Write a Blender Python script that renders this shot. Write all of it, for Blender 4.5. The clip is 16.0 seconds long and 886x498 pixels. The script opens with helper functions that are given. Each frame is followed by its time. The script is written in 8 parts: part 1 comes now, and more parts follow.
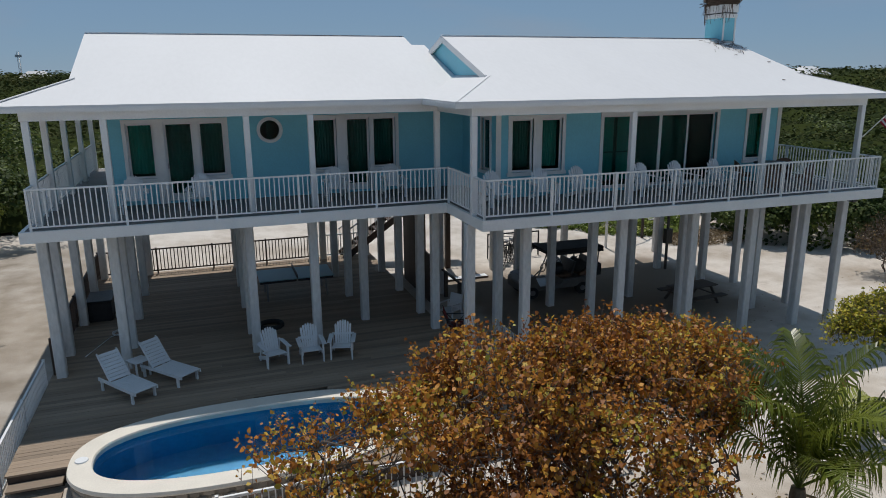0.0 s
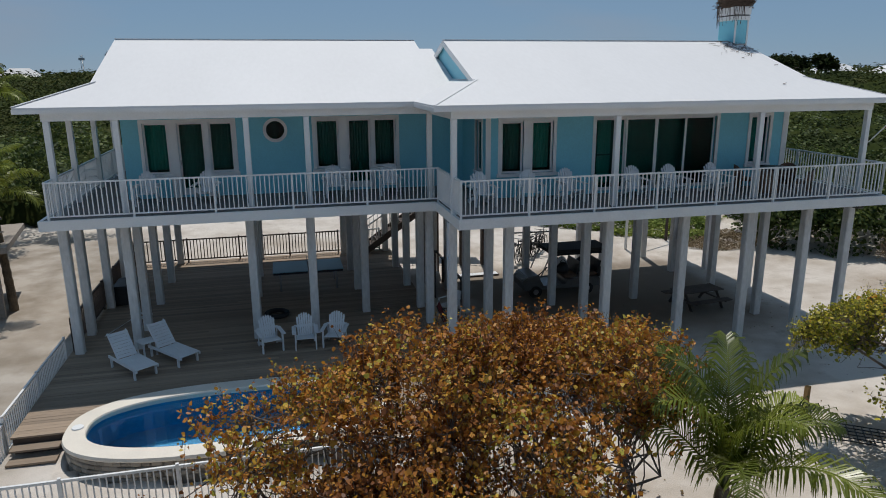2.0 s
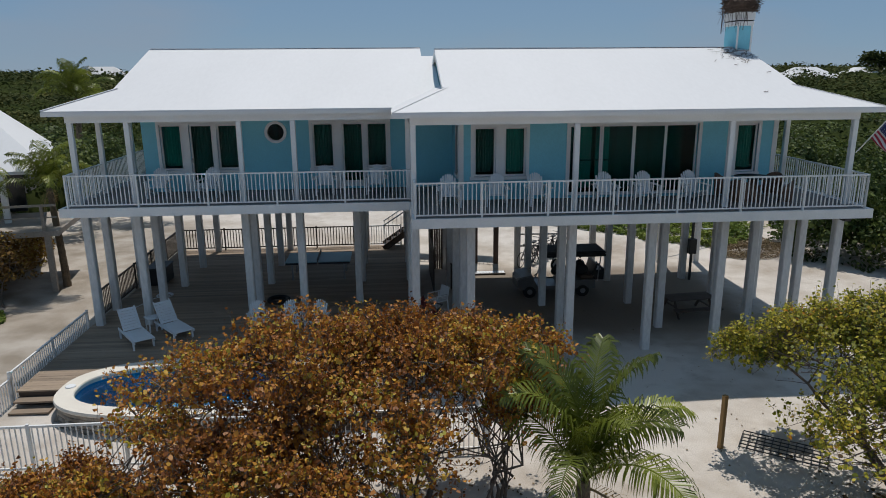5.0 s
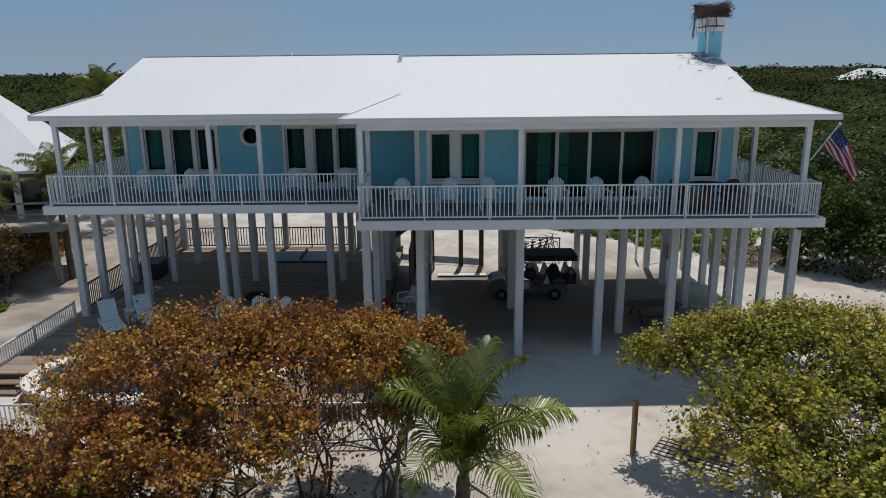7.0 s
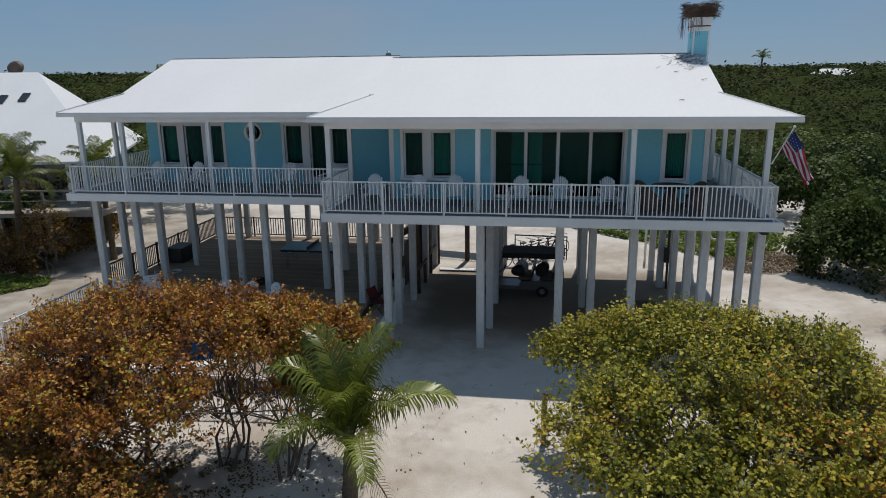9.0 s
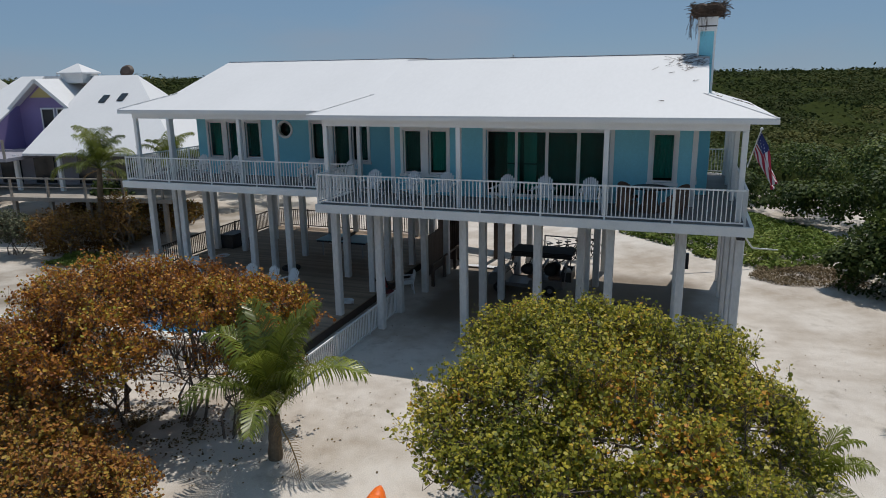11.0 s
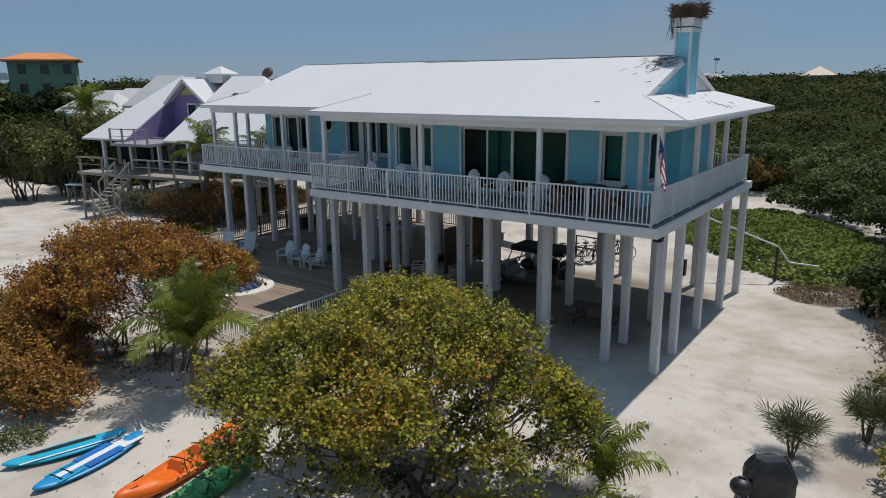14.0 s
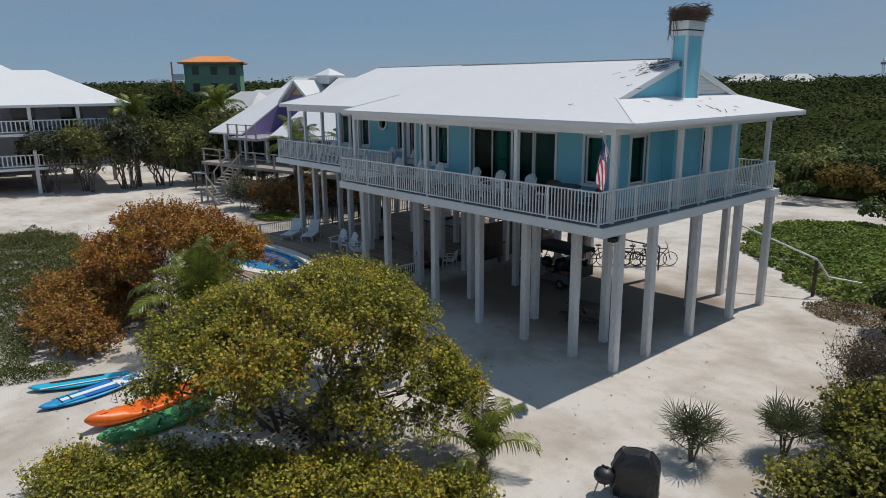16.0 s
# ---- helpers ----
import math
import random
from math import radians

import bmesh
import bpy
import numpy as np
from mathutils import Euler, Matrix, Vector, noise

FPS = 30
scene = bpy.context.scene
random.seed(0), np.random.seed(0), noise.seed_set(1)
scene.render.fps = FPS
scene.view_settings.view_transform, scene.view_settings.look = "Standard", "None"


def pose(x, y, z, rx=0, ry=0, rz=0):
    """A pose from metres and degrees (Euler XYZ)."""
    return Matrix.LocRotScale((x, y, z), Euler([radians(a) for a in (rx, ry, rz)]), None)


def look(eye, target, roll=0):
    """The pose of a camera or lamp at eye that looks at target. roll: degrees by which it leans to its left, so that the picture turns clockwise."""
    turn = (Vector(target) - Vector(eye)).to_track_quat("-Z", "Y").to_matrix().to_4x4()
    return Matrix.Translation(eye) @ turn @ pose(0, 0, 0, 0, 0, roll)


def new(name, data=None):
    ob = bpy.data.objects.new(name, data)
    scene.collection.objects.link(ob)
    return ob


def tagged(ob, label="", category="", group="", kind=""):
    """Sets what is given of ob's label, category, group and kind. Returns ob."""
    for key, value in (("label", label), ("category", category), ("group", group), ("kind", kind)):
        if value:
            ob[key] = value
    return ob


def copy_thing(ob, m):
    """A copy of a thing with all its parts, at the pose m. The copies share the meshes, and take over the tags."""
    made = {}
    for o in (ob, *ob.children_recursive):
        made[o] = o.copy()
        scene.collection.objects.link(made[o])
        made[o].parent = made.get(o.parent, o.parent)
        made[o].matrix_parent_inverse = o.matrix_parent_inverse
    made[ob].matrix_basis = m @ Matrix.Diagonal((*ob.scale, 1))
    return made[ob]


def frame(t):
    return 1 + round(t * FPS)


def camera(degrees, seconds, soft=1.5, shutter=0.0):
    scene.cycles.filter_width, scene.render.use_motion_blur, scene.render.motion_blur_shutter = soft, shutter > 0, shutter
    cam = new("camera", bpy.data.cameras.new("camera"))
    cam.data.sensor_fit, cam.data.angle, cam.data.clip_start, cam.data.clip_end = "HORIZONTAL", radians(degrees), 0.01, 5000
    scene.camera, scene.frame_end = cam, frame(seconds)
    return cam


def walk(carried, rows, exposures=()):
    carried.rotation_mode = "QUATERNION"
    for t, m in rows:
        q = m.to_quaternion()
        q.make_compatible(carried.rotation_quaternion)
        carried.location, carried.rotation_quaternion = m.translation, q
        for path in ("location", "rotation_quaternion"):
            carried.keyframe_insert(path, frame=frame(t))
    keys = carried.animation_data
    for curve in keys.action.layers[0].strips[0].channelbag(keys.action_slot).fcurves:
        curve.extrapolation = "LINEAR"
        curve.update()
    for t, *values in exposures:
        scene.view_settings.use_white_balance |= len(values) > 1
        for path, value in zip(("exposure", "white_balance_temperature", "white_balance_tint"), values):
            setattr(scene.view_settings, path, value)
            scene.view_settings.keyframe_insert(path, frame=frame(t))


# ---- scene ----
cam = camera(65.5, 16.0, 0.95)
PATH = [
    (0, (-7.19, -14.885, 7.995), (-6.554, -13.055, 7.499), -0.4),
    (0.5, (-6.76, -15.21, 8.063), (-6.168, -13.367, 7.563), -0.4),
    (1, (-6.302, -15.536, 8.066), (-5.757, -13.677, 7.569), -0.4),
    (1.5, (-5.819, -15.887, 8.113), (-5.322, -14.015, 7.614), -0.4),
    (2, (-5.267, -16.228, 8.154), (-4.821, -14.344, 7.653), -0.4),
    (2.5, (-4.725, -16.555, 8.216), (-4.327, -14.661, 7.71), -0.4),
    (3, (-4.175, -16.853, 8.303), (-3.825, -14.951, 7.793), -0.4),
    (3.5, (-3.621, -17.121, 8.337), (-3.32, -15.211, 7.826), -0.4),
    (4, (-3.005, -17.418, 8.356), (-2.757, -15.5, 7.848), -0.4),
    (6.5, (0.837, -18.525, 8.551), (0.847, -16.59, 8.047), -0.6),
    (7, (1.588, -18.634, 8.562), (1.563, -16.698, 8.062), -0.6),
    (7.5, (2.446, -18.833, 8.599), (2.373, -16.898, 8.097), -0.6),
    (8, (3.476, -18.998, 8.645), (3.341, -17.067, 8.142), -0.7),
    (8.5, (4.556, -19.152, 8.681), (4.341, -17.229, 8.174), -0.7),
    (9, (5.634, -19.219, 8.651), (5.333, -17.308, 8.146), -0.7),
    (11.5, (11.201, -19.071, 8.494), (10.472, -17.273, 8.006), -0.7),
    (12, (12.345, -18.875, 8.459), (11.541, -17.11, 7.974), -0.6),
    (12.5, (13.571, -18.594, 8.433), (12.689, -16.865, 7.95), -0.6),
    (13, (14.869, -18.301, 8.392), (13.903, -16.617, 7.913), -0.5),
    (13.5, (16.167, -17.871, 8.377), (15.115, -16.238, 7.899), -0.4),
    (14, (17.565, -17.395, 8.406), (16.424, -15.824, 7.927), -0.6),
    (14.5, (18.899, -16.825, 8.392), (17.679, -15.313, 7.916), -0.5),
    (15, (20.216, -16.22, 8.4), (18.921, -14.771, 7.926), -0.6),
    (15.5, (21.441, -15.576, 8.419), (20.059, -14.21, 7.945), -0.5),
    (16, (22.584, -14.97, 8.436), (21.114, -13.699, 7.962), -0.5),
]
walk(cam, [(t, look(eye, target, roll)) for t, eye, target, roll in PATH])

# ---- daylight ----
SUN = Vector((0.45, 2.95, 7.2)).normalized()
SUN_ELEV = math.asin(SUN.z)
SUN_AZIM = math.atan2(SUN.x, SUN.y)
world = bpy.data.worlds.new("sky")
scene.world = world
world.use_nodes = True
wn = world.node_tree.nodes
sky = wn.new("ShaderNodeTexSky")
sky.sky_type = "NISHITA"
sky.sun_disc = False
sky.sun_elevation = SUN_ELEV
sky.sun_rotation = SUN_AZIM
sky.air_density, sky.dust_density, sky.ozone_density = 0.75, 0.0, 4.0
# sea haze evens the sky out towards one pale blue
haze = wn.new("ShaderNodeMix")
haze.data_type = "RGBA"
haze.inputs[0].default_value = 0.84
haze.inputs[7].default_value = (1.9, 3.08, 4.6, 1)
wn["Background"].inputs["Strength"].default_value = 0.085
world.node_tree.links.new(sky.outputs[0], haze.inputs[6])
# thin high cloud
where, spread3 = wn.new("ShaderNodeTexCoord"), wn.new("ShaderNodeMapping")
spread3.inputs["Scale"].default_value = (1.6, 1.6, 6.0)
wisp, thin, cloud = wn.new("ShaderNodeTexNoise"), wn.new("ShaderNodeMapRange"), wn.new("ShaderNodeMix")
wisp.inputs["Scale"].default_value, wisp.inputs["Detail"].default_value, wisp.inputs["Roughness"].default_value = 1.7, 5, 0.5
thin.inputs["From Min"].default_value, thin.inputs["From Max"].default_value, thin.inputs["To Max"].default_value = 0.5, 0.72, 0.5
cloud.data_type = "RGBA"
cloud.inputs[7].default_value = (3.0, 3.6, 4.5, 1)
world.node_tree.links.new(where.outputs["Generated"], spread3.inputs["Vector"])
world.node_tree.links.new(spread3.outputs[0], wisp.inputs["Vector"])
world.node_tree.links.new(wisp.outputs["Fac"], thin.inputs["Value"])
world.node_tree.links.new(thin.outputs[0], cloud.inputs[0])
world.node_tree.links.new(haze.outputs[2], cloud.inputs[6])
world.node_tree.links.new(cloud.outputs[2], wn["Background"].inputs["Color"])
lamp = bpy.data.lights.new("sun", "SUN")
lamp.energy, lamp.angle, lamp.color = 3.15, radians(0.55), (1.0, 0.955, 0.89)
sun_ob = new("sun", lamp)
sun_ob.matrix_world = look(SUN * 60, (0, 0, 0))


# ---- materials ----
def mat(name, base, rough=0.6, vary=0.12, grain=18.0, stain=1.1, tint=None, bump=0.15, metal=0.0, rand=0.0,
        stretch=(1, 1, 1), island=False, spec=0.5, trans=0.0, leaf=0.0):
    """Two scales of variation (grain and stain) over one base colour, with fine relief."""
    m = bpy.data.materials.new(name)
    m.use_nodes = True
    nt = m.node_tree
    n, link = nt.nodes, nt.links.new
    bsdf = n["Principled BSDF"]
    pos = n.new("ShaderNodeNewGeometry")
    mp = n.new("ShaderNodeMapping")
    mp.inputs["Scale"].default_value = stretch
    link(pos.outputs["Position"], mp.inputs["Vector"])
    fine = n.new("ShaderNodeTexNoise")
    fine.inputs["Scale"].default_value, fine.inputs["Detail"].default_value = grain, 6
    wide = n.new("ShaderNodeTexNoise")
    wide.inputs["Scale"].default_value, wide.inputs["Detail"].default_value = stain, 4
    link(mp.outputs[0], fine.inputs["Vector"])
    link(mp.outputs[0], wide.inputs["Vector"])
    add = n.new("ShaderNodeMath")
    add.operation = "ADD"
    link(fine.outputs["Fac"], add.inputs[0])
    link(wide.outputs["Fac"], add.inputs[1])
    ramp = n.new("ShaderNodeMapRange")
    ramp.inputs["From Min"].default_value, ramp.inputs["From Max"].default_value = 0.62, 1.38
    link(add.outputs[0], ramp.inputs["Value"])
    fac = ramp.outputs[0]
    if rand or island:
        ri = n.new("ShaderNodeNewGeometry") if island else n.new("ShaderNodeObjectInfo")
        mixf = n.new("ShaderNodeMix")
        mixf.inputs[0].default_value = rand or 0.6
        link(fac, mixf.inputs[2])
        link(ri.outputs["Random Per Island" if island else "Random"], mixf.inputs[3])
        fac = mixf.outputs[0]
    mix = n.new("ShaderNodeMix")
    mix.data_type = "RGBA"
    dark = [max(c * (1 - vary * 1.6), 0) for c in base]
    light = tint if tint else [min(c * (1 + vary), 1) for c in base]
    mix.inputs[6].default_value = (*dark, 1)
    mix.inputs[7].default_value = (*light, 1)
    link(fac, mix.inputs[0])
    link(mix.outputs[2], bsdf.inputs["Base Color"])
    rr = n.new("ShaderNodeMapRange")
    rr.inputs["To Min"].default_value, rr.inputs["To Max"].default_value = max(rough - 0.1, 0.02), min(rough + 0.1, 1)
    link(fine.outputs["Fac"], rr.inputs["Value"])
    link(rr.outputs[0], bsdf.inputs["Roughness"])
    bsdf.inputs["Metallic"].default_value = metal
    bsdf.inputs["Specular IOR Level"].default_value = spec
    bsdf.inputs["Transmission Weight"].default_value = trans
    if bump:
        bp = n.new("ShaderNodeBump")
        bp.inputs["Strength"].default_value, bp.inputs["Distance"].default_value = bump, 0.02
        link(fine.outputs["Fac"], bp.inputs["Height"])
        link(bp.outputs[0], bsdf.inputs["Normal"])
    if leaf:
        tr = n.new("ShaderNodeBsdfTranslucent")
        ms = n.new("ShaderNodeMixShader")
        ms.inputs[0].default_value = leaf
        link(mix.outputs[2], tr.inputs["Color"])
        link(bsdf.outputs[0], ms.inputs[1])
        link(tr.outputs[0], ms.inputs[2])
        link(ms.outputs[0], n["Material Output"].inputs["Surface"])
    return m


M = {}
M["roof"] = mat("white_metal_roof", (0.69, 0.685, 0.69), 0.62, 0.03, 9, 0.5, bump=0.03, stretch=(1, 0.25, 1), spec=0.3)
M["blue"] = mat("blue_painted_siding", (0.20, 0.56, 0.68), 0.55, 0.08, 25, 0.8, bump=0.08)
M["white"] = mat("white_paint", (0.74, 0.74, 0.73), 0.45, 0.06, 30, 1.3, bump=0.05)
M["post"] = mat("white_painted_concrete_pillar", (0.66, 0.66, 0.65), 0.7, 0.14, 14, 0.9, bump=0.15, stretch=(1, 1, 0.35))
M["soffit"] = mat("white_soffit", (0.7, 0.7, 0.7), 0.7, 0.06)
M["deckwood"] = mat("weathered_deck_planks", (0.30, 0.225, 0.16), 0.75, 0.3, 20, 1.4, bump=0.3, rand=0.55, stretch=(0.12, 1, 1))
M["greydeck"] = mat("grey_stained_deck", (0.19, 0.18, 0.175), 0.7, 0.18, 20, 1.2, bump=0.2, stretch=(0.2, 1, 1))
M["darkwood"] = mat("dark_brown_wood", (0.075, 0.05, 0.038), 0.65, 0.3, 22, 2, bump=0.2, rand=0.4)
# joist and girder grey, with the shade beneath the floor mixed in
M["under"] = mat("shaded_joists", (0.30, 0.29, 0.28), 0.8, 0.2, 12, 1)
M["coping"] = mat("pale_pool_coping", (0.68, 0.63, 0.55), 0.7, 0.12, 30, 2, bump=0.15, rand=0.35)
M["pooltile"] = mat("blue_pool_plaster", (0.001, 0.175, 0.35), 0.4, 0.2, 8, 0.7)
M["stone"] = mat("pool_wall_stone", (0.33, 0.29, 0.24), 0.85, 0.35, 6, 2.2, bump=0.6, rand=0.5)
M["plastic"] = mat("white_resin", (0.72, 0.73, 0.74), 0.5, 0.06, 40, 2, bump=0.04)
M["black"] = mat("black_vinyl", (0.018, 0.018, 0.02), 0.45, 0.4, 12, 2, bump=0.3)
M["rubber"] = mat("black_rubber", (0.02, 0.02, 0.02), 0.8, 0.3, 20, 2)
M["steel"] = mat("grey_metal", (0.35, 0.35, 0.36), 0.35, 0.15, 30, 2, metal=0.8)
M["wicker"] = mat("brown_wicker", (0.15, 0.085, 0.055), 0.7, 0.3, 60, 3, bump=0.4)
M["kayak_o"] = mat("orange_plastic_hull", (0.85, 0.16, 0.012), 0.42, 0.12, 15, 1.5, bump=0.06)
M["kayak_g"] = mat("green_marbled_hull", (0.012, 0.22, 0.05), 0.42, 0.5, 3.0, 5.0, tint=(0.16, 0.62, 0.22), bump=0.06)
M["board_b"] = mat("blue_board", (0.02, 0.17, 0.52), 0.4, 0.15, 10, 1, bump=0.05)
M["board_m"] = mat("bright_blue_board", (0.02, 0.29, 0.62), 0.4, 0.15, 10, 1, bump=0.05)
M["board_c"] = mat("cyan_board", (0.02, 0.42, 0.62), 0.4, 0.15, 10, 1, bump=0.05)
M["board_w"] = mat("white_board", (0.8, 0.82, 0.84), 0.4, 0.05, 10, 1, bump=0.03)
M["pine"] = mat("yellow_pine_post", (0.42, 0.25, 0.09), 0.7, 0.25, 20, 2, bump=0.2, stretch=(1, 1, 0.1))
M["bark"] = mat("grey_brown_bark", (0.16, 0.125, 0.10), 0.9, 0.35, 14, 2, bump=0.6)
M["palmbark"] = mat("palm_bark", (0.17, 0.125, 0.08), 0.9, 0.35, 16, 3, bump=0.7)
M["twig"] = mat("dry_twigs", (0.10, 0.065, 0.045), 0.9, 0.35, 14, 2, island=True, rand=0.5)
M["straw"] = mat("dry_palm_leaf", (0.36, 0.24, 0.11), 0.8, 0.3, 10, 2, leaf=0.2)
M["palm"] = mat("palm_leaflet", (0.035, 0.085, 0.012), 0.36, 0.4, 3, 0.7, tint=(0.32, 0.36, 0.05), rand=0.6, bump=0, leaf=0.3)
M["yucca"] = mat("spiky_fan_leaf", (0.03, 0.055, 0.022), 0.5, 0.4, 3, 0.7, tint=(0.13, 0.15, 0.055), island=True, rand=0.5, bump=0, leaf=0.15)


def leaf_mat(name, stops, rough=0.55, trans=0.3, patch=0.5, mixer=0.55, spec=0.3):
    """Leaves that differ one from another and in wide patches."""
    m = bpy.data.materials.new(name)
    m.use_nodes = True
    n, link = m.node_tree.nodes, m.node_tree.links.new
    bsdf = n["Principled BSDF"]
    geo = n.new("ShaderNodeNewGeometry")
    wide = n.new("ShaderNodeTexNoise")
    wide.inputs["Scale"].default_value, wide.inputs["Detail"].default_value = patch, 3
    link(geo.outputs["Position"], wide.inputs["Vector"])
    mr = n.new("ShaderNodeMapRange")
    mr.inputs["From Min"].default_value, mr.inputs["From Max"].default_value = 0.3, 0.7
    link(wide.outputs["Fac"], mr.inputs["Value"])
    mixf = n.new("ShaderNodeMix")
    mixf.inputs[0].default_value = mixer
    link(mr.outputs[0], mixf.inputs[2])
    link(geo.outputs["Random Per Island"], mixf.inputs[3])
    ramp = n.new("ShaderNodeValToRGB")
    els = ramp.color_ramp.elements
    while len(els) < len(stops):
        els.new(0.5)
    for e, (p, c) in zip(els, stops):
        e.position, e.color = p, (*c, 1)
    link(mixf.outputs[0], ramp.inputs[0])
    link(ramp.outputs[0], bsdf.inputs["Base Color"])
    bsdf.inputs["Roughness"].default_value = rough
    bsdf.inputs["Specular IOR Level"].default_value = spec
    tr = n.new("ShaderNodeBsdfTranslucent")
    ms = n.new("ShaderNodeMixShader")
    ms.inputs[0].default_value = trans
    link(ramp.outputs[0], tr.inputs["Color"])
    link(bsdf.outputs[0], ms.inputs[1])
    link(tr.outputs[0], ms.inputs[2])
    link(ms.outputs[0], n["Material Output"].inputs["Surface"])
    return m


M["leaf_brown"] = leaf_mat("sea_grape_brown", ((0.0, (0.09, 0.032, 0.013)), (0.26, (0.23, 0.08, 0.022)), (0.5, (0.42, 0.165, 0.028)), (0.64, (0.57, 0.26, 0.038)), (0.76, (0.56, 0.38, 0.055)), (0.86, (0.36, 0.36, 0.05)), (0.96, (0.70, 0.22, 0.035))), trans=0.3, mixer=0.6, rough=0.5, spec=0.3)
M["leaf_green"] = leaf_mat("sea_grape_green", ((0.0, (0.055, 0.085, 0.016)), (0.3, (0.19, 0.21, 0.028)), (0.6, (0.41, 0.37, 0.044)), (0.82, (0.62, 0.52, 0.07)), (0.93, (0.72, 0.30, 0.05))), trans=0.42, rough=0.5, spec=0.28, mixer=0.7)
M["leaf_wood"] = leaf_mat("mangrove_green", ((0.0, (0.016, 0.024, 0.009)), (0.45, (0.034, 0.048, 0.016)), (0.8, (0.062, 0.074, 0.025)), (1.0, (0.10, 0.095, 0.034))), trans=0.15, patch=0.07, mixer=0.25, rough=0.9, spec=0.05)
M["leaf_hedge"] = leaf_mat("hedge_green", ((0.0, (0.02, 0.036, 0.010)), (0.5, (0.06, 0.09, 0.022)), (1.0, (0.2, 0.24, 0.06))), trans=0.3, patch=0.4, rough=0.6, spec=0.2)
M["leaf_cover"] = leaf_mat("ground_cover_green", ((0.0, (0.06, 0.095, 0.02)), (0.5, (0.15, 0.205, 0.042)), (1.0, (0.30, 0.32, 0.085))), trans=0.2, patch=0.4, rough=0.75, spec=0.12)
M["leaf_dry"] = leaf_mat("dry_scrub", ((0.0, (0.05, 0.035, 0.02)), (0.5, (0.13, 0.085, 0.04)), (1.0, (0.20, 0.15, 0.06))), trans=0.15, patch=0.5, rough=0.75, spec=0.12)
M["leaf_olive"] = leaf_mat("grey_green_scrub", ((0.0, (0.05, 0.06, 0.035)), (0.6, (0.11, 0.12, 0.07)), (1.0, (0.2, 0.2, 0.13))), trans=0.15, patch=0.5, rough=0.75, spec=0.12)


def sand_mat():
    m = bpy.data.materials.new("pale_sand")
    m.use_nodes = True
    n, link = m.node_tree.nodes, m.node_tree.links.new
    bsdf = n["Principled BSDF"]
    geo = n.new("ShaderNodeNewGeometry")
    layers = []
    for scale, detail in ((0.28, 5), (2.2, 6), (38.0, 5)):
        t = n.new("ShaderNodeTexNoise")
        t.inputs["Scale"].default_value, t.inputs["Detail"].default_value = scale, detail
        link(geo.outputs["Position"], t.inputs["Vector"])
        layers.append(t.outputs["Fac"])
    ramp = n.new("ShaderNodeValToRGB")
    ramp.color_ramp.elements[0].position, ramp.color_ramp.elements[0].color = 0.34, (0.45, 0.385, 0.32, 1)
    ramp.color_ramp.elements[1].position, ramp.color_ramp.elements[1].color = 0.56, (0.68, 0.625, 0.565, 1)
    a = n.new("ShaderNodeMath")
    a.operation = "MULTIPLY_ADD"
    a.inputs[1].default_value = 0.24
    link(layers[1], a.inputs[0])
    b = n.new("ShaderNodeMath")
    b.operation = "MULTIPLY"
    b.inputs[1].default_value = 0.76
    link(layers[0], b.inputs[0])
    link(b.outputs[0], a.inputs[2])
    link(a.outputs[0], ramp.inputs[0])
    # brown earth under the raised wing, with the house's shade painted into it
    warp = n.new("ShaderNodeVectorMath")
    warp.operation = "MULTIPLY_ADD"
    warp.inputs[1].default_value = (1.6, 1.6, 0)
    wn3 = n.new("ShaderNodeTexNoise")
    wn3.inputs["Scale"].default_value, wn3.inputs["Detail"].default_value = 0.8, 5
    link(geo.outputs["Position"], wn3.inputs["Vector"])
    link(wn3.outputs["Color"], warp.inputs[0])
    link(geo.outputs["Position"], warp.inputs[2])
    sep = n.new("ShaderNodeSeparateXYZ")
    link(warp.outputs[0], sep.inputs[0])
    under_wing = None
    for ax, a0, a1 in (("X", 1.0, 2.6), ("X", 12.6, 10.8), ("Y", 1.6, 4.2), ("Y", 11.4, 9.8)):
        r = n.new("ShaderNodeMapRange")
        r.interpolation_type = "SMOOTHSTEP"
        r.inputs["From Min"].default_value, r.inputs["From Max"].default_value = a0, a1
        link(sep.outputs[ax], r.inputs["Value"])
        if under_wing is None:
            under_wing = r.outputs[0]
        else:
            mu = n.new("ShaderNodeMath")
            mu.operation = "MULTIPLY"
            link(under_wing, mu.inputs[0])
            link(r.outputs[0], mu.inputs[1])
            under_wing = mu.outputs[0]
    earth_shade = n.new("ShaderNodeMix")
    earth_shade.data_type = "RGBA"
    earth_shade.inputs[7].default_value = (0.28, 0.235, 0.19, 1)
    link(under_wing, earth_shade.inputs[0])
    link(ramp.outputs[0], earth_shade.inputs[6])
    # tan, trampled sand with plant litter along the path past the platform
    path = None
    for ax, a0, a1 in (("X", -19.0, -16.5), ("X", -9.6, -10.8), ("Y", -2.5, 0.5), ("Y", 24.0, 19.0)):
        r = n.new("ShaderNodeMapRange")
        r.interpolation_type = "SMOOTHSTEP"
        r.inputs["From Min"].default_value, r.inputs["From Max"].default_value = a0, a1
        link(sep.outputs[ax], r.inputs["Value"])
        if path is None:
            path = r.outputs[0]
        else:
            mu = n.new("ShaderNodeMath")
            mu.operation = "MULTIPLY"
            link(path, mu.inputs[0])
            link(r.outputs[0], mu.inputs[1])
            path = mu.outputs[0]
    blot = n.new("ShaderNodeMapRange")
    blot.inputs["From Min"].default_value, blot.inputs["From Max"].default_value = 0.38, 0.66
    blot.inputs["To Min"].default_value = 0.45
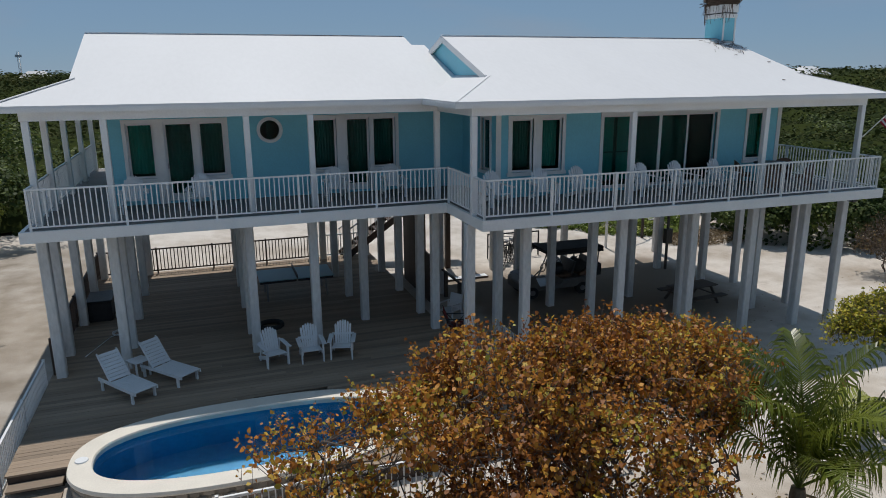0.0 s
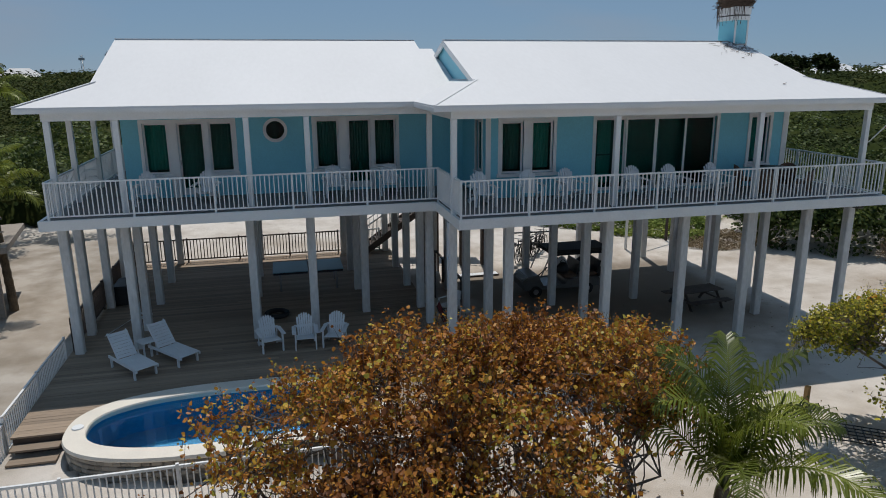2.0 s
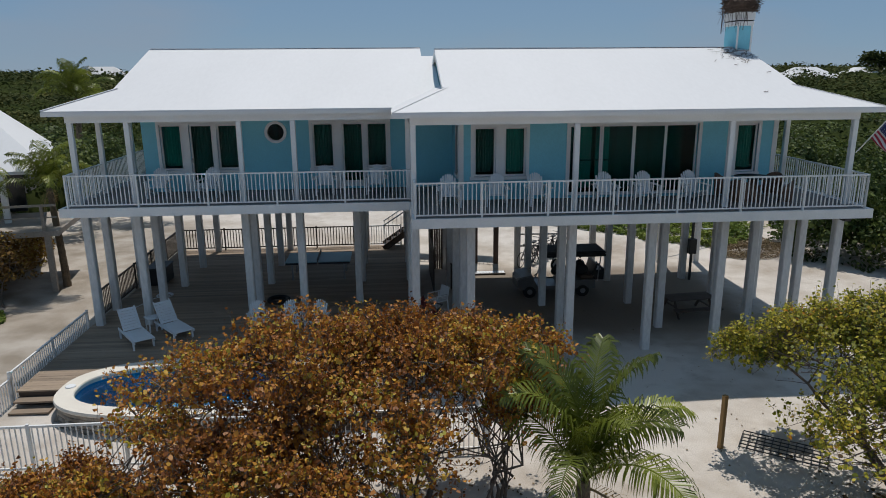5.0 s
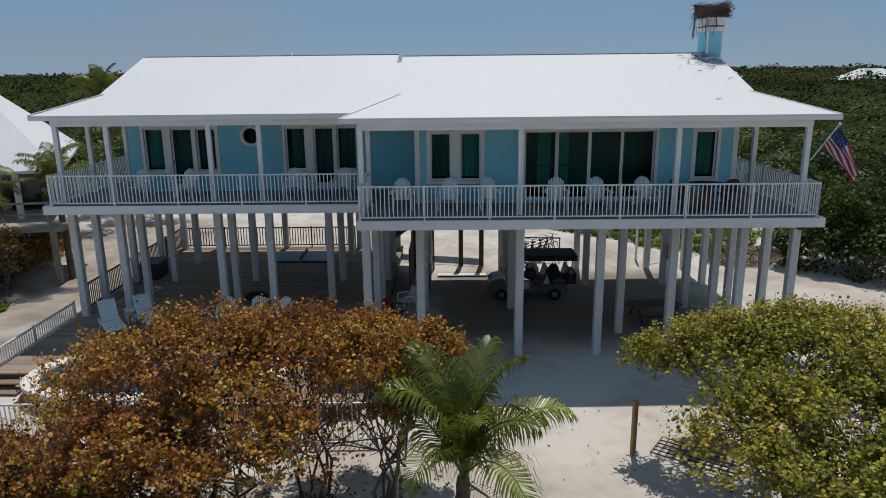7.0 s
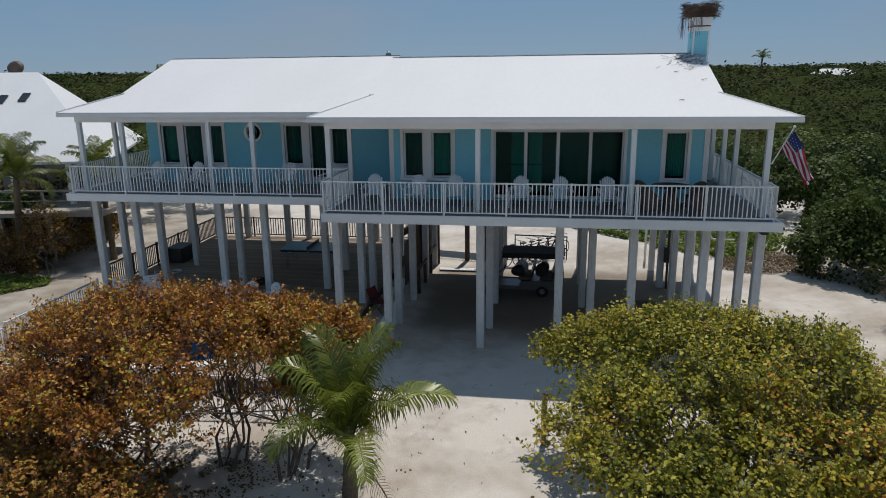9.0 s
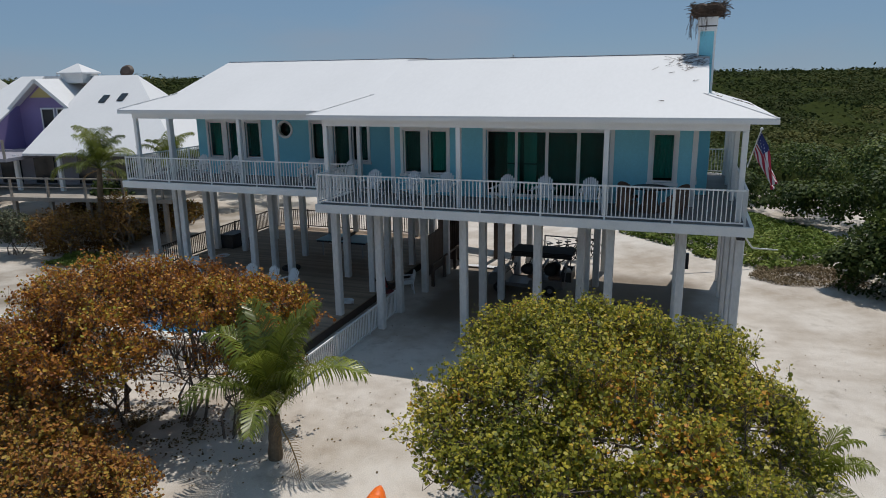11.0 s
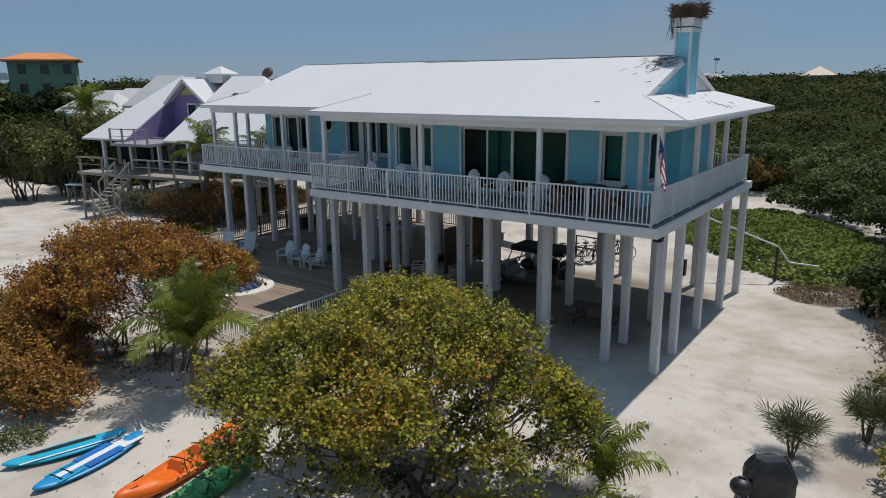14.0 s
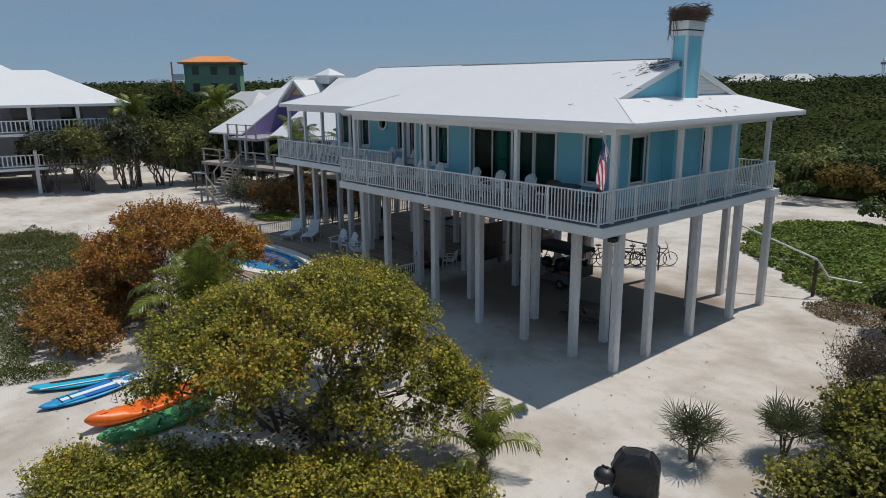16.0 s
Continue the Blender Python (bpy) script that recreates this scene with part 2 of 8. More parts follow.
    link(wn3.outputs["Fac"], blot.inputs["Value"])
    pm = n.new("ShaderNodeMath")
    pm.operation = "MULTIPLY"
    link(path, pm.inputs[0])
    link(blot.outputs[0], pm.inputs[1])
    tan = n.new("ShaderNodeMix")
    tan.data_type = "RGBA"
    tan.inputs[7].default_value = (0.30, 0.255, 0.205, 1)
    link(pm.outputs[0], tan.inputs[0])
    link(earth_shade.outputs[2], tan.inputs[6])
    # scuffs and damp stains a hand or two across
    scuff, spot = n.new("ShaderNodeTexNoise"), n.new("ShaderNodeMapRange")
    scuff.inputs["Scale"].default_value, scuff.inputs["Detail"].default_value, scuff.inputs["Roughness"].default_value = 1.3, 7, 0.68
    link(geo.outputs["Position"], scuff.inputs["Vector"])
    spot.inputs["From Min"].default_value, spot.inputs["From Max"].default_value, spot.inputs["To Max"].default_value = 0.56, 0.74, 0.6
    link(scuff.outputs["Fac"], spot.inputs["Value"])
    soil = n.new("ShaderNodeMix")
    soil.data_type = "RGBA"
    soil.inputs[7].default_value = (0.36, 0.31, 0.255, 1)
    link(spot.outputs[0], soil.inputs[0])
    link(tan.outputs[2], soil.inputs[6])
    speck = n.new("ShaderNodeMix")
    speck.data_type, speck.blend_type = "RGBA", "MULTIPLY"
    speck.inputs[0].default_value = 0.25
    link(soil.outputs[2], speck.inputs[6])
    link(layers[2], speck.inputs[7])
    link(speck.outputs[2], bsdf.inputs["Base Color"])
    bsdf.inputs["Roughness"].default_value = 0.95
    bsdf.inputs["Specular IOR Level"].default_value = 0.1
    hgt = n.new("ShaderNodeMath")
    hgt.operation = "ADD"
    tread = n.new("ShaderNodeTexVoronoi")
    tread.feature = "SMOOTH_F1"
    tread.inputs["Scale"].default_value = 3.4
    link(geo.outputs["Position"], tread.inputs["Vector"])
    both = n.new("ShaderNodeMath")
    both.operation = "MULTIPLY_ADD"
    both.inputs[1].default_value = 0.35
    link(tread.outputs["Distance"], both.inputs[0])
    link(layers[1], both.inputs[2])
    link(both.outputs[0], hgt.inputs[0])
    link(layers[2], hgt.inputs[1])
    bp = n.new("ShaderNodeBump")
    bp.inputs["Strength"].default_value, bp.inputs["Distance"].default_value = 0.36, 0.05
    link(hgt.outputs[0], bp.inputs["Height"])
    link(bp.outputs[0], bsdf.inputs["Normal"])
    return m


def glass_mat(name, tint, rough=0.02, trans=1.0):
    m = bpy.data.materials.new(name)
    m.use_nodes = True
    b = m.node_tree.nodes["Principled BSDF"]
    b.inputs["Base Color"].default_value = (*tint, 1)
    b.inputs["Roughness"].default_value = rough
    b.inputs["Transmission Weight"].default_value = trans
    b.inputs["IOR"].default_value = 1.16
    return m


def water_mat():
    m = glass_mat("pool_water", (0.55, 0.85, 0.95), 0.03, 1.0)
    n, link = m.node_tree.nodes, m.node_tree.links.new
    n["Principled BSDF"].inputs["IOR"].default_value = 1.33
    geo, t, bp = n.new("ShaderNodeNewGeometry"), n.new("ShaderNodeTexNoise"), n.new("ShaderNodeBump")
    t.inputs["Scale"].default_value = 2.5
    bp.inputs["Strength"].default_value, bp.inputs["Distance"].default_value = 0.08, 0.03
    link(geo.outputs["Position"], t.inputs["Vector"])
    link(t.outputs["Fac"], bp.inputs["Height"])
    link(bp.outputs[0], n["Principled BSDF"].inputs["Normal"])
    return m


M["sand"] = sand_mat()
M["glass"] = glass_mat("green_tinted_glass", (0.17, 0.56, 0.5))
M["water"] = water_mat()
# indoor dimness and the panes' teal reflection are put into this wall colour
M["room"] = mat("dim_reflect_room_wall", (0.05, 0.13, 0.125), 0.8, 0.2)
M["curtain"] = mat("green_grey_curtain", (0.16, 0.52, 0.48), 0.8, 0.25, 30, 3, stretch=(1, 1, 0.05))

M["leaf_grass"] = leaf_mat("beach_grass_olive", ((0.0, (0.05, 0.05, 0.02)), (0.45, (0.10, 0.12, 0.038)), (0.75, (0.17, 0.18, 0.06)), (1.0, (0.26, 0.19, 0.09))), trans=0.2, patch=0.4, rough=0.75, spec=0.12)
M["leaf_edge"] = leaf_mat("sand_edge_olive", ((0.0, (0.05, 0.065, 0.016)), (0.35, (0.13, 0.14, 0.026)), (0.7, (0.30, 0.27, 0.042)), (0.9, (0.40, 0.33, 0.06)), (1.0, (0.42, 0.22, 0.05))), trans=0.3, mixer=0.6, rough=0.55, spec=0.2)
M["leaf_shore"] = leaf_mat("shore_tree_olive", ((0.0, (0.07, 0.08, 0.028)), (0.5, (0.19, 0.20, 0.065)), (1.0, (0.34, 0.32, 0.12))), trans=0.2, patch=0.5, rough=0.75, spec=0.12)
# dark green that holds the shade between the tree crowns
M["understory"] = leaf_mat("understory_shade", ((0.0, (0.024, 0.033, 0.011)), (1.0, (0.055, 0.064, 0.021))), trans=0.0, patch=0.2, rough=1.0, spec=0.0)
M["leaf_olive_wood"] = leaf_mat("olive_woods", ((0.0, (0.022, 0.03, 0.009)), (0.5, (0.056, 0.066, 0.019)), (1.0, (0.125, 0.12, 0.036))), trans=0.2, patch=0.07, mixer=0.25, rough=0.8, spec=0.1)
M["leaf_orange"] = leaf_mat("orange_shrub", ((0.0, (0.06, 0.05, 0.015)), (0.5, (0.15, 0.095, 0.02)), (1.0, (0.26, 0.17, 0.04))), trans=0.3, patch=0.5, rough=0.7, spec=0.15)
M["leaf_tan"] = leaf_mat("dry_tan_grass", ((0.0, (0.10, 0.075, 0.045)), (0.5, (0.22, 0.165, 0.10)), (1.0, (0.34, 0.27, 0.17))), trans=0.15, patch=0.7, rough=0.85, spec=0.1)
M["leaf_under"] = leaf_mat("russet_undergrowth", ((0.0, (0.09, 0.042, 0.016)), (0.28, (0.24, 0.095, 0.026)), (0.5, (0.40, 0.17, 0.034)), (0.68, (0.36, 0.27, 0.045)), (0.84, (0.52, 0.28, 0.05)), (1.0, (0.62, 0.22, 0.045))), trans=0.25, patch=0.6, rough=0.6, spec=0.25)
# curtain colour that carries the teal reflected by the panes
M["curtain_reflect"] = mat("teal_reflect_curtain", (0.06, 0.21, 0.195), 0.8, 0.3, 30, 3, stretch=(1, 1, 0.05))
M["leaf_rust"] = leaf_mat("rusty_dry_scrub", ((0.0, (0.05, 0.03, 0.016)), (0.4, (0.14, 0.075, 0.028)), (0.75, (0.27, 0.16, 0.04)), (1.0, (0.30, 0.26, 0.07))), trans=0.25, patch=0.5, rough=0.75, spec=0.12)


# ---- mesh helpers ----
def box(bm, x0, x1, y0, y1, z0, z1):
    v = [bm.verts.new(p) for p in ((x0, y0, z0), (x1, y0, z0), (x1, y1, z0), (x0, y1, z0), (x0, y0, z1), (x1, y0, z1), (x1, y1, z1), (x0, y1, z1))]
    for f in ((3, 2, 1, 0), (4, 5, 6, 7), (0, 1, 5, 4), (1, 2, 6, 5), (2, 3, 7, 6), (3, 0, 4, 7)):
        bm.faces.new([v[i] for i in f])
    return v


def boxes(*dims, bevel=0.0):
    bm = bmesh.new()
    for d in dims:
        box(bm, *d)
    if bevel:
        bmesh.ops.bevel(bm, geom=bm.edges[:], offset=bevel, segments=1, affect="EDGES")
    return bm


def bar(bm, a, b, w, h=None, up=(0, 0, 1)):
    """A straight bar of section w x h from a to b."""
    h = h or w
    a, b = Vector(a), Vector(b)
    d = (b - a).normalized()
    u = Vector(up)
    if abs(d.dot(u)) > 0.98:
        u = Vector((0, 1, 0))
    s = d.cross(u).normalized() * (w / 2)
    t = s.cross(d).normalized() * (h / 2)
    v = [bm.verts.new(p + k) for p in (a, b) for k in (-s - t, s - t, s + t, -s + t)]
    for f in ((3, 2, 1, 0), (4, 5, 6, 7), (0, 1, 5, 4), (1, 2, 6, 5), (2, 3, 7, 6), (3, 0, 4, 7)):
        bm.faces.new([v[i] for i in f])


def tube(bm, pts, radii, sides=8):
    """A tapered tube through points."""
    rings = []
    pts = [Vector(p) for p in pts]
    for i, p in enumerate(pts):
        d = (pts[min(i + 1, len(pts) - 1)] - pts[max(i - 1, 0)]).normalized()
        u = Vector((0, 0, 1)) if abs(d.z) < 0.95 else Vector((1, 0, 0))
        s = d.cross(u).normalized()
        t = s.cross(d)
        r = radii[i] if hasattr(radii, "__len__") else radii
        rings.append([bm.verts.new(p + (s * math.cos(k * math.tau / sides) + t * math.sin(k * math.tau / sides)) * r) for k in range(sides)])
    for a, b in zip(rings, rings[1:]):
        for k in range(sides):
            bm.faces.new((a[k], a[(k + 1) % sides], b[(k + 1) % sides], b[k]))
    bm.faces.new(rings[0][::-1])
    bm.faces.new(rings[-1])


def slab(bm, pts, thick):
    """A polygon thickened straight down."""
    a = [bm.verts.new(p) for p in pts]
    b = [bm.verts.new((p[0], p[1], p[2] - thick)) for p in pts]
    bm.faces.new(a)
    bm.faces.new(b[::-1])
    for i in range(len(a)):
        j = (i + 1) % len(a)
        bm.faces.new((a[j], a[i], b[i], b[j]))


def mesh_of(bm, name, material, smooth=False):
    bmesh.ops.recalc_face_normals(bm, faces=bm.faces[:])
    me = bpy.data.meshes.new(name)
    bm.to_mesh(me)
    bm.free()
    me.materials.append(material)
    if smooth:
        for p in me.polygons:
            p.use_smooth = True
    return me


def part(name, bm, material, parent, label="", smooth=False):
    ob = new(name, mesh_of(bm, name, material, smooth))
    ob.parent = parent
    return tagged(ob, label)


def piece(name, me, parent, loc=(0, 0, 0), rz=0.0, scale=(1, 1, 1)):
    ob = new(name, me)
    ob.parent = parent
    ob.location, ob.rotation_euler, ob.scale = loc, (0, 0, rz), scale
    return ob


def thing(name, label, category, group="", kind="", loc=(0, 0, 0), rz=0.0):
    ob = tagged(new(name), label, category, group, kind)
    ob.location, ob.rotation_euler = loc, (0, 0, radians(rz))
    ob.empty_display_size = 0.3
    return ob


# ---- the house on stilts ----
DZ = 4.55            # veranda floor
BEAM = 4.30          # underside of the veranda's edge beam
EAVE = 7.33
SAND = 0.15
PLAT = 0.48          # timber platform by the pool
LX0, LX1 = -11.25, -1.03
LY = 2.50
RX1, RY = 11.85, -0.05
LWALL, RWALL = 5.33, 2.66
house = thing("house", "light blue stilt house with white metal roof and wraparound veranda", "house")


def pierced(bm, u0, u1, z0, z1, holes, at):
    """One connected slab with rectangular holes; at(u, side, z) gives the point on side 0 or 1 of the wall."""
    us = sorted({u0, u1, *[h[0] for h in holes], *[h[1] for h in holes]})
    zs = sorted({z0, z1, *[h[2] for h in holes], *[h[3] for h in holes]})
    full = {}
    for i in range(len(us) - 1):
        for k in range(len(zs) - 1):
            mu, mz = (us[i] + us[i + 1]) / 2, (zs[k] + zs[k + 1]) / 2
            full[i, k] = not any(h[0] < mu < h[1] and h[2] < mz < h[3] for h in holes)
    vert = {}

    def v(i, side, k):
        if (i, side, k) not in vert:
            vert[i, side, k] = bm.verts.new(at(us[i], side, zs[k]))
        return vert[i, side, k]

    for (i, k), solid in full.items():
        if not solid:
            continue
        bm.faces.new((v(i, 0, k), v(i + 1, 0, k), v(i + 1, 0, k + 1), v(i, 0, k + 1)))
        bm.faces.new((v(i, 1, k + 1), v(i + 1, 1, k + 1), v(i + 1, 1, k), v(i, 1, k)))
        for (di, dk), (p, q) in (((-1, 0), ((i, k), (i, k + 1))), ((1, 0), ((i + 1, k + 1), (i + 1, k))), ((0, -1), ((i + 1, k), (i, k))), ((0, 1), ((i, k + 1), (i + 1, k + 1)))):
            if not full.get((i + di, k + dk), False):
                bm.faces.new((v(p[0], 0, p[1]), v(q[0], 0, q[1]), v(q[0], 1, q[1]), v(p[0], 1, p[1])))
    bmesh.ops.recalc_face_normals(bm, faces=bm.faces[:])


def wall_x(bm, x0, x1, y0, y1, z0, z1, holes):
    """A wall along x, y0 to y1 thick, with holes (xa, xb, za, zb)."""
    pierced(bm, x0, x1, z0, z1, holes, lambda u, side, z: (u, (y0, y1)[side], z))


def wall_y(bm, x0, x1, y0, y1, z0, z1, holes):
    """A wall along y, x0 to x1 thick, with holes (ya, yb, za, zb)."""
    pierced(bm, y0, y1, z0, z1, holes, lambda u, side, z: ((x0, x1)[side], u, z))


WT = 7.25            # top of walls
SILL, HEAD = 5.26, 6.74
L_HOLES = [(-9.06, -8.38, SILL, HEAD), (-8.12, -7.38, DZ + 0.06, HEAD), (-7.24, -6.56, SILL, HEAD),
           (-4.14, -3.44, SILL, HEAD), (-3.16, -2.46, DZ + 0.06, HEAD), (-2.36, -1.66, SILL, HEAD)]
R_HOLES = [(0.94, 1.60, SILL, HEAD), (1.86, 2.52, SILL, HEAD), (3.86, 7.86, DZ + 0.06, HEAD + 0.03), (9.08, 9.74, SILL, HEAD)]
W = 0.2
bm = bmesh.new()
ROUND = (-5.33, 6.46, 0.27)
# the round window sits in a square gap of the wall that its own surround fills
wall_x(bm, -9.63, 0.51, LWALL, LWALL + W, DZ, WT, L_HOLES[:3] + [(ROUND[0] - 0.3, ROUND[0] + 0.3, ROUND[1] - 0.3, ROUND[1] + 0.3)] + L_HOLES[3:])
part("wall", bm, M["blue"], house, "light blue painted front wall of the recessed wing")
bm = bmesh.new()
wall_y(bm, -9.63, -9.63 + W, LWALL + W, 11.8, DZ, WT, [(8.0, 8.8, SILL, HEAD)])
part("wall", bm, M["blue"], house, "light blue painted end wall")
bm = bmesh.new()
wall_x(bm, 0.51, 10.35, RWALL, RWALL + W, DZ, WT, R_HOLES)
part("wall", bm, M["blue"], house, "light blue painted front wall of the projecting wing")
bm = bmesh.new()
wall_y(bm, 0.51, 0.51 + W, RWALL + W, LWALL, DZ, WT, [(3.15, 3.75, SILL, HEAD)])
part("wall", bm, M["blue"], house)
bm = bmesh.new()
wall_y(bm, 10.35 - W, 10.35, RWALL + W, 10.0, DZ, WT, [(3.25, 4.1, SILL, HEAD), (7.5, 8.0, SILL, HEAD)])
part("wall", bm, M["blue"], house, "light blue painted end wall")
for b6 in ((0.51, 10.35, 10.0, 10.0 + W, DZ, WT), (-9.63, 0.51, 11.8, 12.0, DZ, WT), (0.51, 0.71, 10.0, 11.8, DZ, WT)):
    part("wall", boxes(b6), M["blue"], house)
part("chimney_breast", boxes((10.35, 10.75, 5.0, 6.5, DZ, 7.4)), M["blue"], house, "light blue boxed flue on the end wall")
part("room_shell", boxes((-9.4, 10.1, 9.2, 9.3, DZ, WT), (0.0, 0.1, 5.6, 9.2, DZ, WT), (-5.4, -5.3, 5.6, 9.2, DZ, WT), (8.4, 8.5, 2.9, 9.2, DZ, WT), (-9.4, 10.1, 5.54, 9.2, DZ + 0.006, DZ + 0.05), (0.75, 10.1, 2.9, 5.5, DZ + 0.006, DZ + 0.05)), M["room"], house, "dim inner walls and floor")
part("ceiling_board", boxes((-11.3, 0.5, 3.35, 13.9, WT, WT + 0.06), (0.5, 11.9, 0.8, 10.5, WT, WT + 0.06), (-1.2, 0.5, 0.8, 3.35, WT, WT + 0.06)), M["soffit"], house, "white boarded veranda ceiling")

# trims and panes
TR = 0.1


def window(x0, x1, z0, z1, y, door=False, face="front", curtain=False):
    """A framed pane in a hole; face: which way it looks."""
    w = thing("window" if not door else "door", "", "")
    w.parent = house
    e = 0.055
    rim = [(x0 - TR, x1 + TR, -0.03, 0.03, z1, z1 + TR), (x0 - TR, x0, -0.03, 0.03, z0, z1), (x1, x1 + TR, -0.03, 0.03, z0, z1)]
    if not door:
        rim.append((x0 - TR - 0.03, x1 + TR + 0.03, -0.06, 0.03, z0 - TR, z0))
    sash = [(x0, x0 + e, 0.05, 0.11, z0, z1), (x1 - e, x1, 0.05, 0.11, z0, z1), (x0 + e, x1 - e, 0.05, 0.11, z1 - e, z1), (x0 + e, x1 - e, 0.05, 0.11, z0, z0 + (0.2 if door else e))]
    part("frame", boxes(*rim), M["white"], w)
    part("sash", boxes(*sash), M["white"], w)
    g = part("pane", boxes((x0 + e, x1 - e, 0.075, 0.085, z0 + (0.2 if door else e), z1 - e)), M["glass"], w, "dark green tinted glass")
    g.visible_shadow = False
    # value 2 is a curtain added to give its pane the reflected teal
    if curtain:
        bm = bmesh.new()
        k = 14
        top, low = [], []
        for i in range(k + 1):
            x = x0 + e + (x1 - x0 - 2 * e) * i / k
            top.append((x, 0.26 + 0.035 * (i % 2), z1 - 0.05))
        for i in range(k):
            a, b = top[i], top[i + 1]
            vs = [bm.verts.new(p) for p in (a, b, (b[0], b[1], z0 + 0.1), (a[0], a[1], z0 + 0.1))]
            bm.faces.new(vs)
        part("curtain", bm, M["curtain"] if curtain == 1 else M["curtain_reflect"], w, "green-grey pleated curtain")
    if door:
        part("handle", boxes((x0 + 0.02, x0 + 0.05, 0.0, 0.05, DZ + 0.95, DZ + 1.1)), M["steel"], w, "dark metal door handle")
    if face == "front":
        w.location = (0, y, 0)
    elif face == "east":
        w.rotation_euler = (0, 0, radians(90))
        w.location = (y, 0, 0)
    else:
        w.rotation_euler = (0, 0, radians(-90))
        w.location = (y, 0, 0)
    return w


for i, (xa, xb, za, zb) in enumerate(L_HOLES):
    window(xa, xb, za, zb, LWALL, door=i in (1, 4), curtain=1 if i == 0 else 2)
for i, (xa, xb, za, zb) in enumerate(R_HOLES):
    if i != 2:
        window(xa, xb, za, zb, RWALL, curtain=1 if i in (1, 3) else 2)
window(3.25, 4.1, SILL, HEAD, 10.35, face="east", curtain=2)
window(7.5, 8.0, SILL, HEAD, 10.35, face="east", curtain=2)
window(-3.75, -3.15, SILL, HEAD, 0.51, face="west")
window(-8.8, -8.0, SILL, HEAD, -9.63, face="west")

# the four-leaf sliding door
sl = thing("sliding_door", "", "")
sl.parent = house
xa, xb, za, zb = R_HOLES[2]
part("frame", boxes((xa - 0.1, xb + 0.1, RWALL - 0.03, RWALL + 0.03, zb, zb + 0.1), (xa - 0.1, xa, RWALL - 0.03, RWALL + 0.03, DZ, zb), (xb, xb + 0.1, RWALL - 0.03, RWALL + 0.03, DZ, zb)), M["white"], sl)
for i in range(4):
    x0, x1 = xa + i, xa + i + 1
    yy = RWALL + (0.05 if i in (1, 2) else 0.10)
    part("leaf_frame", boxes((x0, x0 + 0.05, yy, yy + 0.04, za, zb), (x1 - 0.05, x1, yy, yy + 0.04, za, zb), (x0 + 0.05, x1 - 0.05, yy, yy + 0.04, zb - 0.06, zb), (x0 + 0.05, x1 - 0.05, yy, yy + 0.04, za, za + 0.1)), M["white"], sl)
    g = part("pane", boxes((x0 + 0.05, x1 - 0.05, yy + 0.015, yy + 0.025, za + 0.1, zb - 0.06)), M["glass"], sl, "dark green tinted glass")
    g.visible_shadow = False
# added panels stand in for the bright back windows showing through the door
for c0, c1 in ((0.5, 0.93), (1.07, 1.5)):
    part("blind", boxes((xa + c0, xa + c1, RWALL + 0.9, RWALL + 0.93, za + 1.0, zb - 0.05), (xa + c0, xa + c1, RWALL + 0.9, RWALL + 0.93, za + 0.1, za + 0.95)), M["curtain"], sl, "green-grey hanging blind")
# added sheet: its colour gives the sliding panes their teal reflection
part("curtain", boxes((xa - 0.05, xb + 0.05, RWALL + 1.3, RWALL + 1.34, DZ + 0.06, zb + 0.1)), M["curtain_reflect"], sl, "dark teal room divider curtain")

# the round window: a ring, a square filler and a pane
rw = thing("round_window", "", "")
rw.parent = house
bm = bmesh.new()
N = 32
cx, cz, rr = ROUND
ring = []
for k in range(N):
    a = math.tau * k / N
    c, s = math.cos(a), math.sin(a)
    ring.append([bm.verts.new((cx + c * r, LWALL + y, cz + s * r)) for r, y in ((rr, 0.12), (rr, -0.05), (rr + 0.09, -0.05), (rr + 0.09, 0.0))])
for k in range(N):
    a, b = ring[k], ring[(k + 1) % N]
    for j in range(3):
        bm.faces.new((a[j], a[j + 1], b[j + 1], b[j]))
part("surround", bm, M["white"], rw, smooth=False)
bm = bmesh.new()
for k in range(N):
    a0, a1 = math.tau * k / N, math.tau * (k + 1) / N
    q = []
    for a in (a0, a1):
        c, s = math.cos(a), math.sin(a)
        m = 0.3 / max(abs(c), abs(s))
        q.append(((cx + c * rr, LWALL + 0.003, cz + s * rr), (cx + c * m, LWALL + 0.003, cz + s * m)))
    bm.faces.new([bm.verts.new(p) for p in (q[0][0], q[0][1], q[1][1], q[1][0])])
part("infill", bm, M["blue"], rw)
bm = bmesh.new()
bmesh.ops.create_circle(bm, cap_ends=True, segments=N, radius=rr, matrix=pose(cx, LWALL + 0.1, cz, 90))
g = part("pane", bm, M["glass"], rw, "dark green tinted glass")
g.visible_shadow = False

# white boards between grouped panes
for xa, xb, yy in ((-8.38, -8.12, LWALL), (-7.38, -7.24, LWALL), (-3.44, -3.16, LWALL), (-2.46, -2.36, LWALL), (1.60, 1.86, RWALL)):
    part("mullion_board", boxes((xa, xb, yy - 0.034, yy - 0.002, DZ if yy == LWALL else SILL - 0.1, HEAD + 0.1)), M["white"], house)

# white corner boards and pilasters
part("corner_board", boxes((0.47, 0.62, RWALL - 0.02, RWALL, DZ, WT)), M["white"], house)
part("corner_board", boxes((10.22, 10.37, RWALL - 0.02, RWALL, DZ, WT)), M["white"], house)

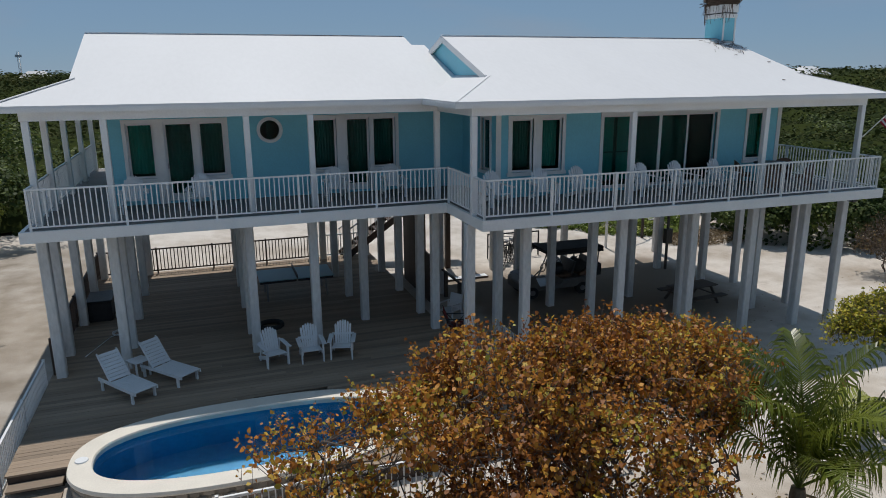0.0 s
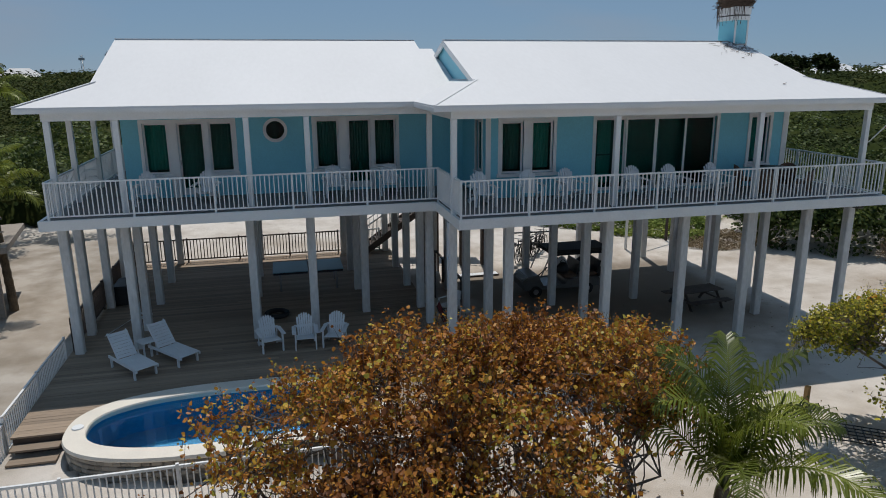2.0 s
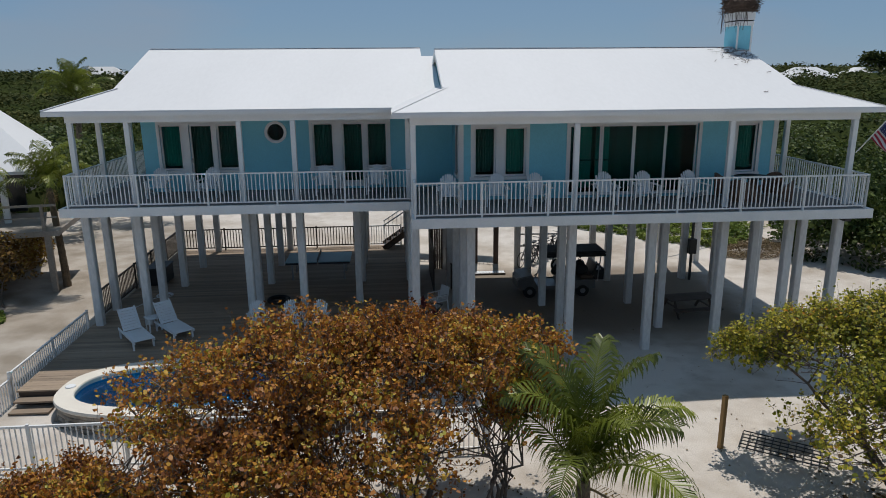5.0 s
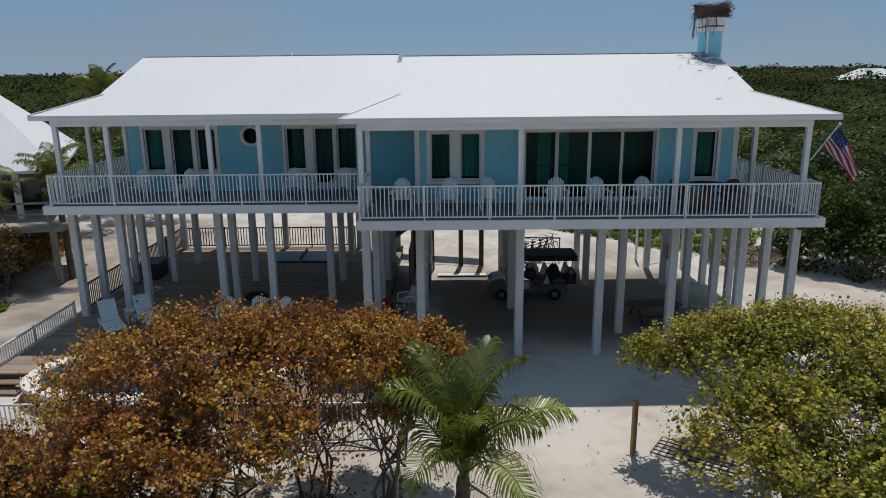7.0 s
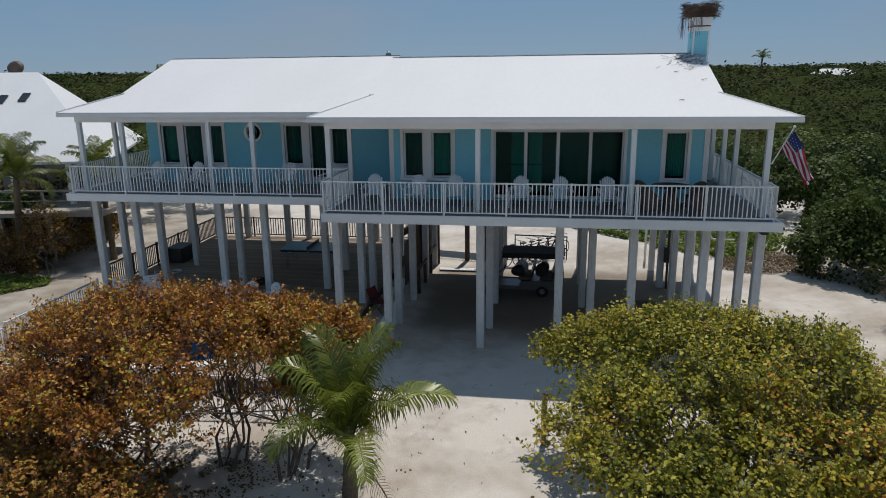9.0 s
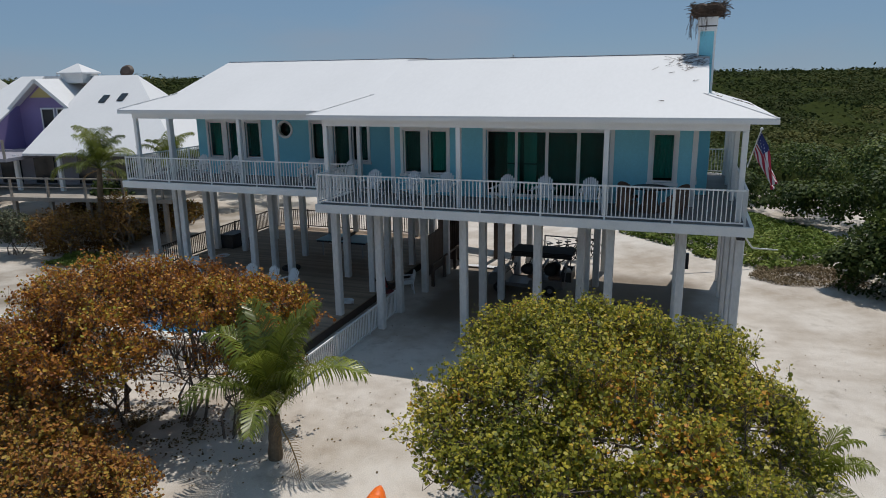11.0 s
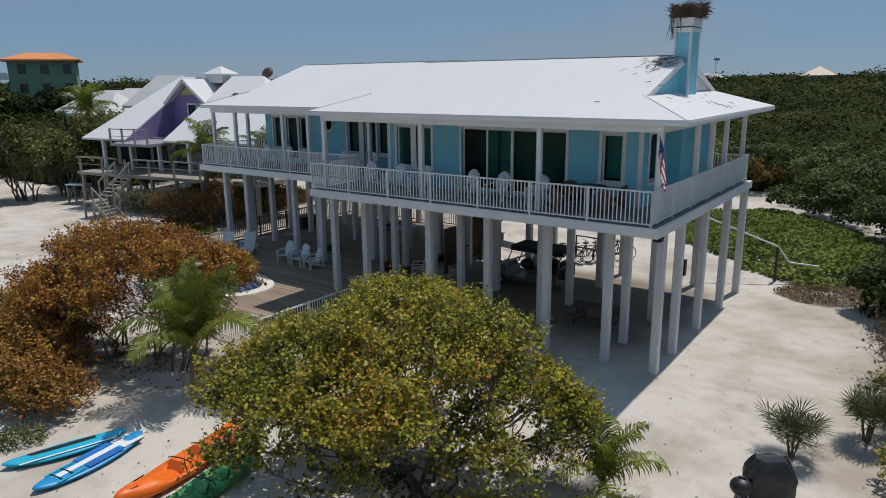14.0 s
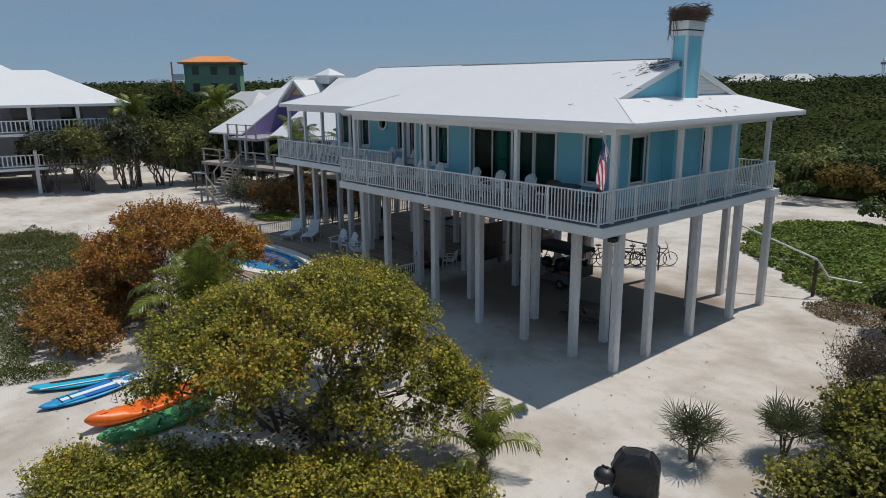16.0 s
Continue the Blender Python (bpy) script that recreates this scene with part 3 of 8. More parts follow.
# veranda floors and edge beams
part("veranda_floor", boxes((LX0 + 0.06, LX1 + 0.046, LY + 0.06, 13.9, DZ - 0.12, DZ), (LX1 + 0.05, RX1 - 0.06, RY + 0.06, 10.4, DZ - 0.12, DZ)), M["greydeck"], house, "dark grey veranda boards")
bm = boxes((LX0, LX1 + 0.0, LY, LY + 0.09, BEAM, DZ + 0.012), (LX0, LX0 + 0.09, LY + 0.09, 14.0, BEAM, DZ + 0.012), (LX1, LX1 + 0.09, RY + 0.09, LY, BEAM, DZ + 0.012),
           (LX1, RX1, RY, RY + 0.09, BEAM, DZ + 0.012), (RX1 - 0.09, RX1, RY + 0.09, 10.45, BEAM, DZ + 0.012), (LX1, RX1 - 0.09, 10.36, 10.45, BEAM, DZ + 0.012), (LX0 + 0.09, LX1, 13.91, 14.0, BEAM, DZ + 0.012))
part("edge_beam", bm, M["white"], house, "white painted edge beam under the railing")
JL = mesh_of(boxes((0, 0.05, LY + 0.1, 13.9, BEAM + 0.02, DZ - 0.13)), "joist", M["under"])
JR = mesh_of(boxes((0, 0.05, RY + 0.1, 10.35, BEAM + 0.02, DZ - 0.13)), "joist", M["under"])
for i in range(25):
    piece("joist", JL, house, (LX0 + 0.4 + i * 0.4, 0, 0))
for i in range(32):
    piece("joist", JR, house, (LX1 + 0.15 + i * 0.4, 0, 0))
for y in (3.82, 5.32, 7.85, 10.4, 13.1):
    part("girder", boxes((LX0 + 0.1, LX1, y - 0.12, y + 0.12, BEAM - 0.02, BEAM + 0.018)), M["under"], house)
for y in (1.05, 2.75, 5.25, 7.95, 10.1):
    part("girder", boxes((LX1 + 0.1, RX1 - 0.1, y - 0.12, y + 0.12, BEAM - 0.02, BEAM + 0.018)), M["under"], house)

# stilts: square, with chamfered corners, running down into the ground
PH = BEAM - 0.021 + 0.4
bm = bmesh.new()
box(bm, -0.122, 0.122, -0.122, 0.122, -0.4, BEAM - 0.021)
bmesh.ops.bevel(bm, geom=[e for e in bm.edges if abs(e.verts[0].co.z - e.verts[1].co.z) > 1], offset=0.025, segments=1, affect="EDGES")
pil = mesh_of(bm, "stilt", M["post"])
L_ROWS = {3.82: (-11.08, -9.52, -6.2, -4.5, -0.95), 5.32: (-11.12, -9.51, -6.24, -2.78, -0.95), 7.85: (-11.1, -9.53, -6.27, -2.77, -0.95), 10.4: (-11.1, -9.5, -6.27, -2.77, -0.95), 13.1: (-11.1, -9.5, -6.27, -2.77, -0.95)}
R_ROWS = {1.05: (-0.93, 0.66, 3.6, 5.98, 8.12, 10.12, 11.62), 2.75: (0.62, 3.74, 7.05, 10.03, 11.6), 5.3: (0.62, 3.73, 6.9, 10.04, 11.58), 7.95: (0.62, 3.73, 6.95, 10.04, 11.62), 10.28: (0.62, 3.73, 7.0, 10.04, 11.64)}
for rows in (L_ROWS, R_ROWS):
    for y, xs in rows.items():
        for x in xs:
            piece("stilt", pil, house, (x, y, 0))

# veranda posts and eave beams
bm = bmesh.new()
box(bm, -0.075, 0.075, -0.075, 0.075, DZ, 6.98)
bmesh.ops.bevel(bm, geom=bm.edges[:], offset=0.012, segments=1, affect="EDGES")
vp = mesh_of(bm, "veranda_post", M["white"])
for x in (-10.95, -9.33, -6.08, -4.48, -1.03):
    piece("veranda_post", vp, house, (x, 3.3, 0))
for x in (-0.95, 3.55, 7.93, 11.5):
    piece("veranda_post", vp, house, (x, 0.75, 0))
for y in (4.1, 5.7, 7.4, 9.9):
    piece("veranda_post", vp, house, (11.5, y, 0))
for y in (5.3, 8.0, 10.7, 13.4):
    piece("veranda_post", vp, house, (-10.95, y, 0))
for b6 in ((-11.05, -0.95, 3.22, 3.38, 6.98, WT), (-1.03, 11.58, 0.67, 0.83, 6.98, WT), (11.42, 11.58, 0.83, 10.2, 6.98, WT), (-11.05, -10.87, 3.38, 13.5, 6.98, WT), (-1.03, -0.87, 0.83, 3.22, 6.98, WT)):
    part("eave_beam", boxes(b6), M["white"], house, "white eave beam on slender posts")

# ---- roof ----
S = 0.335
R0 = dict(x0=-1.5, x1=12.25, y0=0.51, yr=5.75, g0=0.09, g1=10.42)
L0 = dict(x0=-11.62, x1=-0.38, y0=3.08, yr=8.68)
TH = 0.05


def front(x, y, y0):
    return (x, y, EAVE + S * (y - y0))


KR = 2.27
ZK = EAVE + S * (KR - R0["y0"])
yb = 2 * R0["yr"] - R0["y0"]
KB = 2 * R0["yr"] - KR
zr = EAVE + S * (R0["yr"] - R0["y0"])
bm = bmesh.new()
slab(bm, [front(R0["x0"], R0["y0"], R0["y0"]), front(R0["x1"], R0["y0"], R0["y0"]), front(R0["g1"], KR, R0["y0"]), (R0["g1"] + 0.12, KR, ZK), (R0["g1"] + 0.12, R0["yr"], zr), (R0["g0"] - 0.12, R0["yr"], zr), (R0["g0"] - 0.12, KR, ZK), front(R0["g0"], KR, R0["y0"])], TH)
part("roof_slope", bm, M["roof"], house, "white metal roof slope")
bm = bmesh.new()
slab(bm, [(R0["x1"], yb, EAVE), (R0["x0"], yb, EAVE), (R0["g0"], KB, ZK), (R0["g0"] - 0.12, KB, ZK), (R0["g0"] - 0.12, R0["yr"] + 0.004, zr), (R0["g1"] + 0.12, R0["yr"] + 0.004, zr), (R0["g1"] + 0.12, KB, ZK), (R0["g1"], KB, ZK)], TH)
part("roof_slope", bm, M["roof"], house)
bm = bmesh.new()
slab(bm, [(R0["x1"], R0["y0"], EAVE), (R0["x1"], yb, EAVE), (R0["g1"] - 0.02, KB, ZK + 0.005), (R0["g1"] - 0.02, KR, ZK + 0.005)], TH)
part("roof_skirt", bm, M["roof"], house, "white metal skirt roof at the end gable, with dry twigs on it")
bm = bmesh.new()
slab(bm, [(R0["x0"], yb, EAVE), (R0["x0"], R0["y0"], EAVE), (R0["g0"] + 0.02, KR, ZK + 0.005), (R0["g0"] + 0.02, KB, ZK + 0.005)], TH)
part("roof_skirt", bm, M["roof"], house)
for gx, sgn in ((R0["g1"], 1), (R0["g0"], -1)):
    bm = bmesh.new()
    tri = [(KR, ZK), (R0["yr"], zr - 0.05), (KB, ZK)]
    a = [bm.verts.new((gx, y, z)) for y, z in tri]
    b = [bm.verts.new((gx - sgn * 0.12, y, z)) for y, z in tri]
    bm.faces.new(a), bm.faces.new(b[::-1])
    for i in range(3):
        bm.faces.new((a[i], a[(i + 1) % 3], b[(i + 1) % 3], b[i]))
    part("gable_wall", bm, M["blue"], house, "light blue gable triangle above the skirt roof")
    if sgn > 0:
        slope = (zr - 0.05 - ZK) / (R0["yr"] - KR)
        for k in range(9):
            z0, z1 = ZK + 0.02 + k * 0.115, ZK + 0.125 + k * 0.115
            y1 = KB - (z1 - ZK) / slope - 0.1
            if y1 > 6.5:
                part("gable_slat", boxes((gx + 0.003, gx + 0.022, 6.4, y1, z0, z1)), M["soffit"], house, "weathered white louvre slat")
    bm = bmesh.new()
    bar(bm, (gx + sgn * 0.1, KR, ZK - 0.09), (gx + sgn * 0.1, R0["yr"], zr - 0.12), 0.05, 0.14)
    bar(bm, (gx + sgn * 0.1, KB, ZK - 0.09), (gx + sgn * 0.1, R0["yr"], zr - 0.12), 0.05, 0.14)
    part("barge_board", bm, M["white"], house)

# the recessed wing's roof, with a lower link to the other
ybl = 2 * L0["yr"] - L0["y0"]
KL = L0["y0"] + 1.74
KLB = 2 * L0["yr"] - KL
zl = EAVE + S * (L0["yr"] - L0["y0"])
gl = -10.03
yk = L0["yr"] - 0.95
zlink = EAVE + S * (yk - L0["y0"])
bm = bmesh.new()
fl = lambda x, y: (x, y, EAVE + S * (y - L0["y0"]))
slab(bm, [fl(L0["x0"], L0["y0"]), fl(-1.2, L0["y0"]), fl(0.06, 4.7), fl(0.06, yk), fl(-0.38, yk), fl(-0.38, L0["yr"]), fl(gl - 0.12, L0["yr"]), fl(gl - 0.12, KL), fl(gl, KL)], TH)
part("roof_slope", bm, M["roof"], house, "white metal roof slope of the recessed wing")
bm = bmesh.new()
slab(bm, [(-0.38, ybl, EAVE), (L0["x0"], ybl, EAVE), (gl, KLB, EAVE + S * 1.74), (gl - 0.12, KLB, EAVE + S * 1.74), (gl - 0.12, L0["yr"] + 0.004, zl), (-0.38, L0["yr"] + 0.004, zl)], TH)
slab(bm, [(0.06, yk + 0.004, zlink), (-0.377, yk + 0.004, zlink), (-0.377, 13.0, zlink - S * 5.3), (0.06, 13.0, zlink - S * 5.3)], TH)
part("roof_slope", bm, M["roof"], house)
bm = bmesh.new()
slab(bm, [(L0["x0"], ybl, EAVE), (L0["x0"], L0["y0"], EAVE), (gl + 0.02, KL, EAVE + S * 1.74 + 0.005), (gl + 0.02, KLB, EAVE + S * 1.74 + 0.005)], TH)
part("roof_skirt", bm, M["roof"], house)
for gx in (gl + 0.05, -0.45):
    bm = bmesh.new()
    tri = [(KL, EAVE + S * 1.74 - 0.06), (L0["yr"], zl - 0.06), (KLB, EAVE + S * 1.74 - 0.06)]
    a = [bm.verts.new((gx, y, z)) for y, z in tri]
    b = [bm.verts.new((gx - 0.1, y, z)) for y, z in tri]
    bm.faces.new(a), bm.faces.new(b[::-1])
    for i in range(3):
        bm.faces.new((a[i], a[(i + 1) % 3], b[(i + 1) % 3], b[i]))
    part("gable_wall", bm, M["blue"], house)
for a, b in (((L0["x0"], L0["y0"]), (-1.2, L0["y0"])), ((R0["x0"], R0["y0"]), (R0["x1"], R0["y0"])), ((R0["x1"], R0["y0"]), (R0["x1"], yb)), ((L0["x0"], L0["y0"]), (L0["x0"], ybl)), ((R0["x0"], R0["y0"]), (R0["x0"], L0["y0"]))):
    bm = bmesh.new()
    bar(bm, (a[0], a[1], EAVE - 0.1), (b[0], b[1], EAVE - 0.1), 0.03, 0.11)
    part("fascia", bm, M["white"], house, "white fascia board along the eaves")
# soffit from the fascia back to the eave beam
bm = boxes((L0["x0"] + 0.02, -1.5, L0["y0"] + 0.02, 3.22, EAVE - 0.15, EAVE - 0.135), (R0["x0"] + 0.02, R0["x1"] - 0.02, R0["y0"] + 0.02, 0.67, EAVE - 0.15, EAVE - 0.135), (11.58, R0["x1"] - 0.02, 0.67, yb, EAVE - 0.15, EAVE - 0.135), (L0["x0"] + 0.02, -11.05, 3.22, ybl, EAVE - 0.15, EAVE - 0.135), (R0["x0"] + 0.02, -1.03, 0.67, 3.2, EAVE - 0.15, EAVE - 0.135))
part("soffit", bm, M["soffit"], house)
bm = bmesh.new()
bar(bm, (R0["g0"] - 0.12, R0["yr"], zr + 0.02), (R0["g1"] + 0.12, R0["yr"], zr + 0.003), 0.16, 0.006)
bar(bm, (gl - 0.12, L0["yr"], zl + 0.02), (-0.38, L0["yr"], zl + 0.003), 0.16, 0.006)
bar(bm, (R0["x0"], R0["y0"], EAVE + 0.006), (R0["g0"], KR, ZK + 0.006), 0.07, 0.006)
bar(bm, (R0["x1"], R0["y0"], EAVE + 0.006), (R0["g1"], KR, ZK + 0.006), 0.07, 0.006)
bar(bm, (L0["x0"], L0["y0"], EAVE + 0.02), (gl, KL, EAVE + S * 1.74 + 0.02), 0.07, 0.02)
part("ridge_cap", bm, M["roof"], house, "white folded ridge and hip caps")

# chimney
ch = part("chimney", boxes((10.17, 10.67, 5.46, 6.36, 7.55, 10.06)), M["blue"], house, "light blue boxed chimney with white trim")
part("band", boxes((10.13, 10.71, 5.42, 6.4, 9.76, 9.9)), M["white"], ch)
part("dark_gap", boxes((10.15, 10.69, 5.44, 6.38, 9.902, 9.94)), M["black"], ch)
part("cap", boxes((10.12, 10.72, 5.41, 6.41, 9.942, 10.2)), M["white"], ch)
part("corner_trim", boxes((10.15, 10.21, 5.435, 5.458, 7.6, 9.758), (10.63, 10.69, 5.435, 5.458, 7.6, 9.758), (10.672, 10.695, 5.46, 5.52, 7.6, 9.758), (10.672, 10.695, 6.3, 6.36, 7.6, 9.758)), M["white"], ch)
part("flashing", boxes((10.1, 10.55, 5.3, 5.45, 8.8, 8.98)), M["steel"], ch)

# railings
RAIL = 5.53


def railing(a, b, label=""):
    """One straight run: posts, two rails and balusters."""
    a, b = Vector((*a, 0)), Vector((*b, 0))
    d = (b - a).normalized()
    n = (b - a).length
    r = thing("railing", "", "")
    r.parent = house
    bm = bmesh.new()
    bar(bm, a + Vector((0, 0, RAIL - 0.02)), b + Vector((0, 0, RAIL - 0.02)), 0.055, 0.04)
    part("top_rail", bm, M["white"], r)
    bm = bmesh.new()
    bar(bm, a + Vector((0, 0, DZ + 0.1)), b + Vector((0, 0, DZ + 0.1)), 0.035, 0.035)
    part("bottom_rail", bm, M["white"], r)
    k = max(1, round(n / 1.83))
    for i in range(k + 1):
        p = a + d * (n * i / k)
        piece("rail_post", RPOST, r, (p.x, p.y, 0))
    m = round(n / 0.118)
    for i in range(1, m):
        p = a + d * (n * i / m)
        piece("baluster", BAL, r, (p.x, p.y, 0))


RPOST = mesh_of(boxes((-0.026, 0.026, -0.026, 0.026, DZ, RAIL + 0.01)), "rail_post", M["white"])
BAL = mesh_of(boxes((-0.0125, 0.0125, -0.0125, 0.0125, DZ + 0.1, RAIL - 0.03)), "baluster", M["white"])
railing((-11.0, 2.58), (-0.95, 2.58))
railing((-0.95, 2.58), (-0.95, 0.03))
railing((-0.95, 0.03), (11.62, 0.03))
railing((11.62, 0.03), (11.62, 10.36))
railing((11.62, 10.36), (5.0, 10.36))
railing((-11.0, 2.58), (-11.0, 13.8))


# ---- ground ----
def hill(x, y):
    """Height of the sand: level by the house, a little lower before the pool, dunes on both sides."""
    h = SAND + 0.05 * noise.noise(Vector((x * 0.35, y * 0.35, 0))) * min(1, (abs(x) + abs(y)) / 12)
    h -= 0.22 * math.exp(-((x + 7) / 5) ** 2 - ((y + 4) / 3.0) ** 2)
    if ((abs(x + 6.65)) / 3.55) ** 2.5 + (abs(y + 0.98) / 1.70) ** 2.5 < 0.84:
        return -1.7
    if x > 13:
        h += 0.5 * (1 - math.exp(-((x - 13) / 6) ** 2)) * math.exp(-((y - 14) / 8) ** 2)
    return h


def axis(a, b, mid0, mid1, fine, coarse):
    """Grid lines: close together from mid0 to mid1, wider outside."""
    out = []
    v = mid0
    step = fine
    while v > a:
        v -= step
        step = min(step * 1.35, coarse)
        out.append(max(v, a))
    out = out[::-1]
    v = mid0
    while v < mid1:
        out.append(v)
        v += fine
    step = fine
    while v < b:
        out.append(v)
        step = min(step * 1.35, coarse)
        v += step
    out.append(b)
    return out


gx = axis(-1500, 1500, -20, 22, 0.3, 120)
gy = axis(-400, 2500, -16, 26, 0.3, 120)
verts, faces = [], []
for y in gy:
    for x in gx:
        r = math.hypot(x, y)
        verts.append((x, y, hill(x, y) if r < 60 else SAND))
w = len(gx)
for j in range(len(gy) - 1):
    for i in range(w - 1):
        faces.append((j * w + i, j * w + i + 1, (j + 1) * w + i + 1, (j + 1) * w + i))
me = bpy.data.meshes.new("ground")
me.from_pydata(verts, [], faces)
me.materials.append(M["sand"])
for p in me.polygons:
    p.use_smooth = True
tagged(new("ground", me), "pale sand ground round the house", "sand", kind="structure")


# ---- timber platform, pool and fences ----
PCX, PCY, PA, PB, PN = -6.65, -0.98, 3.55, 1.70, 2.5


def oval(k, n, inset=0.0):
    t = math.tau * k / n
    c, s = math.cos(t), math.sin(t)
    f = lambda v: math.copysign(abs(v) ** (2 / PN), v)
    return PCX + f(c) * (PA - inset), PCY + f(s) * (PB - inset)


def oval_x(y, side):
    """Where the pool's outer edge crosses the line y."""
    q = abs(y - PCY) / PB
    if q >= 1:
        return None
    return PCX + side * PA * (1 - q ** PN) ** (1 / PN)


platform = thing("pool_platform", "weathered timber platform under the house and beside the pool", "deck", kind="structure")
PLANK = mesh_of(boxes((0, 1, -0.068, 0.068, -0.04, 0)), "plank", M["deckwood"])
rnd = random.Random(4)
y = -0.86
while y < 13.4:
    z = PLAT + rnd.uniform(-0.003, 0.003)
    if y < 0.9:
        xe = oval_x(y, -1)
        piece("plank", PLANK, platform, (-11.35, y, z), 0, ((xe if xe else PCX) + 0.12 + 11.35, 1, 1))
    else:
        cut = rnd.uniform(-8, -3)
        piece("plank", PLANK, platform, (-11.35, y, z), 0, (cut + 11.345, 1, 1))
        piece("plank", PLANK, platform, (cut, y, z), 0, (-0.72 - cut, 1, 1))
    y += 0.142
y = -2.86
while y < 0.85:
    xe = oval_x(y, 1)
    x0 = (xe if xe else PCX + 2.0) - 0.12
    piece("plank", PLANK, platform, (x0, y, PLAT + rnd.uniform(-0.003, 0.003)), 0, (-0.72 - x0, 1, 1))
    y += 0.142
part("skirt", boxes((-4.6, -0.78, -2.94, -2.9, 0.0, PLAT - 0.041), (-0.78, -0.74, -2.94, 13.3, 0.0, PLAT - 0.041), (-11.33, -11.29, -0.88, 13.3, 0.0, PLAT - 0.041), (-11.29, -10.3, -0.92, -0.88, -0.1, PLAT - 0.041), (-11.3, -0.78, 13.26, 13.3, 0.0, PLAT - 0.041)), M["darkwood"], platform, "dark skirting boards")
steps = thing("platform_steps", "three dark timber steps from platform to sand", "steps")
for k in range(3):
    z = PLAT - 0.16 * (k + 1)
    yy = -0.95 - 0.3 * (k + 1)
    part("tread", boxes((-11.3, -10.32, yy, yy + 0.29, z - 0.045, z)), M["deckwood"], steps)
    part("riser", boxes((-11.28, -10.34, yy + 0.25, yy + 0.28, z - 0.3, z - 0.046)), M["darkwood"], steps)

pool = thing("swimming_pool", "oval swimming pool with pale coping and deep blue water", "pool")
NP = 96
bm = bmesh.new()
rings = []
for k in range(NP):
    o, i = oval(k, NP), oval(k, NP, 0.40)
    rings.append([bm.verts.new(p) for p in ((*oval(k, NP, -0.03), 0.43), (*oval(k, NP, -0.05), 0.47), (*oval(k, NP, -0.03), 0.53), (*i, 0.535), (*oval(k, NP, 0.42), 0.50), (*oval(k, NP, 0.41), 0.40))])
for k in range(NP):
    a, b = rings[k], rings[(k + 1) % NP]
    for j in range(5):
        bm.faces.new((a[j], b[j], b[j + 1], a[j + 1]))
part("coping", bm, M["coping"], pool, "pale stone coping", smooth=False)
bm = bmesh.new()
rings = []
for k in range(NP):
    rings.append([bm.verts.new((*oval(k, NP, 0.41), 0.42)), bm.verts.new((*oval(k, NP, 0.43), -0.9)), bm.verts.new((*oval(k, NP, 0.9), -1.15))])
for k in range(NP):
    a, b = rings[k], rings[(k + 1) % NP]
    for j in range(2):
        bm.faces.new((a[j], a[j + 1], b[j + 1], b[j]))
bm.faces.new([r[2] for r in rings])
part("basin", bm, M["pooltile"], pool, "deep blue plastered basin")
bm = bmesh.new()
bm.faces.new([bm.verts.new((*oval(k, NP, 0.41), 0.37)) for k in range(NP)])
wtr = part("water", bm, M["water"], pool, "clear still water")
if wtr.data.polygons[0].normal.z < 0:
    wtr.data.flip_normals()
wtr.visible_shadow = False
bm = bmesh.new()
rings = [[bm.verts.new((*oval(k, NP, 0.05), 0.44)), bm.verts.new((*oval(k, NP, 0.05), -0.5))] for k in range(NP)]
for k in range(NP):
    a, b = rings[k], rings[(k + 1) % NP]
    bm.faces.new((a[0], b[0], b[1], a[1]))
part("retaining_wall", bm, M["stone"], pool)
bm = bmesh.new()
box(bm, -0.1, 0.1, -0.05, 0.03, -0.055, 0.055)
bmesh.ops.bevel(bm, geom=bm.edges[:], offset=0.018, segments=1, affect="EDGES")
STONE = mesh_of(bm, "stone", M["stone"])
for row in range(4):
    for k in range(46):
        t = math.pi + math.pi * (k + 0.5 * (row % 2)) / 46
        f = lambda v: math.copysign(abs(v) ** (2 / PN), v)
        px, py = PCX + f(math.cos(t)) * (PA - 0.05), PCY + f(math.sin(t)) * (PB - 0.05)
        qx, qy = PCX + f(math.cos(t + 0.01)) * (PA - 0.05), PCY + f(math.sin(t + 0.01)) * (PB - 0.05)
        piece("stone", STONE, pool, (px, py, 0.37 - row * 0.125), math.atan2(qy - py, qx - px), (rnd.uniform(0.8, 1.1), rnd.uniform(0.8, 1.3), rnd.uniform(0.85, 1.05)))
sk = thing("pool_skimmer_lid", "small round white skimmer lid on the coping", "lid")
bm = bmesh.new()
bmesh.ops.create_cone(bm, cap_ends=True, segments=20, radius1=0.13, radius2=0.12, depth=0.02, matrix=pose(-10.0, -0.9, 0.547))
part("lid", bm, M["plastic"], sk)


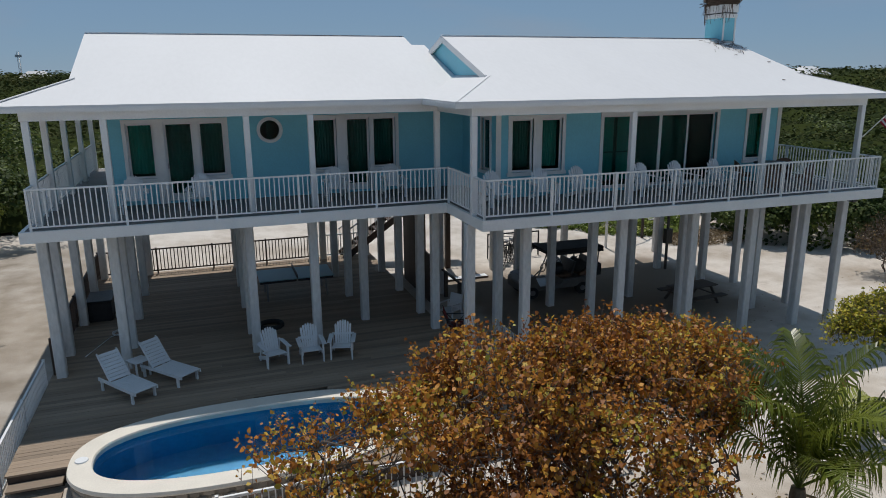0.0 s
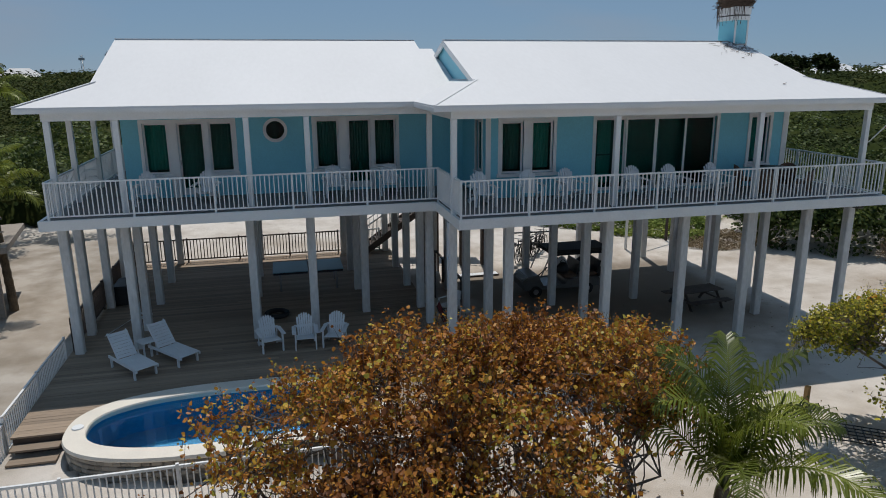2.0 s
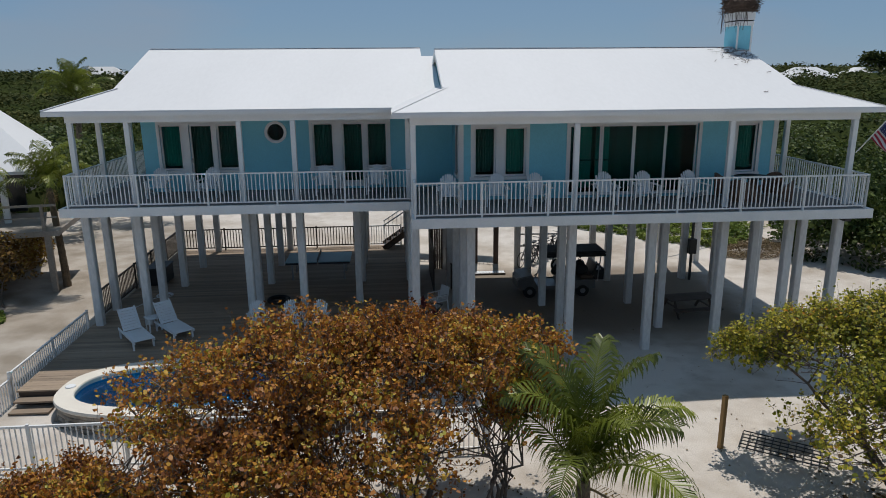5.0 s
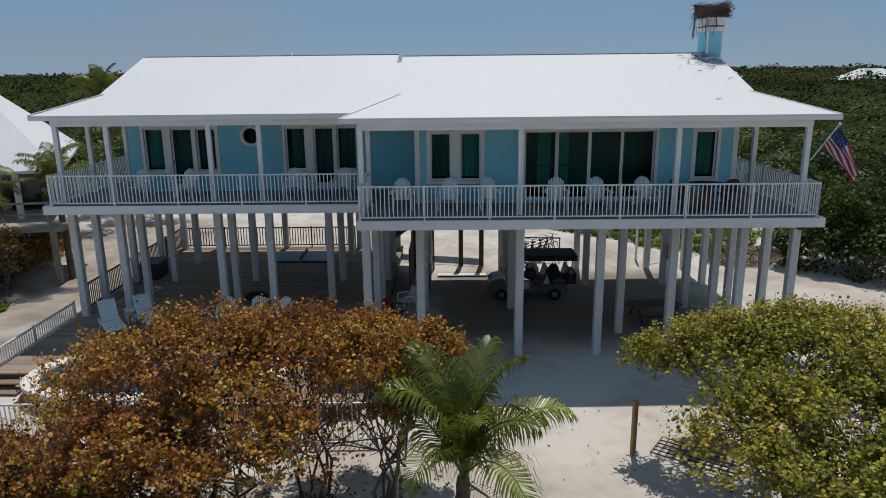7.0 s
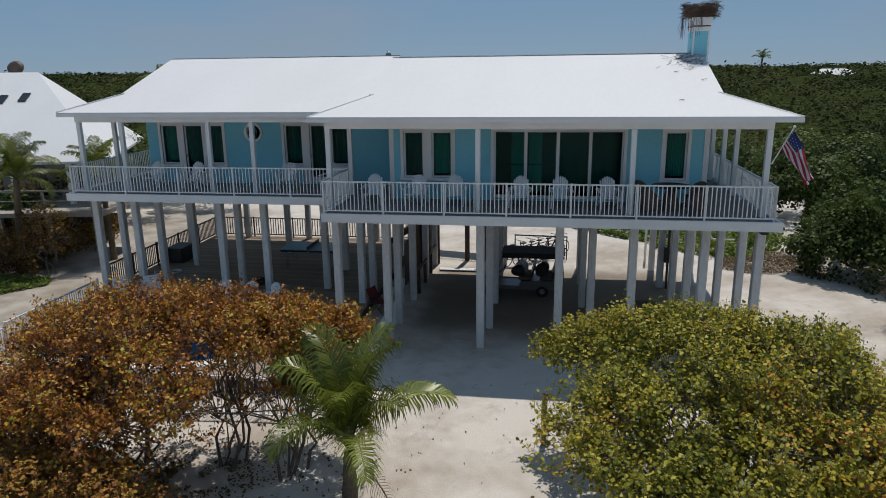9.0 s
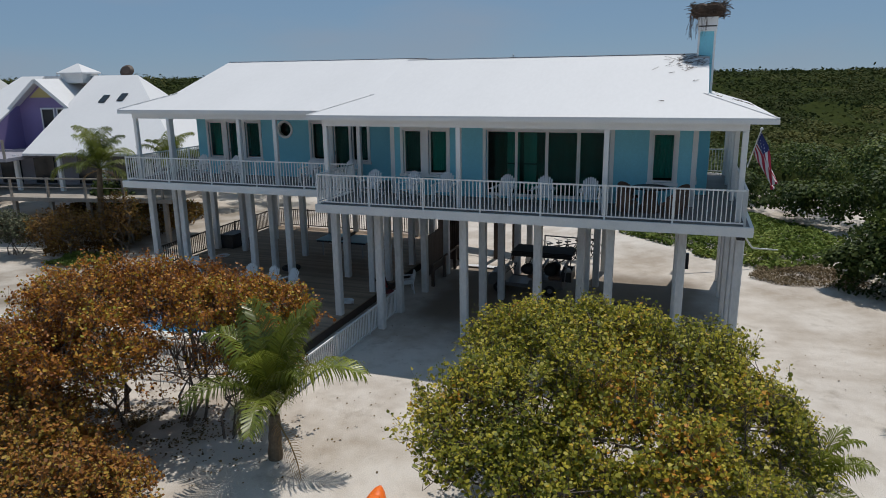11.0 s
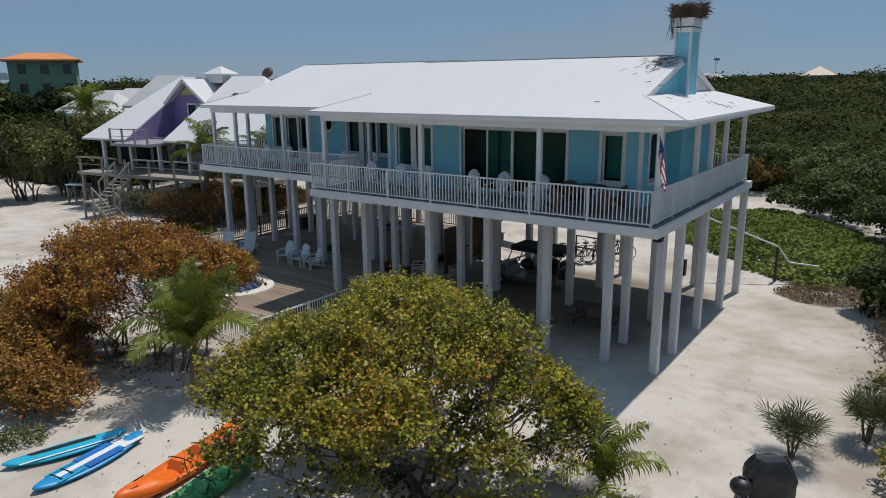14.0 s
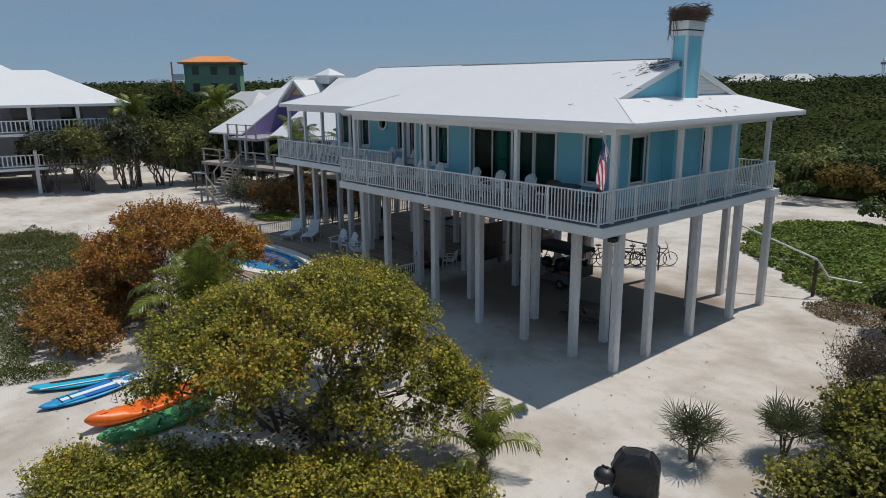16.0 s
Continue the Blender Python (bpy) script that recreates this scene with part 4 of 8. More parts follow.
def fence(pts, z0, z1, material, label, group, step=0.115, pick=0.022, post_every=1.9, post=0.06):
    """A picket fence along plan points, one thing for each straight run."""
    for a, b in zip(pts, pts[1:]):
        f = thing("fence", label, "fence", group)
        a3, b3 = Vector((*a, 0)), Vector((*b, 0))
        d, n = (b3 - a3).normalized(), (b3 - a3).length
        rz = math.atan2(d.y, d.x)
        for name, z, w, h in (("top_rail", z1 - 0.03, 0.05, 0.05), ("bottom_rail", z0 + 0.12, 0.04, 0.05)):
            bm = bmesh.new()
            bar(bm, a3 + Vector((0, 0, z)), b3 + Vector((0, 0, z)), w, h)
            part(name, bm, material, f)
        k = max(1, round(n / post_every))
        pm = mesh_of(boxes((-post / 2, post / 2, -post / 2, post / 2, z0 - 0.1, z1 + 0.03)), "post", material)
        for i in range(k + 1):
            p = a3 + d * (n * i / k)
            piece("post", pm, f, (p.x, p.y, 0), rz)
        pk = mesh_of(boxes((-pick / 2, pick / 2, -0.012, 0.012, z0 + 0.1, z1 - 0.04)), "picket", material)
        m = round(n / step)
        for i in range(1, m):
            p = a3 + d * (n * i / m)
            piece("picket", pk, f, (p.x, p.y, 0), rz)


fence([(-11.45, 3.75), (-11.45, -0.95)], 0.05, 1.0, M["white"], "white picket fence beside the timber platform", "white pool fences")
fence([(-11.45, -0.95), (-11.45, -4.05)], -0.1, 0.85, M["white"], "white picket fence beside the platform steps", "white pool fences")
fence([(-11.45, -4.05), (0.5, -4.05)], -0.02, 1.13, M["white"], "white picket fence in front of the pool", "white pool fences")
fence([(0.5, -4.05), (0.5, 2.6)], 0.1, 1.0, M["white"], "white picket fence on sand by the stilts", "white pool fences")
fence([(-11.28, 4.0), (-11.28, 13.2)], PLAT, PLAT + 0.98, M["darkwood"], "dark brown timber railing along the platform", "dark railings", 0.13, 0.035)
fence([(-11.28, 13.2), (-3.0, 13.2)], PLAT, PLAT + 1.0, M["darkwood"], "dark brown timber railing along the platform", "dark railings", 0.13, 0.035)
fence([(-3.0, 13.2), (-1.2, 13.2)], PLAT, PLAT + 1.0, M["white"], "white gate panel at the back of the platform", "white pool fences")


# ---- furniture ----
def adirondack():
    c = thing("adirondack_chair", "white slatted adirondack chair with fanned back", "chair", "adirondack chairs")
    mt = M["plastic"]
    for k in range(7):
        o = k - 3
        h = 0.97 - 0.014 * o * o
        bm = bmesh.new()
        x0, x1 = o * 0.064, o * 0.074
        y0, y1, z0, z1 = 0.20, 0.44, 0.30, h
        for t0, t1 in ((0, 0.93), (0.93, 1.0)):
            w0, w1 = (0.029, 0.031) if t0 == 0 else (0.031, 0.016)
            p = [(x0 + (x1 - x0) * t, y0 + (y1 - y0) * t, z0 + (z1 - z0) * t) for t in (t0, t1)]
            v = []
            for (x, y, z), w in zip(p, (w0, w1)):
                v.append([bm.verts.new((x + sx * w, y + sy * 0.01, z)) for sx, sy in ((-1, -1), (1, -1), (1, 1), (-1, 1))])
            for j in range(4):
                bm.faces.new((v[0][j], v[0][(j + 1) % 4], v[1][(j + 1) % 4], v[1][j]))
            bm.faces.new(v[0][::-1])
            bm.faces.new(v[1])
        part("back_slat", bm, mt, c)
    for k in range(6):
        t = k / 5
        y, z = -0.36 + 0.56 * t, 0.39 - 0.10 * t
        part("seat_slat", boxes((-0.27, 0.27, y, y + 0.085, z - 0.02, z)), mt, c)
    for s in (-1, 1):
        part("armrest", boxes((s * 0.34 - 0.065, s * 0.34 + 0.065, -0.40, 0.33, 0.555, 0.58), bevel=0.01), mt, c)
        part("front_leg", boxes((s * 0.31 - 0.02, s * 0.31 + 0.02, -0.36, -0.25, 0, 0.555)), mt, c)
        bm = bmesh.new()
        bar(bm, (s * 0.285, -0.34, 0.33), (s * 0.285, 0.52, 0.05), 0.03, 0.1)
        part("side_rail", bm, mt, c)
        bm = bmesh.new()
        bar(bm, (s * 0.285, 0.40, 0.0), (s * 0.285, 0.30, 0.56), 0.03, 0.06)
        part("rear_leg", bm, mt, c)
    part("back_brace", boxes((-0.33, 0.33, 0.33, 0.36, 0.53, 0.60)), mt, c)
    return c


first = adirondack()
spots = [(0.12, 1.75, DZ, 3), (1.5, 1.75, DZ, -6), (2.72, 1.75, DZ, 4), (4.73, 1.7, DZ, -4), (5.97, 1.7, DZ, 2), (7.41, 1.7, DZ, 8),
         (-8.94, 4.35, DZ, 2), (-7.33, 4.3, DZ, -5), (-3.7, 4.3, DZ, 3), (-2.05, 4.25, DZ, -4),
         (-5.84, 2.82, PLAT, 14), (-4.86, 2.76, PLAT, 0), (-4.02, 2.7, PLAT, -16)]
first.matrix_basis = pose(*spots[0][:3], 0, 0, spots[0][3]) @ Matrix.Diagonal((0.92, 0.92, 0.92, 1))
for x, y, z, r in spots[1:]:
    c = copy_thing(first, pose(x, y, z, 0, 0, r))
    if z == PLAT:
        tagged(c, "white slatted adirondack chair on the timber platform")


def lounger():
    c = thing("sun_lounger", "white slatted sun lounger with raised backrest on timber platform", "lounger", "sun loungers")
    mt = M["plastic"]
    for k in range(11):
        y = -1.15 + k * 0.105
        part("seat_slat", boxes((-0.29, 0.29, y, y + 0.09, 0.32, 0.345)), mt, c)
    up = Vector((0, math.cos(radians(52)), math.sin(radians(52))))
    for k in range(8):
        p = Vector((0, 0.03, 0.345)) + up * (0.05 + k * 0.1)
        bm = bmesh.new()
        bar(bm, p + Vector((-0.29, 0, 0)), p + Vector((0.29, 0, 0)), 0.025, 0.088, up=up)
        part("back_slat", bm, mt, c)
    for s in (-1, 1):
        part("side_rail", boxes((s * 0.31 - 0.018, s * 0.31 + 0.018, -1.17, 0.55, 0.26, 0.345)), mt, c)
        bm = bmesh.new()
        bar(bm, Vector((s * 0.27, 0.05, 0.32)), Vector((s * 0.27, 0.05, 0.32)) + up * 0.85, 0.03, 0.05)
        part("back_rail", bm, mt, c)
        for y in (-1.0, 0.4):
            part("leg", boxes((s * 0.31 - 0.025, s * 0.31 + 0.025, y - 0.035, y + 0.035, 0, 0.26)), mt, c)
    return c


lg = lounger()
lg.matrix_basis = pose(-9.55, 2.42, PLAT, 0, 0, 36) @ Matrix.Diagonal((0.92, 0.92, 0.92, 1))
copy_thing(lg, pose(-8.62, 2.98, PLAT, 0, 0, 40))
tb = thing("side_table", "small white slatted side table between two loungers", "table", loc=(-9.2, 3.2, PLAT), rz=36)
for k in range(5):
    part("top_slat", boxes((-0.22, 0.22, -0.22 + k * 0.09, -0.14 + k * 0.09, 0.42, 0.44)), M["plastic"], tb)
for sx in (-1, 1):
    for sy in (-1, 1):
        part("leg", boxes((sx * 0.18 - 0.02, sx * 0.18 + 0.02, sy * 0.18 - 0.02, sy * 0.18 + 0.02, 0, 0.42)), M["plastic"], tb)

pt = thing("ping_pong_table", "blue ping pong table with dark net on the platform", "table", loc=(-4.5, 8.7, PLAT))
M["pong"] = mat("blue_table_top", (0.20, 0.40, 0.48), 0.45, 0.1, 20, 1)
for s in (-1, 1):
    part("top", boxes((0.005 if s > 0 else -1.25, 1.25 if s > 0 else -0.005, -0.72, 0.72, 0.74, 0.77)), M["pong"], pt)
    for y in (-0.55, 0.55):
        part("leg", boxes((s * 1.0 - 0.03, s * 1.0 + 0.03, y - 0.03, y + 0.03, 0, 0.74)), M["steel"], pt)
    part("apron", boxes((s * 0.63 - 0.6, s * 0.63 + 0.6, -0.7, -0.67, 0.66, 0.74)), M["black"], pt)
part("net", boxes((-0.01, 0.01, -0.8, 0.8, 0.772, 0.92)), M["black"], pt)

tyre = thing("rubber_ring", "black rubber ring lying on the timber platform", "ring")
bm = bmesh.new()
tube(bm, [(-5.66 + 0.33 * math.cos(k * math.tau / 24), 5.6 + 0.33 * math.sin(k * math.tau / 24), PLAT + 0.075) for k in range(25)], 0.075, 10)
part("ring", bm, M["rubber"], tyre, smooth=True)
bx = thing("storage_box", "dark storage box on the platform by the railing", "box", loc=(-10.65, 8.5, PLAT))
part("body", boxes((-0.35, 0.35, -0.55, 0.55, 0, 0.62), bevel=0.02), M["black"], bx)
part("lid", boxes((-0.38, 0.38, -0.58, 0.58, 0.622, 0.68), bevel=0.015), M["black"], bx)
hs = thing("garden_hose", "pale garden hose loosely coiled on the platform", "hose")
bm = bmesh.new()
tube(bm, [(-9.9 + (0.25 + 0.02 * k / 9) * math.cos(k * 0.7), 6.6 + (0.25 + 0.02 * k / 9) * math.sin(k * 0.7), PLAT + 0.015 + 0.002 * k) for k in range(28)] + [(-10.2 - 0.1 * k, 6.4 - 0.28 * k, PLAT + 0.015) for k in range(6)], 0.012, 6)
part("tube", bm, M["plastic"], hs, smooth=True)

# wicker table set on the veranda
wt = thing("round_wicker_table", "round glass-topped wicker table on the veranda", "table", loc=(9.15, 1.55, DZ))
bm = bmesh.new()
bmesh.ops.create_cone(bm, cap_ends=True, segments=28, radius1=0.55, radius2=0.55, depth=0.03, matrix=pose(0, 0, 0.72))
part("top", bm, M["black"], wt)
bm = bmesh.new()
bmesh.ops.create_cone(bm, cap_ends=True, segments=16, radius1=0.3, radius2=0.12, depth=0.7, matrix=pose(0, 0, 0.352))
part("base", bm, M["wicker"], wt)


def wicker_chair():
    c = thing("wicker_armchair", "brown rounded wicker armchair at the veranda table", "chair", "wicker armchairs")
    bm = bmesh.new()
    n = 14
    prev = None
    for k in range(n + 1):
        a = math.pi * (k / n)
        x, y = 0.31 * math.cos(a), 0.28 * math.sin(a)
        top = 0.62 + 0.26 * math.sin(a)
        cur = [bm.verts.new(p) for p in ((x * 0.85, y * 0.85, 0.12), (x, y, 0.42), (x * 1.12, y * 1.1, top), (x * 1.0, y * 0.98, top), (x * 0.9, y * 0.9, 0.42), (x * 0.75, y * 0.75, 0.12))]
        if prev:
            for j in range(5):
                bm.faces.new((prev[j], cur[j], cur[j + 1], prev[j + 1]))
        prev = cur
    part("shell", bm, M["wicker"], c, smooth=True)
    part("seat", boxes((-0.27, 0.27, -0.3, 0.22, 0.36, 0.45), bevel=0.02), M["wicker"], c)
    for sx in (-1, 1):
        for sy in (-1, 1):
            part("leg", boxes((sx * 0.22 - 0.02, sx * 0.22 + 0.02, sy * 0.2 - 0.02, sy * 0.2 + 0.02, 0, 0.36)), M["wicker"], c)
    return c


wc = wicker_chair()
wc.matrix_basis = pose(8.45, 2.0, DZ, 0, 0, 50) @ Matrix.Diagonal((0.88, 0.88, 0.88, 1))
for x, y, r in ((9.95, 1.95, -55), (8.5, 1.0, 130), (9.8, 0.95, 230)):
    copy_thing(wc, pose(x, y, DZ, 0, 0, r))

# picnic table
pc = thing("picnic_table", "dark weathered timber picnic table on sand under the house", "table", loc=(8.6, 4.0, SAND), rz=6)
pc.scale = (1, 1, 0.8)
M["oldwood"] = mat("old_dark_timber", (0.10, 0.075, 0.06), 0.8, 0.3, 18, 2, bump=0.3, rand=0.3)
for k in range(5):
    part("top_board", boxes((-0.85, 0.85, -0.36 + k * 0.145, -0.225 + k * 0.145, 0.71, 0.75)), M["oldwood"], pc)
for s in (-1, 1):
    for k in range(2):
        part("seat_board", boxes((-0.85, 0.85, s * 0.68 - 0.14 + k * 0.145, s * 0.68 - 0.005 + k * 0.145, 0.41, 0.45)), M["oldwood"], pc)
    part("cross_beam", boxes((s * 0.6 - 0.02, s * 0.6 + 0.02, -0.8, 0.8, 0.36, 0.41)), M["oldwood"], pc)
    for q in (-1, 1):
        bm = bmesh.new()
        bar(bm, (s * 0.6 + 0.04 * s, q * 0.6, 0), (s * 0.6 + 0.04 * s, q * 0.2, 0.71), 0.04, 0.09)
        part("leg", bm, M["oldwood"], pc)


# golf cart: front towards -x
def golf_cart():
    c = thing("golf_cart", "grey-white golf cart with black roof parked under the house", "golf cart", loc=(4.5, 6.65, SAND))
    wb = mat("cart_white", (0.13, 0.125, 0.12), 0.35, 0.15, 8, 1)
    body = bmesh.new()
    prof = [(-1.5, 0.30), (-1.52, 0.62), (-1.38, 0.80), (-0.95, 0.86), (-0.78, 0.42), (0.1, 0.42), (0.15, 0.62), (1.4, 0.66), (1.45, 0.30)]
    a = [body.verts.new((x, -0.58, z)) for x, z in prof]
    b = [body.verts.new((x, 0.58, z)) for x, z in prof]
    body.faces.new(a)
    body.faces.new(b[::-1])
    for i in range(len(prof)):
        j = (i + 1) % len(prof)
        body.faces.new((a[j], a[i], b[i], b[j]))
    bmesh.ops.bevel(body, geom=body.edges[:], offset=0.03, segments=2, affect="EDGES")
    part("body", body, wb, c)
    roof = bmesh.new()
    box(roof, -0.6, 1.78, -0.62, 0.62, 1.62, 1.74)
    bmesh.ops.bevel(roof, geom=roof.edges[:], offset=0.045, segments=2, affect="EDGES")
    part("roof", roof, M["rubber"], c, "matt black cart roof")
    part("roof_lip", boxes((-0.58, 1.76, -0.6, -0.57, 1.54, 1.63), (-0.58, 1.76, 0.57, 0.6, 1.54, 1.63)), M["rubber"], c)
    for x0, x1 in ((-0.75, -0.5), (1.5, 1.6)):
        for y in (-0.55, 0.55):
            bm = bmesh.new()
            bar(bm, (x0 - (0.1 if x0 < 0 else 0), y, 0.8 if x0 < 0 else 0.6), (x1, y, 1.66), 0.035)
            part("strut", bm, M["steel"], c)
    for x in (0.25, 1.05):
        part("seat", boxes((x - 0.2, x + 0.3, -0.52, 0.52, 0.66, 0.80), bevel=0.04), M["wicker"], c)
        bm = bmesh.new()
        bar(bm, (x + 0.3, 0, 0.78), (x + 0.42, 0, 1.22), 1.0, 0.08, up=(1, 0, 0))
        part("backrest", bm, M["black"], c)
    bm = bmesh.new()
    tube(bm, [(-0.5 + 0.05 * math.sin(k * math.tau / 16), -0.25 + 0.17 * math.cos(k * math.tau / 16), 1.05 + 0.15 * math.sin(k * math.tau / 16)) for k in range(17)], 0.015, 6)
    bar(bm, (-0.5, -0.25, 1.05), (-0.85, -0.25, 0.75), 0.03)
    part("steering_wheel", bm, M["black"], c)
    for x in (-1.05, 0.95):
        for s in (-1, 1):
            bm = bmesh.new()
            bmesh.ops.create_cone(bm, cap_ends=True, segments=24, radius1=0.24, radius2=0.24, depth=0.2, matrix=pose(x, s * 0.5, 0.24, 90))
            bmesh.ops.bevel(bm, geom=[e for e in bm.edges if e.calc_length() < 0.1], offset=0.03, segments=2, affect="EDGES")
            w = part("tyre", bm, M["rubber"], c)
            bm = bmesh.new()
            bmesh.ops.create_cone(bm, cap_ends=True, segments=16, radius1=0.13, radius2=0.10, depth=0.22, matrix=pose(x, s * 0.5, 0.24, 90))
            part("hub", bm, M["steel"], w)
    for s in (-1, 1):
        bm = bmesh.new()
        bmesh.ops.create_uvsphere(bm, u_segments=12, v_segments=8, radius=0.07, matrix=pose(-1.47, s * 0.4, 0.68))
        part("headlight", bm, M["steel"], c, "round glass headlight")
    part("rear_rack", boxes((1.4, 1.75, -0.5, 0.5, 0.62, 0.661), (1.72, 1.75, -0.5, 0.5, 0.66, 1.05), (1.4, 1.75, -0.5, -0.47, 0.66, 1.0), (1.4, 1.75, 0.47, 0.5, 0.66, 1.0)), M["black"], c, "black rear rack")
    return c


golf_cart()


def bag(label, loc, rz, size, material, seed):
    """A soft sagging bag with a strap."""
    rs = np.random.RandomState(seed)
    b = thing("beach_bag", label, "bag", "bags on the cart", loc=loc, rz=rz)
    bm = bmesh.new()
    bmesh.ops.create_uvsphere(bm, u_segments=14, v_segments=9, radius=0.5)
    for v in bm.verts:
        k = 1 + 0.12 * math.sin(v.co.x * 9 + seed) + 0.1 * math.sin(v.co.y * 11 + seed * 2)
        v.co = Vector((v.co.x * size[0] * k, v.co.y * size[1] * k, max(v.co.z, -0.36) * size[2] + 0.36 * size[2]))
    part("sack", bm, material, b, smooth=True)
    bm = bmesh.new()
    tube(bm, [(0.3 * size[0] * math.cos(q * 0.45), 0, size[2] * 0.7 + 0.32 * size[2] * math.sin(q * 0.45)) for q in range(8)], 0.012, 5)
    part("strap", bm, M["black"], b)


for k, (x, y, z, r, sz, m) in enumerate(((4.55, 6.3, 0.95, 20, (0.5, 0.36, 0.5), "black"), (4.7, 6.75, 0.95, 70, (0.45, 0.4, 0.6), "plastic"), (4.6, 7.0, 0.95, 10, (0.4, 0.3, 0.5), "black"), (5.4, 6.35, 0.95, -30, (0.5, 0.4, 0.55), "rubber"), (5.5, 6.85, 0.95, 50, (0.45, 0.42, 0.5), "black"), (6.05, 6.55, 0.815, 15, (0.3, 0.55, 0.5), "plastic"))):
    bag("white canvas bag on the golf cart" if m == "plastic" else "black canvas bag on the golf cart", (x, y, z), r, sz, M[m], k)


def bicycle():
    c = thing("bicycle", "dark bicycle parked on sand under the house", "bicycle", "parked bicycles")
    for x in (-0.52, 0.52):
        bm = bmesh.new()
        tube(bm, [(x + 0.32 * math.cos(k * math.tau / 24), 0, 0.34 + 0.32 * math.sin(k * math.tau / 24)) for k in range(25)], 0.02, 6)
        w = part("tyre", bm, M["rubber"], c)
        bm = bmesh.new()
        for k in range(10):
            a = k * math.tau / 10
            bar(bm, (x, 0, 0.34), (x + 0.3 * math.cos(a), 0, 0.34 + 0.3 * math.sin(a)), 0.006)
        part("spokes", bm, M["steel"], w)
    bm = bmesh.new()
    for a, b in (((-0.52, 0.34), (-0.15, 0.8)), ((-0.15, 0.8), (0.35, 0.82)), ((-0.15, 0.8), (-0.05, 0.32)), ((-0.05, 0.32), (0.35, 0.82)), ((-0.05, 0.32), (-0.52, 0.34)), ((0.52, 0.34), (0.33, 1.0))):
        bar(bm, (a[0], 0, a[1]), (b[0], 0, b[1]), 0.032)
    part("frame", bm, M["black"], c)
    part("saddle", boxes((-0.28, -0.02, -0.08, 0.08, 0.92, 0.98), bevel=0.02), M["black"], c)
    bm = bmesh.new()
    bar(bm, (-0.15, 0, 0.8), (-0.15, 0, 0.92), 0.025)
    bar(bm, (0.33, -0.3, 1.06), (0.33, 0.3, 1.06), 0.025)
    bar(bm, (0.33, 0, 0.98), (0.33, 0, 1.06), 0.025)
    part("handlebar", bm, M["steel"], c)
    return c


bk = bicycle()
bk.matrix_basis = pose(4.2, 10.5, SAND, 0, 0, 50)
for x, y, r in ((4.65, 10.9, 50), (5.0, 11.2, 52), (5.35, 11.5, 46), (5.75, 11.9, 48), (6.05, 12.3, 48)):
    copy_thing(bk, pose(x, y, SAND, 0, 0, r))
rk = thing("bicycle_rack", "dark metal bicycle rack behind the cart", "rack", loc=(5.3, 11.7, SAND), rz=-4)
part("rack_frame", boxes((-1.2, 1.2, -0.03, 0.03, 0.5, 0.56), (-1.2, 1.2, -0.03, 0.03, 1.05, 1.1), (-1.2, -1.15, -0.03, 0.03, 0, 1.1), (1.15, 1.2, -0.03, 0.03, 0, 1.1)), M["black"], rk)

# dark timber stair at the back up to the veranda
st = thing("timber_stair", "dark open timber stair up to the veranda with white rail", "stair")
for k in range(19):
    x, z = -1.9 + k * 0.265, PLAT + 0.19 * (k + 1)
    part("tread", boxes((x, x + 0.29, 12.6, 13.6, z - 0.05, z)), M["darkwood"], st)
for yy in (12.6, 13.6):
    bm = bmesh.new()
    bar(bm, (-2.0, yy, PLAT + 0.02), (3.1, yy, 4.02), 0.05, 0.26)
    part("stringer", bm, M["darkwood"], st)
    bm = bmesh.new()
    bar(bm, (-2.0, yy, PLAT + 1.1), (3.1, yy, 4.9), 0.045, 0.05)
    part("handrail", bm, M["white"], st)
    for k in range(26):
        x = -1.95 + k * 0.19
        z = PLAT + 0.1 + (x + 2.0) * 0.717
        part("baluster", boxes((x, x + 0.02, yy - 0.01, yy + 0.01, z, z + 0.96)), M["white"], st)

# dark store between the wings, low walls and a slatted gate
stn = thing("timber_store", "dark stained board enclosure between the stilts", "enclosure")
for k in range(22):
    part("board", boxes((-0.07, -0.03, 7.0 + k * 0.15, 7.14 + k * 0.15, SAND, 1.9 if k < 12 else 3.2)), M["darkwood"], stn)
for k in range(9):
    part("board", boxes((-0.05 + k * 0.1, 0.04 + k * 0.1, 10.3, 10.34, SAND, 3.4)), M["darkwood"], stn)
for k in range(4):
    part("post", boxes((0.62, 0.74, 6.0 + k * 1.4, 6.12 + k * 1.4, SAND, 1.05)), M["darkwood"], stn)
part("rail", boxes((0.64, 0.72, 5.95, 10.3, 1.05, 1.1)), M["darkwood"], stn)
for x, y, zt in ((2.0, 11.0, 4.28), (2.9, 10.9, 4.28)):
    gp = thing("dark_post", "dark timber post holding the back of the veranda", "post", "dark back posts")
    part("post", boxes((x - 0.1, x + 0.1, y - 0.1, y + 0.1, 0.0, zt)), M["darkwood"], gp)
# added white slats imitate a stripe of sun on the sand
sun_strip = thing("pallet", "pale slatted pallet lying on sand behind the house", "pallet", loc=(2.0, 9.3, SAND))
for k in range(16):
    part("slat", boxes((-1.0 + k * 0.127, -0.885 + k * 0.127, -0.16, 0.16, 0.07, 0.09)), M["board_w"], sun_strip)
part("bearer", boxes((-1.0, 1.05, -0.15, -0.1, 0, 0.07), (-1.0, 1.05, 0.1, 0.15, 0, 0.07)), M["oldwood"], sun_strip)

